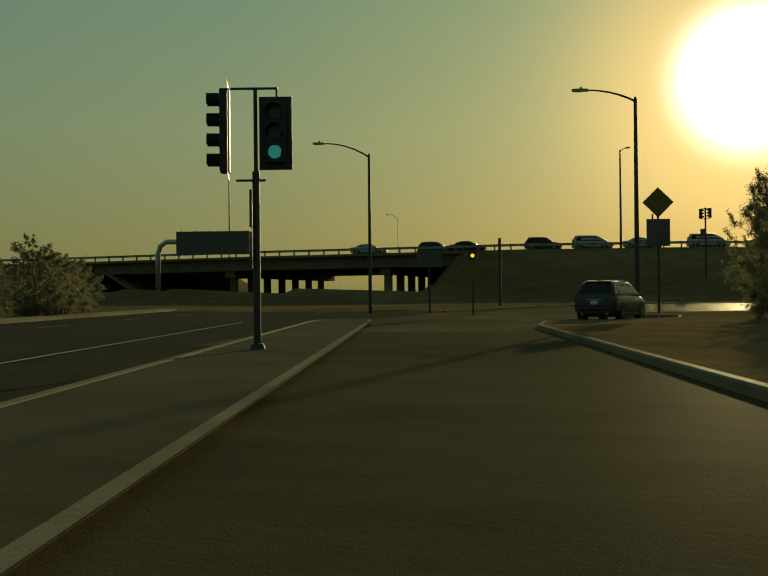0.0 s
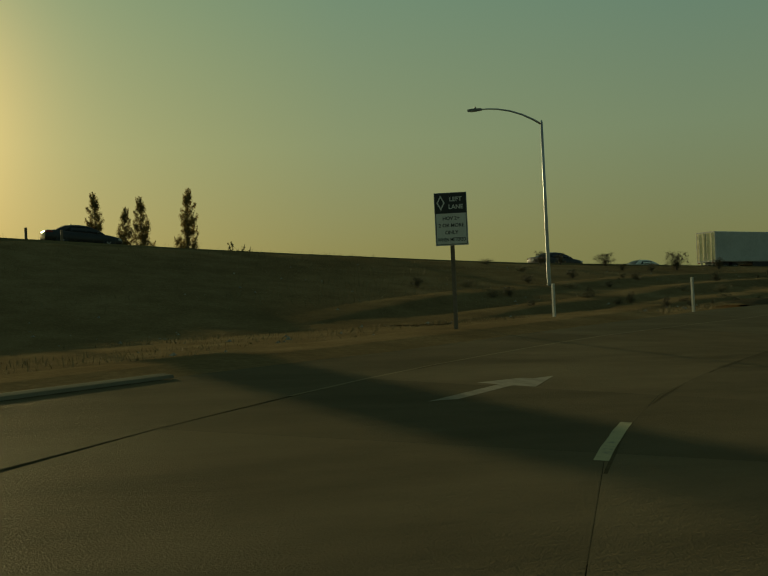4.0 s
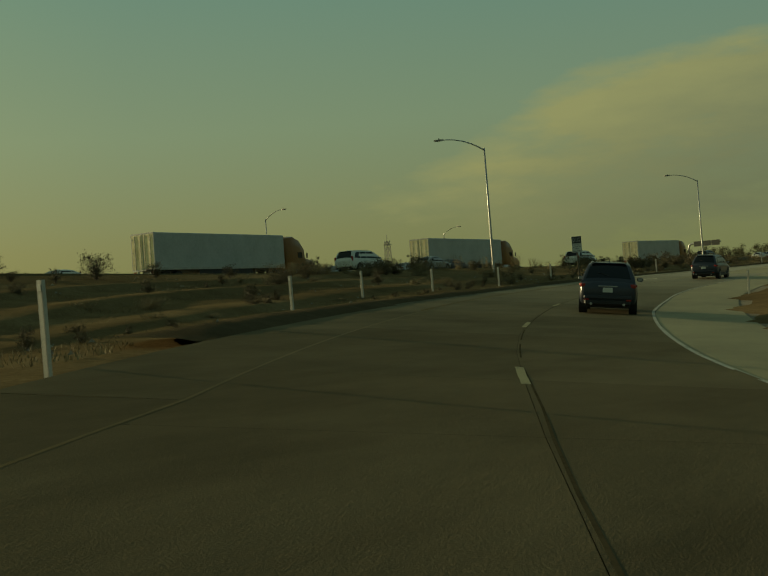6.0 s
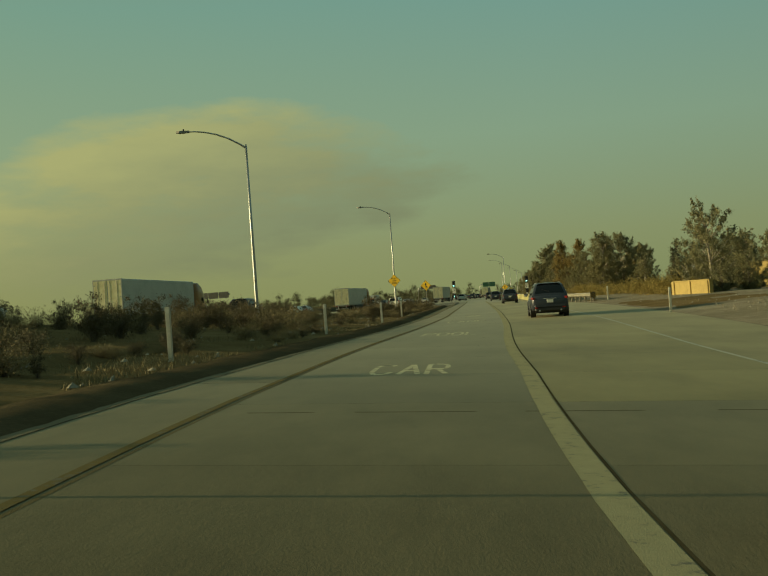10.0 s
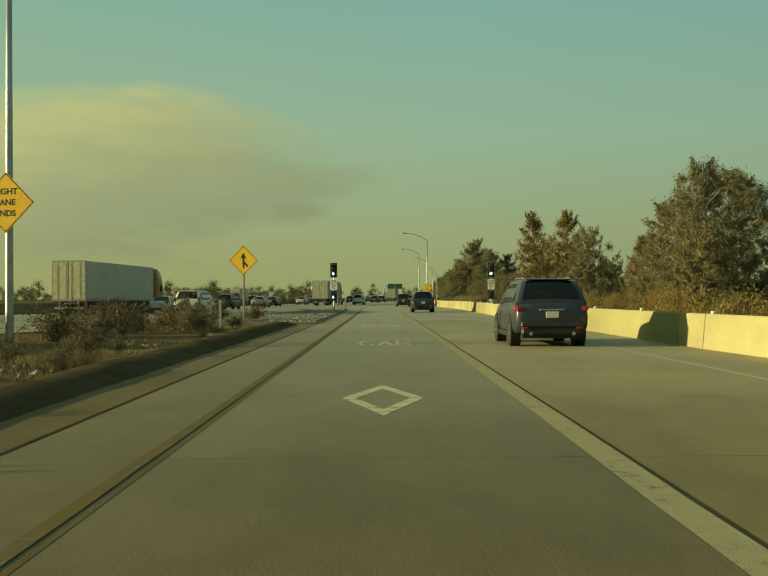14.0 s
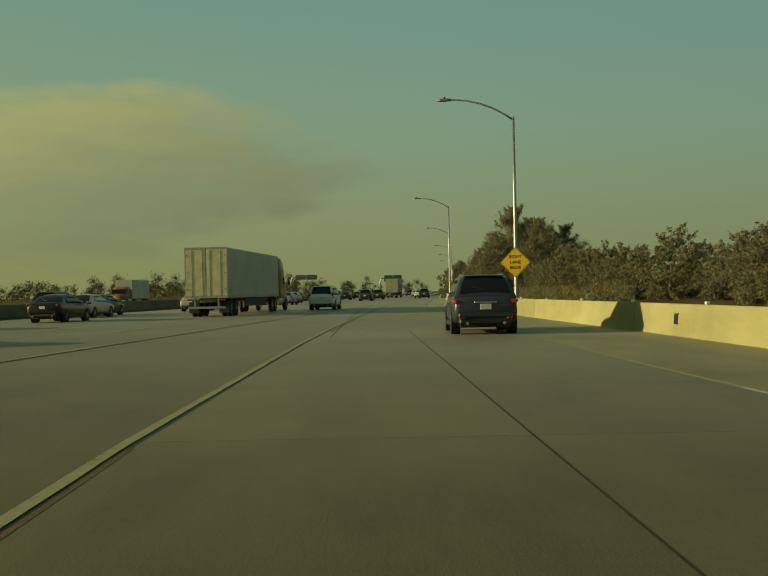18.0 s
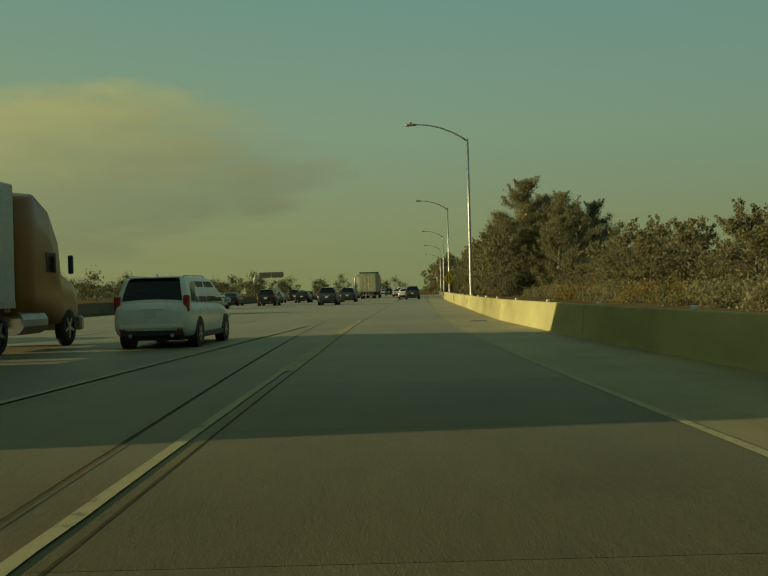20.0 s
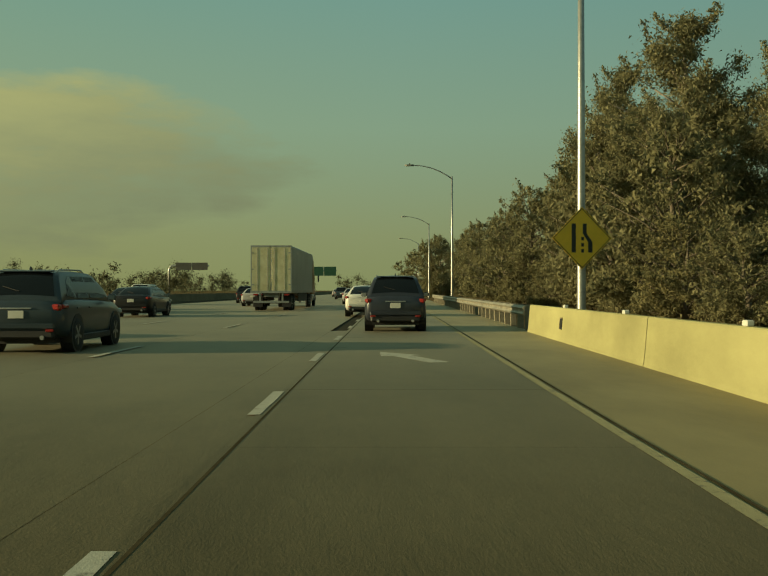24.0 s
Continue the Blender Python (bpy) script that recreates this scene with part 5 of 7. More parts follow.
# the street sign's face is backlit, its shade painted by the dark default colour
gantry(STREET_SIGN.x, STREET_SIGN.y, 0.0, 112, 9.2, 2.75, 7.4, "dark guide sign on a bent pipe frame beside the street", 1)
gantry(-64, 174, 0.0, -6, 9.0, 1.7, 6.2, "grey freeway sign on a bent pipe frame", 3)
gantry(-24, 560, 0.0, -6, 10.0, 2.2, 8.5, "distant freeway sign on a bent pipe frame", 2)
gantry(16, 610, 0.0, -6, 9.0, 3.2, 8.0, "distant green freeway sign over the lanes", 2, plain("green_sign_sheet", (0.02, 0.08, 0.05), 0.4))


def lattice_mast(x, y, height, wide, label):
    """Four legs, rings and crossed braces, with a short aerial."""
    z = ground_z(x, y) - 0.2
    holder = thing("lattice_mast", label, "mast", m=pose(x, y, z))
    corners = ((1, 1), (-1, 1), (-1, -1), (1, -1))
    def at(k, u):
        h = wide / 2 * (1 - 0.45 * u)
        return Vector((corners[k % 4][0] * h, corners[k % 4][1] * h, height * u))
    for k in range(4):
        part("leg", tube([at(k, 0), at(k, 1)], 0.07, 5), dull_steel, holder)
        brace = bmesh.new()
        for n in range(8):
            tube([at(k, n / 8), at(k + 1, (n + 1) / 8)], 0.04, 4, brace)
            tube([at(k + 1, n / 8), at(k, (n + 1) / 8)], 0.04, 4, brace)
        part("brace", brace, dull_steel, holder)
    part("platform", boxes(((wide * 0.9, wide * 0.9, 0.12), (0, 0, height * 0.92))), dull_steel, holder)
    part("aerial", tube([(0, 0, height * 0.92), (0, 0, height + 1.6)], 0.05, 5), dull_steel, holder)


lattice_mast(-105.4, 44.8, 12.0, 1.7, "slim steel lattice mast on the flat land")


def delineator(x, y, label="white plastic marker post on the verge", tall=1.2):
    z = ground_z(x, y) - 0.1
    holder = thing("marker_post", label, "marker post", "white marker posts", m=pose(x, y, z, 0, 0, 0))
    part("post", boxes(((0.1, 0.02, tall + 0.1), (0, 0, tall / 2)), ((0.02, 0.06, tall + 0.1), (-0.045, 0.02, tall / 2)), ((0.02, 0.06, tall + 0.1), (0.045, 0.02, tall / 2)), bevel=0.004), post_white, holder)
    part("reflector", boxes(((0.075, 0.006, 0.09), (0, -0.014, tall - 0.05))), sign_white, holder)


for x, y in ((22.6, -160.7), (20.5, -153.4), (11.6, -137.5), (6.9, -127.0), (4.7, -117.6), (3.1, -107.1), (0.9, -94.6), (1.5, -86.2), (0.5, -70.2), (1.6, -54.0), (2.1, -36.5), (1.73, -17.0), (0.56, 45.9), (-1.4, 55.0)):
    delineator(x, y)
for s, d in ((364.3, -4.5), (364.1, -3.68)):
    p = ramp_at(s, d)
    delineator(p.x, p.y, "white marker post at the tip of the gore", 1.35)
for x, y in ((18.4, -109.6), (14.5, -83.0), (16.3, -45.6), (18.3, -8.0)):
    delineator(x, y, "white marker post on the inner gravel shoulder")
p = ramp_at(264.3, 9.25)
delineator(p.x, p.y, "white marker post behind the guard rail", 1.25)
# striped marker at the rail's end
marker = thing("end_marker", "crash head with striped panel at the guard rail end", "road sign", m=Matrix.Translation(ramp_at(248.6, wall_line(248.6) + 0.05)) @ pose(0, 0, 0, 0, 0, heading(248.6)))
part("panel", boxes(((0.46, 0.012, 0.52), (0, -0.1, 0.58)), bevel=0.004), shaded_yellow, marker)
for k in range(3):
    part("stripe", boxes(((0.44 if k == 1 else 0.3, 0.004, 0.085), Matrix.Translation(((k - 1) * 0.07, -0.109, 0.58 + (k - 1) * 0.16)) @ pose(0, 0, 0, 0, 38, 0))), sign_black, marker)
head_box = part("crash_head", boxes(((0.34, 0.8, 0.42), (0, 0.32, 0.62)), bevel=0.02), rail_zinc, marker, "galvanised ribbed crash head")
for k in range(5):
    part("rib", boxes(((0.37, 0.03, 0.44), (0, 0.02 + k * 0.15, 0.62))), dull_steel, head_box)
part("post", boxes(((0.15, 0.15, 1.0), (0.1, 0.0, 0.3))), timber, marker)
part("strut", tube([(0.0, 0.9, 0.4), (0.0, 0.05, 0.05)], 0.02, 6), dull_steel, marker)
# small bolts and caps along the barrier's top
cap_mesh = None
for s in np.arange(269.5, 541, 6.2):
    p = ramp_at(s, wall_line(s) + 0.19, 0.81)
    if cap_mesh is None:
        cap = part("reflector", boxes(((0.1, 0.14, 0.08), (0, 0, 0.035)), bevel=0.015), sign_white, barrier, "small reflector on the barrier top")
        cap_mesh = cap.data
    else:
        cap = new("reflector", cap_mesh)
        cap.parent = barrier
    cap.location = p

# ---- trees, shrubs, stones ----
def leaf_material(name, dark, mid, light):
    def build(n, place, rnd):
        isle = n.add("ShaderNodeNewGeometry").outputs["Random Per Island"]
        tone = n.math("MULTIPLY_ADD", isle, 0.65, n.math("MULTIPLY", n.noise(place, 0.35, 3), 0.35))
        return n.ramp(tone, [(0.15, dark), (0.5, mid), (0.85, light)])

    mat = material(name, build, 0.8, Specular_IOR_Level=0.2)
    n = Nodes(mat.node_tree)
    bsdf = mat.node_tree.nodes["Principled BSDF"]
    through_leaf = n.add("ShaderNodeBsdfTranslucent")
    mat.node_tree.links.new(bsdf.inputs["Base Color"].links[0].from_socket, through_leaf.inputs["Color"])
    both = n.add("ShaderNodeMixShader", {0: 0.4, 1: bsdf.outputs[0], 2: through_leaf.outputs[0]})
    mat.node_tree.links.new(both.outputs[0], mat.node_tree.nodes["Material Output"].inputs["Surface"])
    return mat


bark = plain("grey_brown_bark", (0.15, 0.12, 0.085), 0.9, wear=0.4, scale=2, bump=0.5)
pale_bark = plain("pale_gum_bark", (0.36, 0.31, 0.24), 0.8, wear=0.35, scale=1.5, bump=0.3)
leaf_olive = leaf_material("dusty_olive_leaves", (0.135, 0.128, 0.066), (0.2, 0.188, 0.099), (0.29, 0.268, 0.145))
leaf_rust = leaf_material("browning_leaves", (0.125, 0.108, 0.045), (0.22, 0.172, 0.068), (0.37, 0.25, 0.085))
leaf_dusty = leaf_material("dusty_brown_olive_leaves", (0.13, 0.119, 0.06), (0.2, 0.182, 0.09), (0.3, 0.262, 0.13))
# colour darkened so that the far woods stand as unlit silhouettes
leaf_far = leaf_material("darkened_leaves", (0.05, 0.0525, 0.0275), (0.0938, 0.0925, 0.05), (0.15, 0.1425, 0.08))
leaf_gold = leaf_material("yellow_green_hedge_leaves", (0.11, 0.088, 0.0286), (0.231, 0.1782, 0.0572), (0.385, 0.286, 0.0935))


def leaf_cloud(rng, centres, radii, count, size):
    """Small drooping leaves scattered through clumps, denser near each clump's skin."""
    k = rng.choice(len(centres), count, p=np.array(radii) ** 2 / np.sum(np.array(radii) ** 2))
    v = rng.normal(size=(count, 3))
    v /= np.linalg.norm(v, axis=1)[:, None]
    r = np.abs(rng.normal(0.55, 0.38, count)) + 0.08
    at = np.array(centres)[k] + v * (r * np.array(radii)[k])[:, None] * np.array((1, 1, 0.85))
    a = rng.normal(size=(count, 3))
    a /= np.linalg.norm(a, axis=1)[:, None]
    b = np.cross(a, rng.normal(size=(count, 3)))
    b /= np.linalg.norm(b, axis=1)[:, None] + 1e-9
    ln, wd = rng.uniform(0.6, 1.3, count)[:, None] * size, rng.uniform(0.25, 0.5, count)[:, None] * size
    droop = np.array((0, 0, -0.35)) * size
    blades = np.stack([at - a * ln * 0.5, at + b * wd, at + a * ln * 0.5 + droop], 1).reshape(-1, 3)
    return blades, np.arange(count * 3).reshape(-1, 3)


def make_tree(seed, height, spread, label, leaf, wood, shape="round", leaves=4200, size=0.34, trunk_share=0.25):
    """A tree with a tapered trunk, limbs, and a broken crown; grown at the origin."""
    rng = np.random.default_rng(seed)
    holder = thing("tree", label, "tree", "trees behind the barrier")
    wood_bm = bmesh.new()
    lean = rng.uniform(-0.06, 0.06, 2) * height
    top = height * (0.9 if shape == "tall" else 0.72)
    stem = [(lean[0] * u + rng.uniform(-0.1, 0.1), lean[1] * u + rng.uniform(-0.1, 0.1), top * u - 0.4 * (u == 0)) for u in (0, 0.2, 0.4, 0.6, 0.8, 1.0)]
    tube(stem, [0.03 * height * (1 - 0.85 * u) for u in (0, 0.2, 0.4, 0.6, 0.8, 1.0)], 8, wood_bm)
    part("trunk", wood_bm, wood, holder, smooth=True)
    centres, radii = [], []
    limbs = bmesh.new()
    n = 64
    for k in range(n):
        u = (k + rng.uniform(0, 1)) / n
        if shape == "tall":
            reach = spread * min(1.0, (1.02 - u) * 3.0) ** 0.75 * rng.uniform(0.35, 1.08)
        else:
            reach = spread * max(0.15, math.sin((0.12 + 0.86 * u) * math.pi)) ** 0.6 * rng.uniform(0.5, 1.12)
        turn = k * 2.4 + rng.uniform(-0.5, 0.5)
        z = height * (trunk_share * 0.6 + (0.97 - trunk_share * 0.6) * u)
        tip = np.array([lean[0] * u + reach * math.cos(turn), lean[1] * u + reach * math.sin(turn), z + rng.uniform(-0.03, 0.03) * height])
        root = np.array([lean[0] * u, lean[1] * u, max(0.4, min(top * 0.97, z - reach * 0.6))])
        mid = (root + tip) / 2 + rng.uniform(-0.12, 0.12, 3) * reach
        tube([root, mid, tip], [0.006 * height, 0.0035 * height, 0.0012 * height], 4, limbs)
        rad = (0.074 * (1 - 0.42 * u) if shape == "tall" else 0.064 * (1 - 0.3 * u)) * height * rng.uniform(0.55, 1.4)
        centres.append(tip), radii.append(rad)
        centres.append(mid * 0.35 + tip * 0.65 + rng.uniform(-0.7, 0.7, 3) * rad), radii.append(rad * 0.9)
        centres.append(mid + rng.uniform(-0.7, 0.7, 3) * rad), radii.append(rad * 0.9)
    # sprays of young shoots that break the outline
    for k in range(26):
        tip = centres[3 * int(rng.integers(n // 4, n))]
        out = np.array((tip[0], tip[1], 0.0)) / (math.hypot(tip[0], tip[1]) + 0.3)
        end = tip + out * rng.uniform(0.02, 0.07) * height + np.array((0, 0, rng.uniform(0.03, 0.085) * height))
        tube([tip, end], [0.0022 * height, 0.0009 * height], 3, limbs)
        for q in (0.45, 0.75, 1.0):
            centres.append(tip + (end - tip) * q), radii.append(0.022 * height * (1.25 - q * 0.6))
    part("branching", limbs, wood, holder, smooth=True)
    verts, faces = leaf_cloud(rng, centres, radii, leaves, size)
    mesh_ob("crown", verts, faces, leaf, holder, "ragged crown of small leaves")
    return holder


gum = make_tree(1, 11.0, 3.6, "large dusty olive gum tree with pale limbs", leaf_olive, pale_bark, leaves=52000, size=0.165, trunk_share=0.12)
gum_b = make_tree(2, 11.0, 2.7, "tall dusty olive gum tree with a ragged top", leaf_olive, pale_bark, "tall", leaves=70000, size=0.14, trunk_share=0.06)
poplar = make_tree(3, 9.2, 1.9, "slim browning tree behind the barrier", leaf_rust, bark, "tall", leaves=30000, size=0.18, trunk_share=0.05)
round_tree = make_tree(4, 8.0, 3.2, "round dusty green tree behind the barrier", leaf_olive, bark, leaves=18000, size=0.205, trunk_share=0.1)
low_tree = make_tree(5, 6.0, 3.0, "low spreading olive tree in the roadside thicket", leaf_olive, bark, leaves=13500, size=0.19, trunk_share=0.08)
bush_tree = make_tree(6, 5.5, 2.6, "browning roadside tree in the thicket", leaf_dusty, bark, leaves=13000, size=0.185, trunk_share=0.05)
ragged_gum = make_tree(7, 9.0, 4.3, "dark ragged gum tree with bare grey stems showing", leaf_olive, pale_bark, leaves=15000, size=0.25, trunk_share=0.08)
thin_tree = make_tree(8, 5.0, 1.25, "small thin tree with a light open crown", leaf_olive, pale_bark, leaves=3600, size=0.16, trunk_share=0.75)
dark_poplar = make_tree(9, 7.0, 0.75, "slim dark upright tree beside a house", leaf_far, bark, "tall", leaves=5200, size=0.16, trunk_share=0.05)

rng = np.random.default_rng(11)


def plant(proto, x, y, height, base, z=None, wide=1.0, name=None):
    k = height / base
    m = Matrix.Translation((x, y, ground_z(x, y) - 0.1 if z is None else z)) @ Matrix.Rotation(rng.uniform(0, 6.28), 4, "Z")
    ob = copy_thing(proto, m)
    ob.scale = (k * wide, k * wide, k)
    return ob


# the large clump beside the last lamps
for x, y, h, proto, base, wide in ((36.2, 318.0, 18.8, gum_b, 11, 1.1), (40.6, 313.1, 16.2, gum_b, 11, 1.1), (41.8, 329.0, 17.4, gum_b, 11, 1.1), (32.5, 428.0, 10.5, round_tree, 8, 1.0), (35.5, 432.0, 11.2, gum, 11, 0.9), (31.2, 436.0, 9.0, low_tree, 6, 1.0), (47.4, 318.7, 15.0, gum_b, 11, 1.15), (40.3, 344.1, 21.5, gum_b, 11, 0.85), (33.4, 325.0, 13.5, gum_b, 11, 1.1), (36.5, 296.2, 10.8, gum, 11, 1.0), (33.0, 311.6, 11.6, gum, 11, 1.0),
        (41.0, 304.2, 12.4, gum, 11, 1.0), (29.2, 301.0, 9.6, low_tree, 6, 1.0), (30.1, 312.2, 9.4, low_tree, 6, 1.1), (36.3, 286.8, 5.8, round_tree, 8, 1.0), (42.3, 288.4, 6.6, round_tree, 8, 1.0), (33.0, 325.6, 12.2, gum, 11, 1.1),
        (31.7, 338.9, 10.2, round_tree, 8, 1.0), (36.6, 349.4, 12.4, gum, 11, 1.0), (33.7, 362.8, 9.4, low_tree, 6, 1.2), (36.6, 379.2, 11.0, round_tree, 8, 1.1), (40.1, 398.4, 10.0, low_tree, 6, 1.2), (39.4, 419.3, 12.2, gum, 11, 0.9), (43.7, 441.6, 10.8, round_tree, 8, 1.1), (45.1, 474.4, 13.9, gum_b, 11, 1.1), (46.5, 486.3, 11.0, gum, 11, 1.1)):
    plant(proto, x, y, h, base, wide=wide)
# undergrowth at the foot of the clump
for k, y in enumerate(np.arange(281, 372, 6.5)):
    plant((low_tree, bush_tree)[k % 3 == 2], 26.8 + (y - 281) * 0.08 + rng.uniform(-0.6, 1.6), y, rng.uniform(2.8, 4.4), (6, 5.5)[k % 3 == 2], wide=1.25)
# thicket along the barrier
for k, y in enumerate(np.arange(150, 272, 6.6)):
    proto, base = ((low_tree, 6), (bush_tree, 5.5), (round_tree, 8), (low_tree, 6))[k % 4]
    plant(proto, 37.5 + rng.uniform(-3.5, 3.5), y + rng.uniform(-1.5, 1.5), rng.uniform(4.6, 7.4), base, wide=1.15)
for k, y in enumerate(np.arange(104, 262, 7.0)):
    plant((bush_tree, low_tree)[k % 2], 28.5 + rng.uniform(-1.5, 3) + (2 if y > 165 else 0), y, rng.uniform(3.0, 4.8), 5.5 if k % 2 == 0 else 6, wide=1.25)
# browning pair, round tree and others further back along the ramp
for x, y, h, proto, base, wide in ((27.06, 129.9, 11.7, poplar, 9.2, 0.95), (30.0, 126.7, 11.5, poplar, 9.2, 1.0), (27.3, 127.2, 6.2, bush_tree, 5.5, 0.8), (33.1, 132.9, 7.6, round_tree, 8, 0.9), (27.7, 100.9, 8.2, round_tree, 8, 0.8), (26.6, 99.0, 5.0, low_tree, 6, 0.8), (30.5, 91.5, 6.3, poplar, 9.2, 1.3), (31.5, 87.6, 8.7, poplar, 9.2, 1.05),
        (27.4, 66.8, 9.5, gum, 11, 1.0), (30.9, 69.3, 9.5, gum, 11, 1.0), (29.2, 73.5, 8.4, round_tree, 8, 0.85), (26.4, 64.0, 5.4, bush_tree, 5.5, 0.95), (33.2, 66.5, 6.6, low_tree, 6, 0.8), (27.2, 76.0, 5.0, bush_tree, 5.5, 0.9), (38.0, 90.1, 8.4, gum, 11, 0.85), (37.9, 100.3, 8.2, poplar, 9.2, 1.4),
        (31.0, 57.5, 3.3, low_tree, 6, 0.9), (35.5, 55.0, 3.4, round_tree, 8, 0.9), (31.0, 50.3, 5.0, thin_tree, 5, 1.0), (38.75, 65.2, 7.3, dark_poplar, 7, 1.0), (37.9, 64.2, 6.4, dark_poplar, 7, 1.0), (39.7, 65.6, 5.9, dark_poplar, 7, 1.0), (40.4, 54.8, 9.0, gum, 11, 0.85), (43.6, 53.5, 7.6, round_tree, 8, 0.9),
        (26.3, -10.6, 7.4, ragged_gum, 9, 0.8), (30.0, 2.5, 4.2, low_tree, 6, 0.9), (39.6, 19.4, 6.2, round_tree, 8, 0.8), (42.4, 19.5, 5.4, thin_tree, 5, 1.0), (43.4, 44.3, 7.6, round_tree, 8, 1.0), (47.1, 26.0, 7.7, poplar, 9.2, 1.3), (24.0, -14.8, 2.0, low_tree, 6, 0.9), (24.6, -20.5, 2.3, low_tree, 6, 1.0), (27.9, -14.0, 2.0, bush_tree, 5.5, 1.0), (26.6, -20.0, 2.9, low_tree, 6, 0.9), (29.0, -21.5, 2.6, bush_tree, 5.5, 1.0),
        (30.6, -23.5, 3.6, low_tree, 6, 1.0), (35.0, -39.5, 5.8, bush_tree, 5.5, 1.1), (43.4, -16.4, 6.0, round_tree, 8, 1.0)):
    plant(proto, x, y, h, base, wide=wide)
# small trees round the street and on the skyline by the bridge
for x, y, h, z in ((-66, -160, 9.5, 0), (-70, -150, 8.2, 0), (-76, -140, 9.5, 0), (-80, -164, 8.6, 0), (-72, -168, 7.6, 0)):
    plant(low_tree, x, y, h, 6, z=z, wide=0.7)
for x, y, h in ((-53.4, -161.0, 13.2), (-54.0, -158.4, 11.8), (-53.0, -156.6, 12.8), (-52.6, -152.4, 13.6)):
    plant(poplar, x, y, h - 5.0, 9.2, z=5.0, wide=0.6)
plant(gum, 68.5, -171.8, 5.7, 11, wide=0.75)
plant(low_tree, 72, -170.0, 4.0, 6, wide=1.3)
plant(bush_tree, 64, -169.5, 4.2, 5.5, wide=1.3)
plant(low_tree, 77, -167.5, 3.4, 6, wide=1.3)
for x, y, h in ((62.0, -214.5, 5.0), (57.0, -217.5, 4.6), (52.0, -222.0, 4.4), (46.0, -225.5, 4.2), (68.0, -212.0, 3.2)):
    plant(low_tree, x, y, h, 6, wide=1.2)
plant(round_tree, 30, -240, 5.2, 8, wide=1.3)
plant(low_tree, 42, -252, 4.4, 6, wide=1.4)
gum.location, gum_b.location, poplar.location, round_tree.location, low_tree.location, bush_tree.location = (38.5, 330, -0.2), (44, 312, -0.2), (41, 126, -0.2), (52, 80, -0.2), (47, 210, -0.2), (46, 170, -0.2)
ragged_gum.location, thin_tree.location, dark_poplar.location = (52, 8, 0), (44, 34, 0), (41.0, 67.0, 0)

# far woods along the freeway
far = np.random.default_rng(21)
centres, radii = [], []
for _ in range(250):
    if far.uniform() < 0.6:
        x, y = far.uniform(-190, -20), far.uniform(380, 640)
    else:
        x, y = far.uniform(-140, 150), far.uniform(640, 900)
    h = far.uniform(3, 6.5) * (0.6 + y / 900) * (1.5 if far.uniform() < 0.12 else 1)
    for k in range(3):
        centres.append((x + far.uniform(-3, 3), y + far.uniform(-3, 3), h * (0.3 + 0.28 * k)))
        radii.append(h * far.uniform(0.2, 0.38))
keep = [i for i, c in enumerate(centres) if not -26 < c[0] - (13 + 0.0885 * (c[1] - 205)) < 16]
verts, faces = leaf_cloud(far, [centres[i] for i in keep], [radii[i] for i in keep], 110000, 0.62)
woods = mesh_ob("far_woods", verts, faces, leaf_far)
tagged(woods, "far line of dark trees beyond the freeway", "trees", kind="stuff")
centres = [(far.uniform(-420, -130), far.uniform(-120, 420), far.uniform(0.5, 3.5)) for _ in range(260)]
verts, faces = leaf_cloud(far, centres, [far.uniform(1.0, 2.6) for _ in centres], 34000, 0.5)
low_woods = mesh_ob("far_woods", verts, faces, leaf_far)
tagged(low_woods, "low far trees and bushes on the flat land", "trees", kind="stuff")

# hedge behind the guard rail
hedge = thing("hedge", "tall yellow-green and rust hedge behind the guard rail", "hedge")
hr = np.random.default_rng(5)
for a, b, n in ((-15, -2, 5), (-2, 32, 10), (32, 62, 9), (62, 98, 10)):
    centres = [(22.6 + hr.uniform(-0.8, 1.8) + (2.5 if y > 60 else 0), y, hr.uniform(0.2, 1.15)) for y in np.linspace(a, b, n * 5)]
    verts, faces = leaf_cloud(hr, centres, [hr.uniform(0.6, 1.1) for _ in centres], 15000, 0.15)
    mesh_ob("hedge_run", verts, faces, leaf_gold if a < 40 else leaf_rust, hedge)
for k, y in enumerate(np.arange(178, 275, 9.0)):
    centres = [(22.6 + (y - 178) * 0.06 + hr.uniform(-1.2, 2.2), y + hr.uniform(-4, 4), hr.uniform(0.2, 1.1)) for _ in range(12)]
    verts, faces = leaf_cloud(hr, centres, [hr.uniform(0.5, 0.9) for _ in centres], 3600, 0.16)
    mesh_ob("hedge_run", verts, faces, leaf_gold if k % 3 == 1 else leaf_olive, hedge)


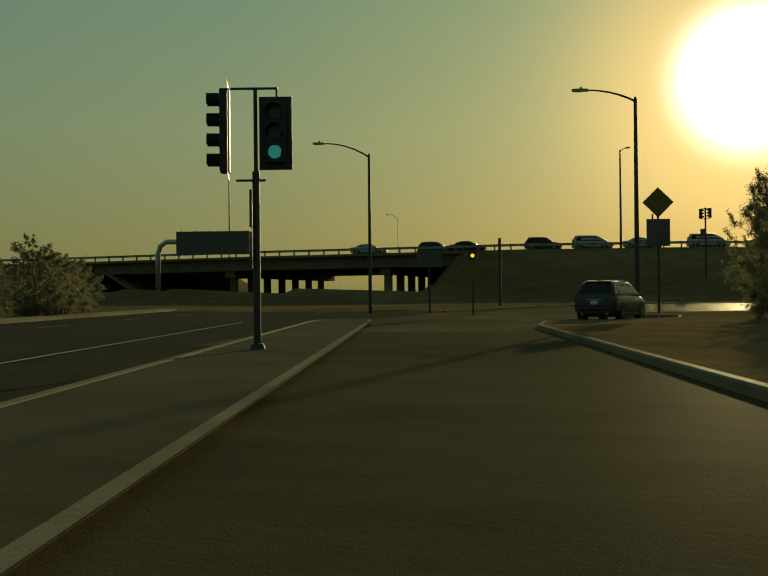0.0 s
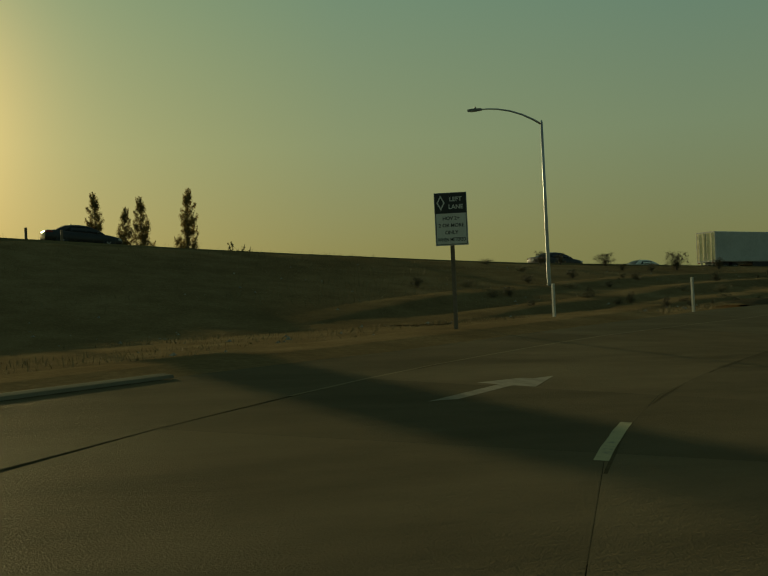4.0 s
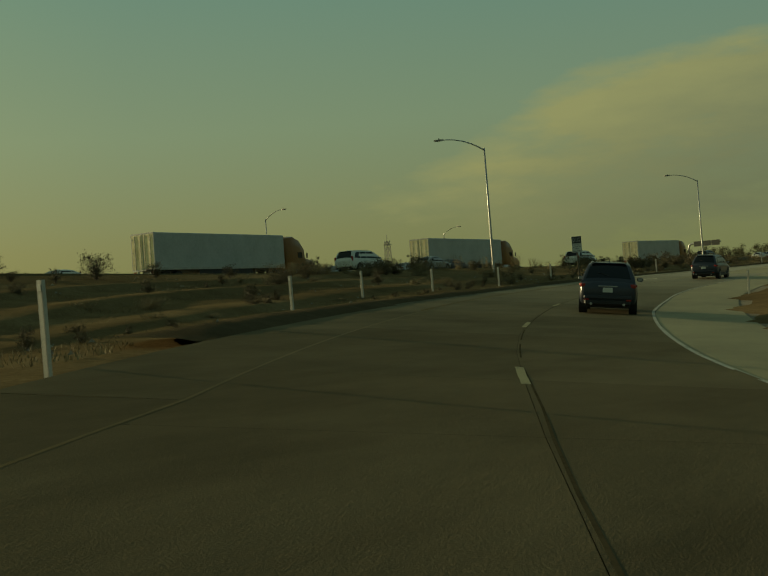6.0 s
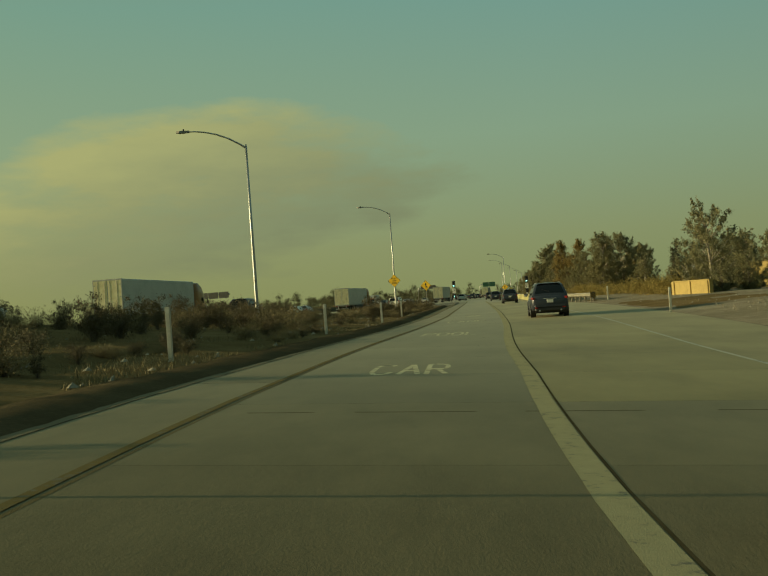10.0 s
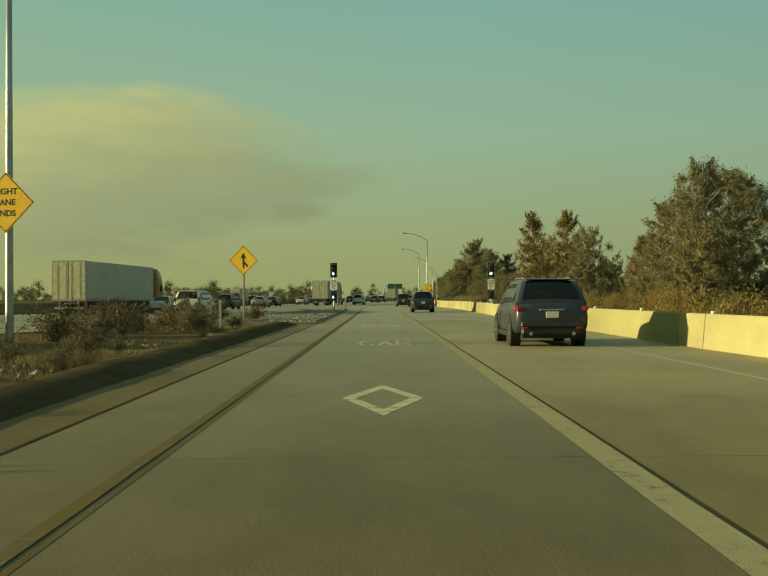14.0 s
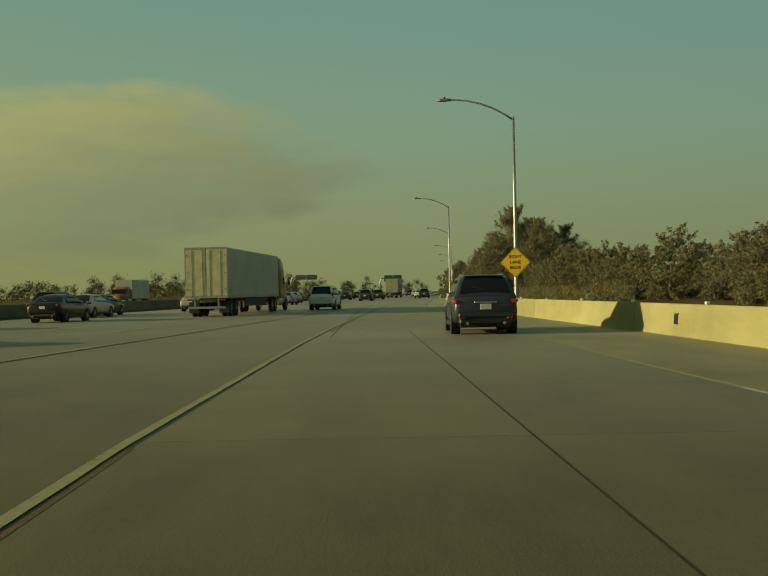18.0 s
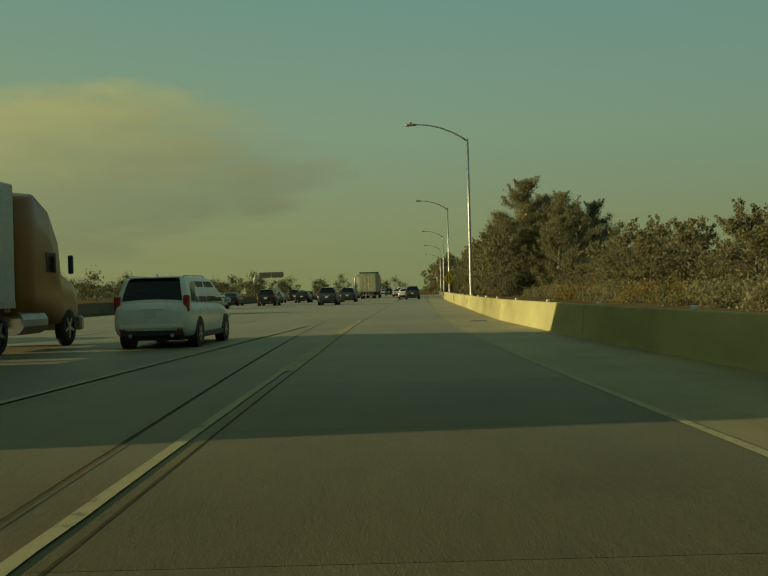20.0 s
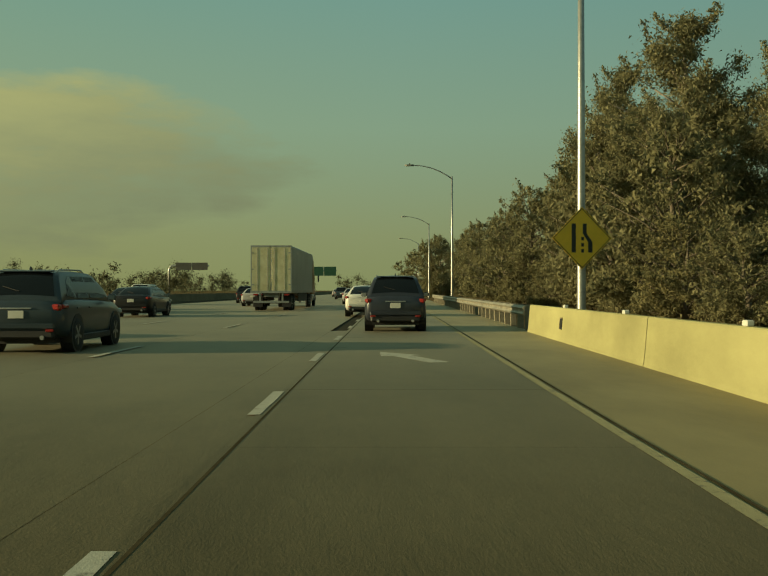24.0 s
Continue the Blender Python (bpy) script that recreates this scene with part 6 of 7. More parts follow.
# ---- dry shrubs and grass on the verge ----
def make_shrub(seed, wide, tall, mat, label):
    r = np.random.default_rng(seed)
    holder = thing("shrub", label, "shrub", "dry shrubs on the verge")
    stems = bmesh.new()
    tips = []
    for k in range(30):
        a, out = r.uniform(0, 6.28), r.uniform(0.2, 1.0) * wide
        tip = (math.cos(a) * out, math.sin(a) * out, tall * r.uniform(0.2, 1.0))
        tips.append(tip)
        tube([(0, 0, -0.1), (tip[0] * 0.4, tip[1] * 0.4, tip[2] * 0.6), tip], [0.009, 0.006, 0.003], 3, stems)
    part("stem", stems, bark, holder)
    verts, faces = leaf_cloud(r, tips + [(0, 0, tall * 0.35)] * 8, [0.3 * wide] * len(tips) + [0.5 * wide] * 8, 3200, 0.055)
    mesh_ob("foliage", verts, faces, mat, holder)
    return holder


def make_reed(seed, tall, label):
    """A tuft of upright dry stalks with loose plumes."""
    r = np.random.default_rng(seed)
    holder = thing("weed_tuft", label, "weed", "tall weeds on the verge")
    stalks = bmesh.new()
    tips = []
    for k in range(26):
        a, out, h = r.uniform(0, 6.28), r.uniform(0.05, 0.5), tall * r.uniform(0.45, 1.0)
        foot = (math.cos(a) * out * 0.5, math.sin(a) * out * 0.5, -0.1)
        tip = (math.cos(a) * out * 1.5, math.sin(a) * out * 1.5, h)
        tube([foot, ((foot[0] + tip[0]) * 0.42, (foot[1] + tip[1]) * 0.42, h * 0.55), tip], [0.007, 0.006, 0.003], 3, stalks)
        tips += [tip, (tip[0] * 0.9, tip[1] * 0.9, h * 0.85)]
    part("stem", stalks, straw, holder)
    verts, faces = leaf_cloud(r, tips + [(0, 0, 0.12)] * 8, [0.07] * len(tips) + [0.3] * 8, 900, 0.07)
    mesh_ob("plume", verts, faces, straw, holder)
    return holder


shrubs = [make_shrub(1, 0.7, 0.8, scrub, "grey-green dry shrub on the dirt verge"), make_shrub(2, 0.9, 0.6, straw, "straw-coloured dead shrub on the dirt verge"), make_shrub(3, 0.5, 1.1, scrub, "thin tall weed on the dirt verge"), make_reed(4, 1.3, "tall straw-coloured weeds standing on the verge")]
sr = np.random.default_rng(8)
placed = []
for n in range(540):
    s = sr.uniform(102, 318)
    p = ramp_at(s, left_edge(s))
    gap = max(4.0, p.x - fwy_x(p.y) - 4)
    near = n % 5 == 0
    d = left_edge(s) - (2.2 if near else 3.4) - (sr.uniform(0.0, 2.0) if near else sr.uniform(0.0, 1.0) ** 0.9 * min(gap, 22))
    q = ramp_at(s, d)
    if noise.noise(Vector((q.x * 0.16, q.y * 0.09, 7))) < -0.12 and not near:
        continue
    if q.x > fwy_x(q.y) + 3.9 and min((abs(q.x - a) + abs(q.y - b) for a, b in ((-5.5, -34.1), (-2.5, 30.7), (-6.4, -89.4), (2.2, -92.5), (-0.2, 57.8))), default=9) > 1.2:
        low = 1.0 if q.x < fwy_x(q.y) + 9 or s > 190 else 0.45 if s < 140 else 0.8
        placed.append((q.x, q.y, (sr.uniform(0.35, 0.7) if near else sr.uniform(0.55, 1.45)) * low))
# weeds against the sky along the freeway's shoulder
for y in np.arange(-112, -8, 1.7):
    x = fwy_x(y) + sr.uniform(3.9, 7.5)
    placed.append((x, y + sr.uniform(-1, 1), -sr.uniform(0.5, 1.0)))
for n, (x, y, k) in enumerate(placed):
    kind = n % 3 if k > 0 else 3
    k = abs(k)
    m = Matrix.Translation((x, y, ground_z(x, y) - 0.06)) @ Matrix.Rotation(sr.uniform(0, 6.28), 4, "Z")
    ob = copy_thing(shrubs[kind], m)
    ob.scale = (k, k, k * sr.uniform(0.8, 1.2))
for ob, (x, y) in zip(shrubs, ((-2.0, -60.0), (-3.4, -44.0), (-1.0, -76.0), (-8.5, -66.0))):
    ob.matrix_world = pose(x, y, ground_z(x, y) - 0.06)


def grass_field(name, label, pick, count, tall, mat, seed):
    r = np.random.default_rng(seed)
    pts = pick(r, count)
    z = ground_height(pts[:, 0], pts[:, 1]) - 0.06
    a = r.uniform(0, 6.28, len(pts))
    h, wd = r.uniform(0.4, 1.3, len(pts)) * tall, r.uniform(0.5, 1.2, len(pts)) * 0.011
    lean = r.normal(0, 0.6, (len(pts), 2)) * h[:, None]
    base = np.stack([pts[:, 0], pts[:, 1], z], 1)
    side = np.stack([np.cos(a) * wd, np.sin(a) * wd, 0 * a], 1)
    tip = base + np.stack([lean[:, 0], lean[:, 1], h + 0.03], 1)
    verts = np.stack([base - side, base + side, tip], 1).reshape(-1, 3)
    ob = mesh_ob(name, verts, np.arange(len(verts)).reshape(-1, 3), mat)
    return tagged(ob, label, "grass", kind="stuff")


def left_verge(r, count):
    s = r.uniform(72, 325, count)
    p = np.array([ramp_at(v, left_edge(v))[:] for v in s])
    room = np.clip(p[:, 0] - np.array([fwy_x(v) for v in p[:, 1]]) - 3, 3, 26)
    d = np.array([left_edge(v) for v in s]) - 1.4 - r.uniform(0, 1, count) ** 1.5 * room
    clump = np.array([noise.noise(Vector((v * 0.22, w * 0.35, 0))) for v, w in zip(s, d)])
    out = np.array([ramp_at(v, w)[:2] for v, w in zip(s, d)])
    return out[clump > -0.05]


grass_field("dry_grass", "thin dry grass tufts on the dirt verge", left_verge, 95000, 0.1, straw, 3)


def bank_side(r, count):
    y = r.uniform(-222, -150, count)
    off = r.uniform(3.5, 24, count)
    return np.stack([np.array([fwy_x(v) for v in y]) + off, y], 1)


grass_field("dry_grass", "dry grass on the embankment slope", bank_side, 9000, 0.25, straw, 4)


def right_bank(r, count):
    s = r.uniform(120, 280, count)
    d = np.array([right_edge(v) for v in s]) + 2 + r.uniform(0, 1, count) * 13
    return np.array([ramp_at(v, w)[:2] for v, w in zip(s, d)])


grass_field("dry_grass", "sparse weeds on the gravel slope", right_bank, 1500, 0.2, straw, 5)

# pale litter and pebbles on the verges
def litter(name, label, pick, count, seed, mat):
    r = np.random.default_rng(seed)
    pts = pick(r, count)
    z = ground_height(pts[:, 0], pts[:, 1]) - 0.02
    verts, faces = [], []
    for (x, y), h in zip(pts, z):
        k = r.uniform(0.03, 0.11)
        base = len(verts)
        verts += [(x + k * r.uniform(0.6, 1.2) * a, y + k * r.uniform(0.6, 1.2) * b, h + k * c) for a, b, c in ((1, 0, 0), (0, 1, 0), (-1, 0, 0), (0, -1, 0), (0.2, 0.1, r.uniform(0.5, 1.1)))]
        faces += [(base, base + 1, base + 4), (base + 1, base + 2, base + 4), (base + 2, base + 3, base + 4), (base + 3, base, base + 4)]
    return tagged(mesh_ob(name, verts, faces, mat), label, "litter", kind="stuff")


litter("litter", "pale scraps and pebbles on the dirt verge", left_verge, 1500, 31, rock_mat)
litter("litter", "scattered stones on the gravel slope", right_bank, 900, 32, rock_mat)

# ---- set stones in the gore ----
stones_bed = thing("stone_paving", "rough grey stones set in the gore beside the ramp", "paving", kind="structure")
sheet("bed", [[ramp_at(s, left_edge(s) - 0.02, 0.05), ramp_at(s, max(left_edge(s) - 5.6, left_edge(s) - 0.3 - (ramp_at(s, left_edge(s)).x - fwy_x(ramp_at(s, 0).y) - 3.5)), 0.05)] for s in np.arange(306, 367.1, 3.0)], kerb_grey, stones_bed, "mortar bed", thick=0.4)
stone_meshes = []
kr = np.random.default_rng(9)
for k in range(6):
    bm = bmesh.new()
    bmesh.ops.create_icosphere(bm, subdivisions=1 if k else 2, radius=1)
    for v in bm.verts:
        v.co = Vector((v.co.x * kr.uniform(0.85, 1.12), v.co.y * kr.uniform(0.85, 1.12), v.co.z * kr.uniform(0.5, 0.62)))
    for f in bm.faces:
        f.smooth = True
    me = bpy.data.meshes.new("stone")
    bm.to_mesh(me)
    bm.free()
    me.materials.append(rock_mat)
    stone_meshes.append(me)
near_n, rest_v, rest_f = 0, [], []
for s in np.arange(309, 366.4, 0.26):
    depth = min(5.5, 0.2 + (ramp_at(s, left_edge(s)).x - fwy_x(ramp_at(s, 0).y) - 3.5))
    for d in np.arange(0.22, max(depth, 0.25), 0.25):
        p = ramp_at(s + kr.uniform(-0.07, 0.07), left_edge(s) - d + kr.uniform(-0.07, 0.07), 0.055)
        k = kr.uniform(0.08, 0.135)
        m = Matrix.Translation(p) @ Matrix.Rotation(kr.uniform(0, 6.28), 4, "Z") @ Matrix.Diagonal((k, k * kr.uniform(0.8, 1.2), k, 1))
        if near_n < 300 and 348 < s < 366.5 and d < 2.2:
            stone = new("stone", stone_meshes[near_n % 6])
            stone.parent, stone.matrix_world = stones_bed, m
            near_n += 1
        else:
            src = stone_meshes[kr.integers(6)]
            base = len(rest_v)
            rest_v += [m @ v.co for v in src.vertices]
            rest_f += [tuple(base + i for i in f.vertices) for f in src.polygons]
rest = mesh_ob("stone_field", rest_v, rest_f, rock_mat, stones_bed, smooth=True)
tagged(rest, "many rough stones further back", kind="stuff")

# ---- vehicles ----
def car_paint(name, rgb):
    def build(n, place, rnd):
        film = n.math("MULTIPLY_ADD", n.noise(place, 1.5, 4), 0.6, n.math("MULTIPLY", n.noise(place, 14, 3), 0.4))
        return n.ramp(film, [(0.35, tuple(c * 0.85 for c in rgb)), (0.6, rgb), (0.8, tuple(c * 0.9 + 0.02 for c in rgb))])

    return material(name, build, 0.34, 0.0, Coat_Weight=0.25, Coat_Roughness=0.15, Specular_IOR_Level=0.3)


PAINT = {"grey": car_paint("slate_car_paint", (0.034, 0.04, 0.054)), "white": car_paint("white_car_paint", (0.68, 0.67, 0.60)), "black": car_paint("black_car_paint", (0.018, 0.018, 0.02)),
         "silver": car_paint("silver_car_paint", (0.36, 0.36, 0.35)), "blue": car_paint("blue_grey_car_paint", (0.035, 0.05, 0.062)), "red": car_paint("dark_red_car_paint", (0.12, 0.02, 0.018)), "tan": car_paint("orange_brown_cab_paint", (0.26, 0.11, 0.025))}
dark_glass = plain("tinted_car_glass", (0.008, 0.01, 0.012), 0.16, wear=0.1, Specular_IOR_Level=0.28)
tyre_mat = plain("tyre_rubber", (0.02, 0.02, 0.02), 0.85, wear=0.3)
rim_mat = plain("alloy_rim", (0.32, 0.32, 0.31), 0.35, 0.8)
plastic = plain("black_trim_plastic", (0.02, 0.02, 0.02), 0.6)
lamp_clear = plain("clear_lamp_lens", (0.55, 0.55, 0.5), 0.15)


def loft(rows, bm=None):
    """Rings of equal length joined into a closed skin."""
    bm = bm or bmesh.new()
    rings = [[bm.verts.new(p) for p in row] for row in rows]
    k = len(rings[0])
    for a, b in zip(rings, rings[1:]):
        for i in range(k):
            bm.faces.new((a[i], a[(i + 1) % k], b[(i + 1) % k], b[i]))
    bm.faces.new(rings[0][::-1])
    bm.faces.new(rings[-1])
    return bm


def body_ring(y, low, high, half, crown=0.04):
    right = [(half * 0.8, low), (half * 0.93, low + 0.03), (half * 0.985, low + (high - low) * 0.2), (half, low + (high - low) * 0.48), (half * 0.985, low + (high - low) * 0.74), (half * 0.955, high - 0.05), (half * 0.9, high), (half * 0.5, high + crown * 0.8)]
    return [(x, y, z) for x, z in right] + [(0, y, high + crown)] + [(-x, y, z) for x, z in right[::-1]]


SHAPES = {
    # length, half width, body rows (y, low, high, half), cabin, wheel radius, axle places
    "suv": (4.62, 0.93, [(-2.31, 0.56, 0.84, 0.72), (-2.28, 0.47, 0.97, 0.83), (-2.18, 0.38, 1.05, 0.89), (-1.9, 0.31, 1.09, 0.92), (-1.0, 0.28, 1.09, 0.93), (0.6, 0.28, 1.05, 0.93), (1.2, 0.28, 1.03, 0.92), (1.7, 0.3, 0.97, 0.905), (2.1, 0.34, 0.88, 0.86), (2.25, 0.41, 0.78, 0.78), (2.31, 0.48, 0.66, 0.66)],
            dict(rear_base=-2.2, rear_top=-1.74, front_top=0.3, front_base=1.25, base=1.06, top=1.64, half=0.86, top_half=0.64), 0.36, (-1.36, 1.4)),
    "sedan": (4.75, 0.91, [(-2.38, 0.52, 0.84, 0.68), (-2.35, 0.44, 0.97, 0.79), (-2.22, 0.35, 1.03, 0.86), (-1.9, 0.27, 1.03, 0.9), (-1.0, 0.24, 0.99, 0.91), (0.6, 0.24, 0.95, 0.91), (1.2, 0.24, 0.92, 0.9), (1.75, 0.26, 0.85, 0.88), (2.15, 0.3, 0.76, 0.83), (2.32, 0.37, 0.66, 0.74), (2.38, 0.43, 0.58, 0.62)],
              dict(rear_base=-1.88, rear_top=-0.95, front_top=0.2, front_base=1.2, base=0.96, top=1.42, half=0.83, top_half=0.57), 0.33, (-1.4, 1.45)),
    "van": (5.0, 0.98, [(-2.5, 0.55, 0.9, 0.8), (-2.47, 0.44, 1.04, 0.9), (-2.36, 0.34, 1.12, 0.95), (-2.1, 0.28, 1.14, 0.97), (-1.0, 0.26, 1.12, 0.98), (0.8, 0.26, 1.08, 0.98), (1.4, 0.26, 1.04, 0.96), (2.0, 0.3, 0.92, 0.92), (2.35, 0.35, 0.8, 0.85), (2.47, 0.42, 0.7, 0.76), (2.52, 0.48, 0.62, 0.66)],
            dict(rear_base=-2.4, rear_top=-2.08, front_top=0.5, front_base=1.75, base=1.08, top=1.74, half=0.91, top_half=0.74), 0.35, (-1.5, 1.5)),
}


def make_wheel(parent, x, y, r, side, dual=False):
    width = 0.24
    m = Matrix.Translation((x, y, r)) @ Matrix.Rotation(math.pi / 2, 4, "Y")
    prof = [(r * 0.62, -width / 2), (r * 0.93, -width / 2), (r, -width * 0.32), (r, width * 0.32), (r * 0.93, width / 2), (r * 0.62, width / 2)]
    bm = bmesh.new()
    rings = [[bm.verts.new(m @ Vector((math.cos(a) * rad, math.sin(a) * rad, z))) for rad, z in prof] for a in (2 * math.pi * k / 20 for k in range(20))]
    for k in range(20):
        a, b = rings[k], rings[(k + 1) % 20]
        for i in range(5):
            bm.faces.new((a[i], a[i + 1], b[i + 1], b[i]))
    wheel = part("wheel", bm, tyre_mat, parent, "black rubber tyre", smooth=True)
    rim = bmesh.new()
    out = width * 0.36 * side
    tube([m @ Vector((0, 0, out - 0.03 * side)), m @ Vector((0, 0, out))], r * 0.63, 16, rim)
    part("rim", rim, plastic, wheel)
    spokes = bmesh.new()
    for k in range(5):
        box(spokes, (r * 0.58, r * 0.16, 0.03), m @ Matrix.Rotation(k * 2 * math.pi / 5, 4, "Z") @ Matrix.Translation((r * 0.3, 0, out + 0.02 * side)))
    tube([m @ Vector((0, 0, out)), m @ Vector((0, 0, out + 0.04 * side))], r * 0.14, 10, spokes)
    part("spoke_star", spokes, rim_mat, wheel, "alloy spokes")
    return wheel


def make_car(name, shape, paint, label, category, tail="mid"):
    """A car that stands on its wheels at the origin and faces +y."""
    length, half, rows, g, r, axles = SHAPES[shape]
    holder = thing(name, label, category, "cars on the road")
    part("body", loft([body_ring(*row) for row in rows]), PAINT[paint], holder, smooth=True)
    rb, rt, ft, fb, base, top, hb, th = (g[k] for k in ("rear_base", "rear_top", "front_top", "front_base", "base", "top", "half", "top_half"))
    rise = top - base
    roof_z = table([(rb, base - 0.02), (rb + 0.3 * (rt - rb), base + 0.38 * rise), (rb + 0.75 * (rt - rb), base + 0.84 * rise), (rt, top - 0.035), (rt + 0.22, top), ((rt + ft) / 2, top + 0.02), (ft - 0.1, top - 0.005), (ft + 0.12, top - 0.05), (ft + 0.6 * (fb - ft), base + 0.44 * rise), (fb, base - 0.02)])

    def wall(y, v):
        """Half width of the cabin at y, v of the way up from the belt to the roof."""
        return hb + (th - hb) * max(0.0, min(1.0, v)) ** 1.25

    def over(y, w, lift=0.0):
        """A point on the cabin's top skin: w from -1 at one roof edge to 1 at the other."""
        z = roof_z(y)
        return Vector((w * wall(y, (z - base) / rise), y, z + 0.055 * (1 - w * w) + lift))

    stations = [rb, rb + 0.15 * (rt - rb), rb + 0.3 * (rt - rb), rb + 0.55 * (rt - rb), rb + 0.75 * (rt - rb), rt, rt + 0.12, rt + 0.3, (rt + ft) / 2, ft - 0.1, ft + 0.12, ft + 0.35 * (fb - ft), ft + 0.6 * (fb - ft), fb]
    rings = []
    for y in stations:
        v_top = (roof_z(y) - base) / rise
        side = [(wall(y, v_top * k), base - 0.06 if k == 0 else base + (roof_z(y) - base) * k) for k in (0, 0.3, 0.6, 0.85, 1.0)]
        crown = [over(y, w) for w in (0.86, 0.5, 0.0, -0.5, -0.86)]
        rings.append([(x, y, z) for x, z in side] + [tuple(c) for c in crown] + [(-x, y, z) for x, z in side[::-1]])
    part("cabin", loft(rings), PAINT[paint], holder, "pillars and roof", smooth=True)

    def pane(name, points, label):
        bm = bmesh.new()
        bm.faces.new([bm.verts.new(q) for q in points])
        bmesh.ops.solidify(bm, geom=bm.faces, thickness=0.004)
        return part(name, bm, dark_glass, holder, label)

    def screen(name, y0, y1, label, w=0.84):
        bm = bmesh.new()
        net = [[bm.verts.new(over(y0 + (y1 - y0) * j / 5, w * (k / 3 - 1), 0.012)) for k in range(7)] for j in range(6)]
        for j in range(5):
            for k in range(6):
                bm.faces.new((net[j][k], net[j][k + 1], net[j + 1][k + 1], net[j + 1][k]))
        return part(name, bm, dark_glass, holder, label, smooth=True)

    screen("rear_window", rb + 0.1 * (rt - rb), rt - 0.05 * (rt - rb), "dark tinted rear window")
    screen("windshield", ft + 0.16 * (fb - ft), fb - 0.06 * (fb - ft), "dark windshield")
    low, high = base + 0.045, top - 0.085
    doors = (rb * 0.5 + rt * 0.5 + 0.3, (rt + ft) / 2 - 0.42, (rt + ft) / 2 + 0.42)
    for sx in (1, -1):
        def at(y, z):
            return (sx * (wall(y, (z - base) / rise) + 0.006), y, z)

        pane("side_window", [at(doors[0] - 0.1, low + 0.05), at(doors[1] - 0.06, low), at(doors[1] - 0.06, high), at(doors[0] + 0.34, high), at(doors[0] + 0.12, high - 0.12)], "tinted side window")
        pane("side_window", [at(doors[1] + 0.02, low), at(doors[2] - 0.04, low), at(doors[2] - 0.04, high), at(doors[1] + 0.02, high)], "tinted side window")
        pane("side_window", [at(doors[2] + 0.04, low), at(fb - 0.3, low), at(ft + 0.02, high), at(doors[2] + 0.04, high)], "tinted side window")
        mirror = part("mirror", boxes(((0.2, 0.11, 0.14), (sx * (half + 0.09), fb - 0.42, base + 0.05)), bevel=0.035), PAINT[paint], holder)
        part("mirror_glass", boxes(((0.15, 0.006, 0.1), (sx * (half + 0.09), fb - 0.477, base + 0.05))), steel, mirror)
        z = rows[2][2] - 0.12
        if tail == "mid":
            part("tail_lamp", boxes(((0.36, 0.14, 0.13), Matrix.Translation((sx * (half - 0.23), -length / 2 + 0.1, z)) @ pose(0, 0, 0, 0, 0, -sx * 14)), ((0.1, 0.3, 0.1), (sx * (half - 0.06), -length / 2 + 0.28, z + 0.015)), bevel=0.03), red_tail, holder, "red wrap-round tail lamp")
        else:
            part("tail_lamp", boxes(((0.15, 0.16, 0.42), (sx * (half - 0.12), -length / 2 + 0.14, z + 0.1)), bevel=0.03), red_tail, holder, "tall red tail lamp")
        part("reflector", boxes(((0.16, 0.03, 0.05), (sx * (half - 0.26), -length / 2 - 0.005, 0.47)), bevel=0.01), red_tail, holder)
        part("headlamp", boxes(((0.36, 0.2, 0.13), Matrix.Translation((sx * (half - 0.24), length / 2 - 0.2, rows[-3][2] - 0.1)) @ pose(0, 0, 0, 0, 0, -sx * 18)), bevel=0.03), lamp_clear, holder, "clear headlamp")
        part("sill", boxes(((0.06, axles[1] - axles[0] - 2 * r - 0.1, 0.14), (sx * (half - 0.03), sum(axles) / 2, 0.29)), bevel=0.02), plastic, holder)
        part("exhaust_tip", tube([(sx * 0.52, -length / 2 + 0.14, 0.33), (sx * 0.52, -length / 2 - 0.02, 0.33)], 0.045, 8), steel, holder)
        for y in axles:
            part("wheel_arch", tube([(sx * (half - 0.25), y, r + 0.02), (sx * (half + 0.004), y, r + 0.02)], r * 1.14, 18), plastic, holder)
            make_wheel(holder, sx * (half - 0.11), y, r, sx)
        for y in (doors[1] + 0.06, doors[2] + 0.02):
            part("door_handle", boxes(((0.03, 0.18, 0.03), (sx * half * 0.985, y - 0.2, base - 0.15)), bevel=0.008), PAINT[paint], holder)
    part("bumper", boxes(((half * 1.7, 0.2, 0.2), (0, -length / 2 + 0.09, 0.56)), bevel=0.06), PAINT[paint], holder, "painted rear bumper")
    part("lower_trim", boxes(((half * 1.6, 0.22, 0.2), (0, -length / 2 + 0.12, 0.39)), bevel=0.05), plastic, holder, "black lower bumper")
    part("underbody", boxes(((half * 1.5, length - 0.5, 0.16), (0, 0, 0.28))), plastic, holder)
    part("trunk_handle", boxes(((0.62, 0.03, 0.035), (0, -length / 2 - 0.004, rows[1][2] - 0.06)), bevel=0.01), steel if shape == "suv" else PAINT[paint], holder, "trim bar over the plate")
    part("number_plate", boxes(((0.31, 0.012, 0.155), (0, -length / 2 - 0.012, rows[1][2] - 0.18)), bevel=0.004), sign_white, holder, "plain pale plate")
    part("rear_wiper", tube([over(rb + 0.16 * (rt - rb), 0.0, 0.03), over(rb + 0.3 * (rt - rb), -0.45, 0.03)], 0.011, 5), plastic, holder)
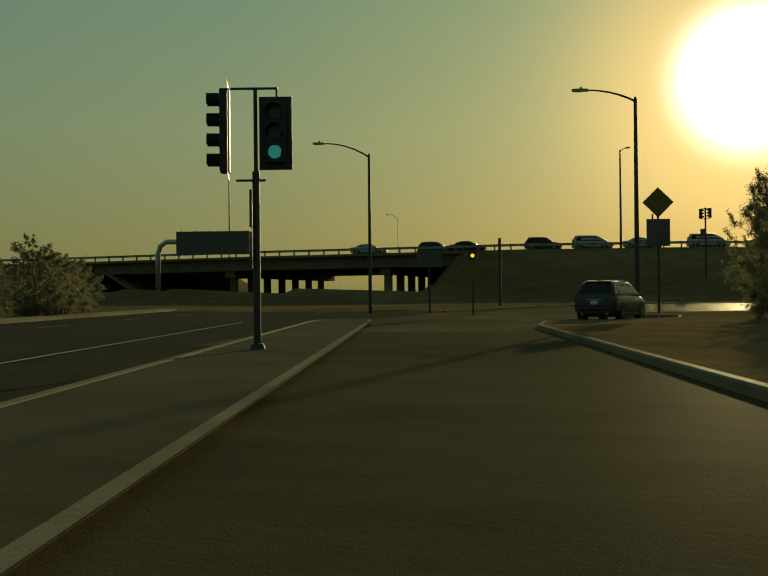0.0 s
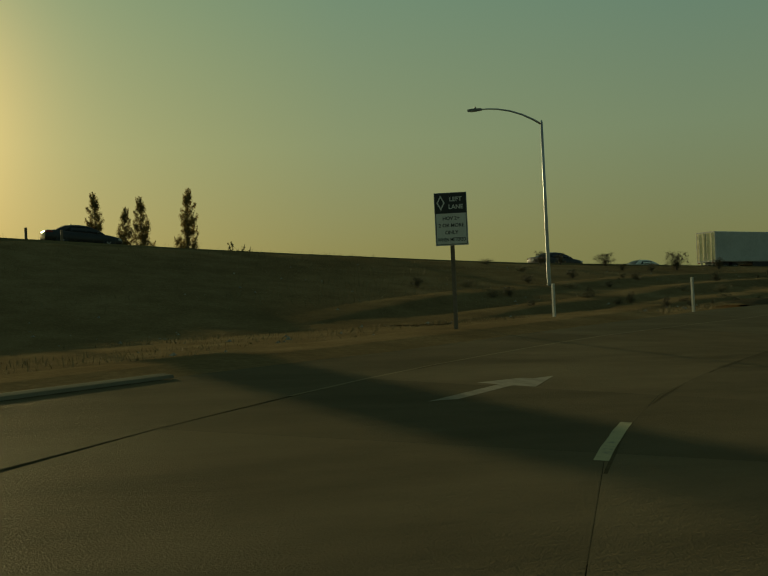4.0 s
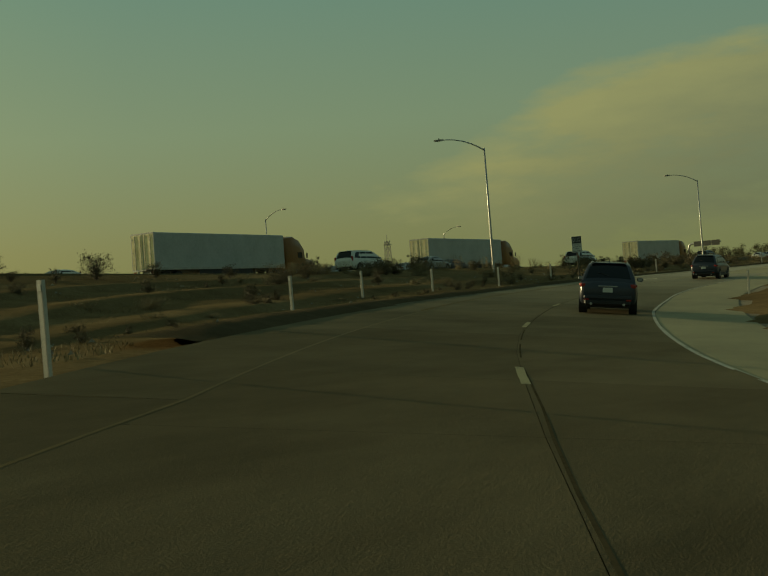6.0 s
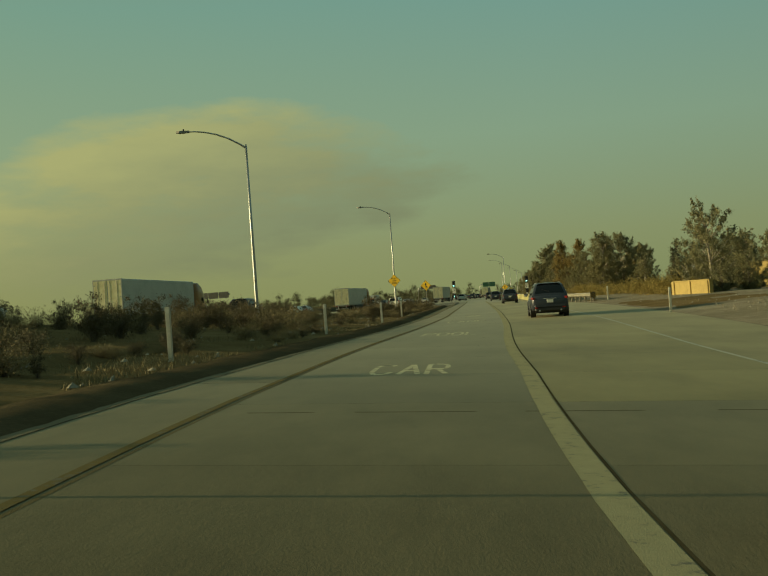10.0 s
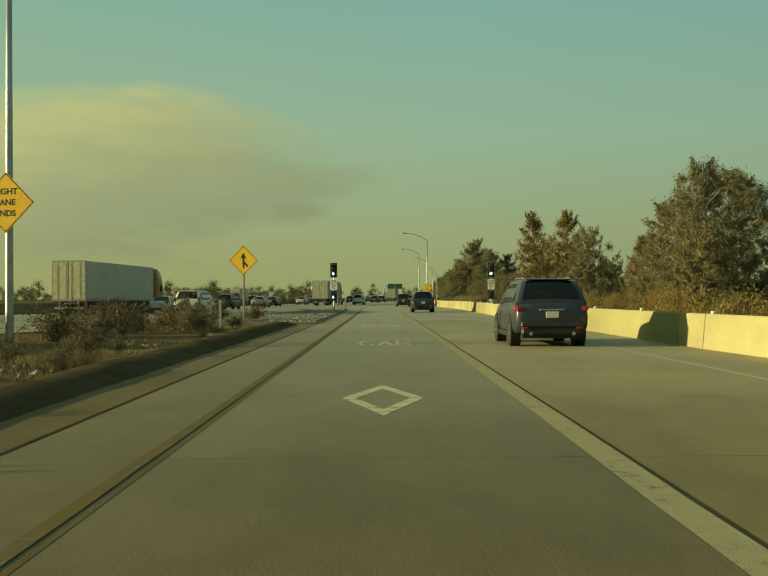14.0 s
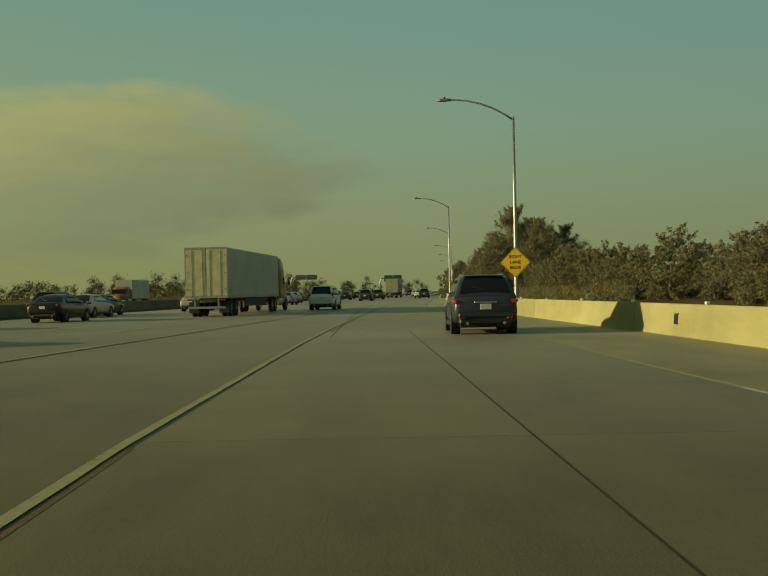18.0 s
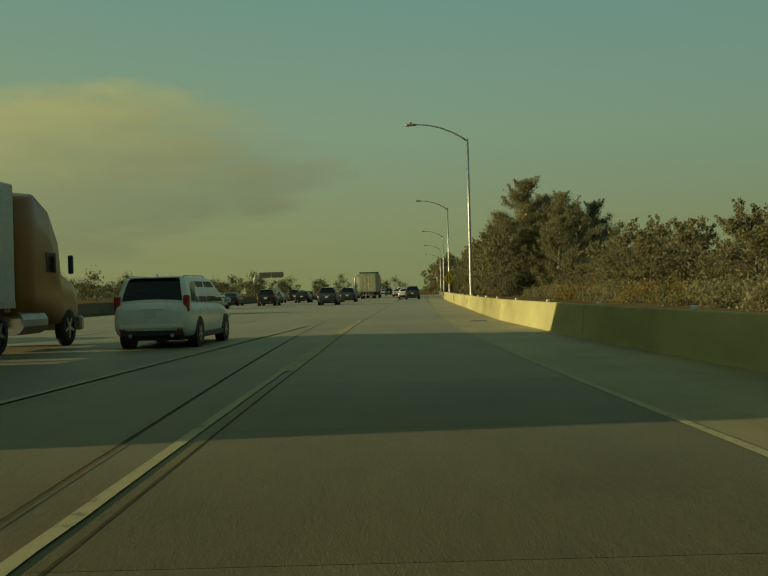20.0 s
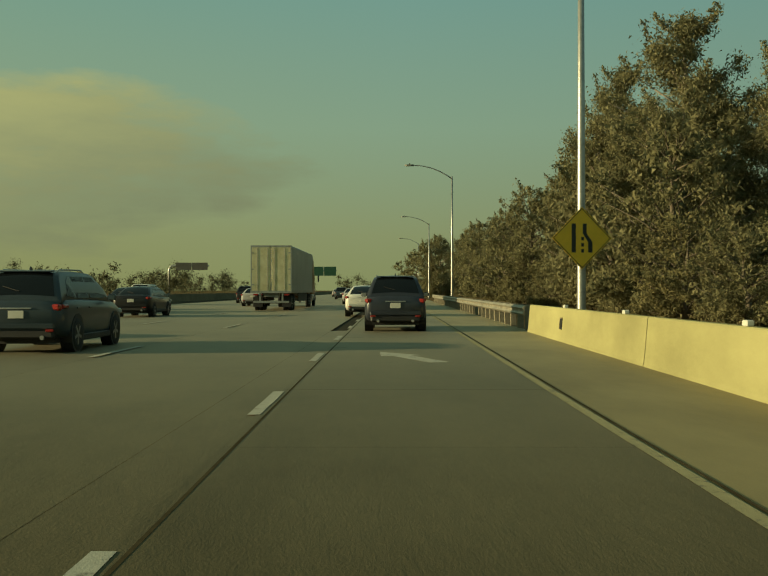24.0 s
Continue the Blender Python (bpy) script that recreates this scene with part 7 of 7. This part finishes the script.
    part("aerial", prism([(0, 0), (0.16, 0), (0.02, 0.07)], 0.03, Matrix.Translation((0, rt + 0.2, top + 0.05)) @ pose(0, 0, 0, 90, 0, 90)), PAINT[paint], holder)
    part("grille", boxes(((0.9, 0.05, 0.18), (0, length / 2 - 0.02, 0.6)), bevel=0.02), plastic, holder)
    if shape in ("suv", "van"):
        part("spoiler", boxes(((th * 1.75, 0.2, 0.035), Matrix.Translation((0, rt - 0.03, top + 0.02)) @ pose(0, 0, 0, 5, 0, 0)), bevel=0.015), PAINT[paint], holder)
        for sx in (1, -1):
            part("roof_rail", tube([(sx * th * 0.9, rt + 0.15, top), (sx * th * 0.9, rt + 0.28, top + 0.055), (sx * th * 0.9, ft - 0.4, top + 0.065), (sx * th * 0.9, ft - 0.22, top + 0.01)], 0.016, 6), steel, holder)
    return holder


def on_ramp(s, d):
    h = heading(s)
    bank = float(np.interp(s, STEP_S, LINE[:, 2]))
    return Matrix.Translation(ramp_at(s, d, 0.0)) @ pose(0, 0, 0, 0, 0, h) @ pose(0, 0, 0, 0, -bank, 0)


def on_fwy(y, off):
    slope = math.degrees(math.atan((fwy_z(y + 2) - fwy_z(y - 2)) / 4))
    return Matrix.Translation(fwy_at(y, off, -0.02)) @ pose(0, 0, 0, slope, 0, -math.degrees(math.atan(fwy_slope(y))))


def put(proto, m, first=[]):
    """The first call moves the model itself; later calls copy it."""
    if proto.name in first:
        return copy_thing(proto, m)
    first.append(proto.name)
    proto.matrix_world = m
    return proto


suv_grey = make_car("suv", "suv", "grey", "dark slate grey SUV driving on the ramp", "car")
suv_blue = make_car("suv", "suv", "blue", "dark blue-grey SUV in the freeway's near lane", "car")
sedan_white = make_car("sedan", "sedan", "white", "white sedan on the road ahead", "car")
sedan_black = make_car("sedan", "sedan", "black", "black sedan on the freeway", "car")
sedan_silver = make_car("sedan", "sedan", "silver", "silver sedan on the freeway", "car")
van_silver = make_car("minivan", "van", "silver", "silver minivan on the freeway", "car", tail="tall")
van_white = make_car("minivan", "van", "white", "white minivan on the freeway", "car", tail="tall")
suv_black = make_car("suv", "suv", "black", "black SUV on the freeway", "car")
# on the ramp, lane by lane
for s, d in ((124.0, 2.8), (166.0, 3.3), (214.0, 3.9), (285.5, 4.3), (342.5, 3.6), (394.0, 2.7), (543.8, 0.15)):
    put(suv_grey, on_ramp(s, d))
copy_thing(suv_grey, Matrix.Translation((66.2, -178.3, 0)) @ pose(0, 0, 0, 0, 0, 84))
put(sedan_white, on_ramp(561.5, -1.3))
# on the freeway, from the bridge onwards
TRAFFIC = (
    (suv_black, -202.5, 1.9), (van_silver, -196.5, 1.9), (sedan_silver, -190.5, 1.9), (van_silver, -183, 1.9), (sedan_black, -176.5, 1.9), (sedan_black, -168, 1.8), (sedan_black, -212, 1.9), (suv_black, -217, 5.5), (sedan_silver, -225, 1.9),
    (sedan_black, -128, 5.6), (sedan_silver, -122, 12.6), (sedan_white, -112, 12.9), (van_white, -93, -1.0), (sedan_white, -92, 14.4), (sedan_silver, -78, 1.6), (sedan_silver, -78, 13.6), (sedan_black, -68, 5.6), (sedan_silver, -70, 10.2), (van_white, -51, -1.2), (sedan_white, -56, 14.8), (suv_black, -12, -1.3),
    (sedan_white, 52, 12.4), (sedan_silver, 60, 13.2), (van_white, 78, 1.9), (sedan_white, 90, 7.9), (sedan_silver, 103, 13.0), (sedan_black, 106, 9.3), (suv_black, 118, 9.3), (sedan_silver, 136, 9.4), (suv_black, 150, 17.2), (sedan_silver, 171.5, 15.0), (sedan_black, 162, 12.9), (suv_black, 176, 19.0), (van_white, 186, 1.9), (sedan_black, 178, 16.6), (sedan_silver, 190, 13.0),
    (sedan_silver, 224, 11.7), (sedan_white, 247, 14.8), (sedan_black, 268, 17.4), (suv_black, 262, 12.4), (suv_blue, 255.5, 5.5), (suv_blue, 279.0, 5.5), (sedan_black, 284, 11.6), (sedan_silver, 287, 15.4), (sedan_black, 306, 10.4), (suv_black, 312, 16.4), (sedan_black, 316, 12.6), (sedan_black, 323, 15.6), (van_white, 345, 20.0), (sedan_silver, 338, 9.3), (sedan_silver, 350, 1.9),
    (suv_black, 358, 12.9), (van_white, 372, 1.9), (sedan_white, 385, 9.3), (suv_blue, 400, 5.6), (sedan_black, 418, 12.9), (van_silver, 430, 1.9), (sedan_silver, 452, 9.3), (sedan_black, 470, 5.6), (sedan_white, 500, 1.9))
for proto, y, off in TRAFFIC:
    put(proto, on_fwy(y, off))


def make_truck(paint, label, trailer=True):
    """A tractor with a long box trailer; rear doors at its own y = 0, facing +y."""
    holder = thing("semi_truck", label, "truck", "trucks on the freeway")
    # the sides' grey carries their shade, the doors' cream the sunlight on the rear
    ridged = plain("shaded_trailer_panel", (0.42, 0.44, 0.42), 0.4, 0.2, wear=0.18, scale=0.6)
    def sheen(n, place, rnd):
        flat = n.add("ShaderNodeMapping", {"Vector": place, "Scale": (1.0, 0.2, 2.2)}).outputs[0]
        return n.ramp(n.noise(place, 2.5, 4), [(0.35, (0.62, 0.55, 0.34)), (0.7, (0.78, 0.72, 0.5))]), n.noise(flat, 1.1, 2), 1.0

    cream = material("polished_sunlit_door", sheen, 0.3, 0.55)
    L, W, Z0, Z1 = (15.8, 2.55, 1.12, 4.05) if trailer else (8.0, 2.45, 1.0, 3.7)
    box_part = part("trailer", boxes(((W, L, Z1 - Z0), (0, L / 2, (Z0 + Z1) / 2)), bevel=0.04), ridged, holder, "long white box trailer")
    for sx in (1, -1):
        ribs = bmesh.new()
        for z in np.arange(Z0 + 0.35, Z1 - 0.1, 0.24):
            box(ribs, (0.012, L - 0.3, 0.09), Matrix.Translation((sx * (W / 2 + 0.003), L / 2, z)))
        part("corrugation", ribs, ridged, box_part)
        part("side_rail", boxes(((0.05, L - 0.1, 0.16), (sx * W / 2, L / 2, Z0 + 0.06))), steel, box_part)
        door = part("rear_door", boxes(((W / 2 - 0.07, 0.05, Z1 - Z0 - 0.2), (sx * W / 4, -0.012, (Z0 + Z1) / 2)), bevel=0.01), cream, box_part, "rear door in a sunlit cream")
        for x in (0.22, 0.85):
            part("lock_rod", tube([(sx * x, -0.05, Z0 + 0.1), (sx * x, -0.05, Z1 - 0.15)], 0.014, 6), dull_steel, door)
        for z in (Z0 + 0.5, (Z0 + Z1) / 2, Z1 - 0.45):
            part("hinge", boxes(((0.18, 0.04, 0.07), (sx * (W / 2 - 0.1), -0.05, z))), steel, door)
        part("tail_lamp", boxes(((0.3, 0.05, 0.1), (sx * (W / 2 - 0.3), -0.05, Z0 - 0.12))), red_tail, holder, "red tail lamp")
        part("mud_flap", boxes(((0.6, 0.02, 0.65), (sx * 0.9, 0.55, 0.55))), plastic, holder)
    part("rear_frame", boxes(((W, 0.07, 0.14), (0, -0.005, Z0 + 0.05)), ((W, 0.07, 0.12), (0, -0.005, Z1 - 0.04)), ((0.06, 0.068, Z1 - Z0), (W / 2 - 0.03, -0.005, (Z0 + Z1) / 2)), ((0.06, 0.068, Z1 - Z0), (0.03 - W / 2, -0.005, (Z0 + Z1) / 2))), steel, box_part)
    part("bumper", boxes(((2.2, 0.1, 0.12), (0, 0.0, 0.55)), ((0.1, 0.1, 0.55), (-0.7, 0.05, 0.82)), ((0.1, 0.1, 0.55), (0.7, 0.05, 0.82))), steel, holder, "underride bar")
    part("chassis", boxes(((1.0, L - 0.6, 0.25), (0, L / 2, 0.98))), dull_steel, holder)
    for y in ((1.3, 2.6) if trailer else (1.5,)):
        for sx in (1, -1):
            make_wheel(holder, sx * 1.05, y, 0.51, sx)
            make_wheel(holder, sx * 0.75, y, 0.51, sx)
        part("axle", tube([(-1.0, y, 0.51), (1.0, y, 0.51)], 0.08, 8), dull_steel, holder)
    if trailer:
        for sx in (1, -1):
            part("landing_leg", boxes(((0.14, 0.14, 0.8), (sx * 0.6, L - 3.4, 0.75))), dull_steel, holder)
            part("side_skirt", boxes(((0.04, 6.5, 0.55), (sx * 1.2, L / 2 + 0.2, 0.82))), plastic, holder)
    base = L - 2.2
    cab_rows = [(L + 0.35, 0.9, 3.75, 1.2), (L + 1.4, 0.7, 3.95, 1.24), (L + 2.3, 0.62, 3.6, 1.24), (L + 3.0, 0.6, 2.8, 1.22), (L + 3.15, 0.6, 2.0, 1.2), (L + 4.3, 0.6, 1.75, 1.1), (L + 4.75, 0.62, 1.5, 1.02)]
    if not trailer:
        cab_rows = [(L + 0.2, 0.8, 2.5, 1.1), (L + 1.1, 0.65, 2.65, 1.12), (L + 1.7, 0.6, 2.4, 1.12), (L + 2.3, 0.6, 1.65, 1.1), (L + 2.9, 0.6, 1.45, 1.05)]
    cab = part("cab", loft([body_ring(*row, crown=0.08) for row in cab_rows]), PAINT[paint], holder, "rounded cab with a sleeper" if trailer else "short cab", smooth=True)
    wy = L + (2.75 if trailer else 1.9)
    part("windshield", boxes(((2.0, 0.06, 0.8), Matrix.Translation((0, wy + 0.32, 2.35 if trailer else 2.0)) @ pose(0, 0, 0, 30, 0, 0)), bevel=0.02), dark_glass, cab)
    for sx in (1, -1):
        part("side_window", boxes(((0.05, 0.7, 0.55), (sx * (1.22 if trailer else 1.1), L + (2.3 if trailer else 1.5), 2.25 if trailer else 2.0)), bevel=0.02), dark_glass, cab)
        part("mirror", boxes(((0.12, 0.14, 0.5), (sx * 1.5, L + (3.0 if trailer else 2.0), 2.2)), bevel=0.03), plastic, cab)
        part("exhaust_stack", tube([(sx * 1.0, L + 0.15, 1.0), (sx * 1.0, L + 0.15, 3.9)], 0.07, 8), steel, holder) if trailer else None
        part("fuel_tank", tube([(sx * 1.0, L + 0.4, 0.72), (sx * 1.0, L + 1.9, 0.72)], 0.3, 12), steel, holder)
        for y in ((L - 1.9, L - 0.7, L + 3.7) if trailer else (L + 1.9,)):
            make_wheel(holder, sx * 1.05, y, 0.51, sx)
    part("bumper", boxes(((2.3, 0.25, 0.4), (0, cab_rows[-1][0], 0.6)), bevel=0.05), steel, holder, "front bumper")
    return holder


truck = make_truck("tan", "white box trailer with an orange-brown tractor on the freeway")
for y, off in ((-107, 9.8), (-68, 9.8), (-14, 9.8), (77, 11.2), (167, 6.2), (319, 5.7)):
    put(truck, on_fwy(y, off))
small_truck = make_truck("tan", "white box truck with an orange cab on the freeway", trailer=False)
put(small_truck, on_fwy(258, 40.0) @ pose(0, 0, 0, 0, 0, 180))


# ---- buildings beyond the trees ----
def make_house(x, y, turn, wide, deep, eave, ridge, wall_mat, label):
    holder = thing("house", label, "house", m=pose(x, y, -0.1, 0, 0, turn))
    body = boxes(((wide, deep, eave), (0, 0, eave / 2)))
    part("wall", body, wall_mat, holder, "plastered wall")
    roof = bmesh.new()
    over = 0.5
    for sy in (1, -1):
        prism([(-wide / 2 - over, 0), (wide / 2 + over, 0), (wide / 2 + over, 1), (-wide / 2 - over, 1)], 0.12,
              Matrix(((1, 0, 0, 0), (0, sy * (deep / 2 + over), 0, -sy * (deep / 2 + over)), (0, ridge - eave + 0.2, 1, eave - 0.1), (0, 0, 0, 1))), roof)
    part("roof", roof, roof_grey, holder, "grey shingle roof")
    for sx in (1, -1):
        part("gable", prism([(-deep / 2, eave), (deep / 2, eave), (0, ridge)], 0.1, Matrix.Translation((sx * (wide / 2 - 0.06), 0, 0)) @ pose(0, 0, 0, 90, 0, 90)), wall_mat, holder)
        for sy in (1, -1):
            part("fascia", tube([(sx * (wide / 2 + over), sy * (deep / 2 + over), eave - 0.06), (sx * (wide / 2 + over), 0, ridge + 0.1)], 0.1, 4), sign_white, holder, "white fascia board")
        pane = part("window", boxes(((0.04, 1.4, 1.1), (sx * (wide / 2 + 0.01), 0.3, 1.5)), bevel=0.01), dark_glass, holder)
        part("window_frame", boxes(((0.06, 1.6, 0.08), (sx * (wide / 2 + 0.02), 0.3, 2.08)), ((0.06, 1.6, 0.08), (sx * (wide / 2 + 0.02), 0.3, 0.92))), sign_white, pane)
    for x0 in (-wide / 4, wide / 4):
        pane = part("window", boxes(((1.5, 0.04, 1.1), (x0, -deep / 2 - 0.01, 1.5)), bevel=0.01), dark_glass, holder)
        part("window_frame", boxes(((1.7, 0.06, 0.08), (x0, -deep / 2 - 0.02, 2.08)), ((1.7, 0.06, 0.08), (x0, -deep / 2 - 0.02, 0.92))), sign_white, pane)
    return holder


roof_grey = plain("grey_shingle", (0.13, 0.125, 0.115), 0.9, wear=0.3, scale=2, bump=0.4)
stucco = plain("tan_stucco", (0.36, 0.265, 0.09), 0.9, wear=0.3, scale=1, bump=0.2)
pale_stucco = plain("pale_stucco", (0.42, 0.40, 0.34), 0.9, wear=0.15, scale=1, bump=0.2)
make_house(42.4, 66.2, 90, 10, 7.0, 2.3, 4.5, pale_stucco, "low pale house with grey roof and white fascia")


def garden_wall(a, b, top, label):
    a, b = Vector(a), Vector(b)
    mid, length = (a + b) / 2, (b - a).length
    holder = thing("garden_wall", label, "wall", "tan garden walls", m=pose(mid.x, mid.y, ground_z(mid.x, mid.y) - 0.2, 0, 0, math.degrees(math.atan2(b.y - a.y, b.x - a.x))))
    tall = top - ground_z(mid.x, mid.y) + 0.2
    part("wall", boxes(((length, 0.22, tall), (0, 0, tall / 2)), bevel=0.02), stucco, holder, "plastered wall face")
    part("coping", boxes(((length + 0.12, 0.34, 0.09), (0, 0, tall + 0.04)), bevel=0.02), stucco, holder)
    for k in range(int(length // 3) + 1):
        part("pier", boxes(((0.42, 0.42, tall + 0.06), (min(k * 3.0, length - 0.2) - length / 2 + 0.1, 0, tall / 2 + 0.03)), bevel=0.02), stucco, holder)
    return holder


garden_wall((22.2, -16.2), (23.4, -22.5), 1.15, "low sunlit tan garden wall among the bushes")
garden_wall((28.9, -10.0), (37.0, -20.5), 2.25, "long sunlit tan garden wall behind the shrubs")
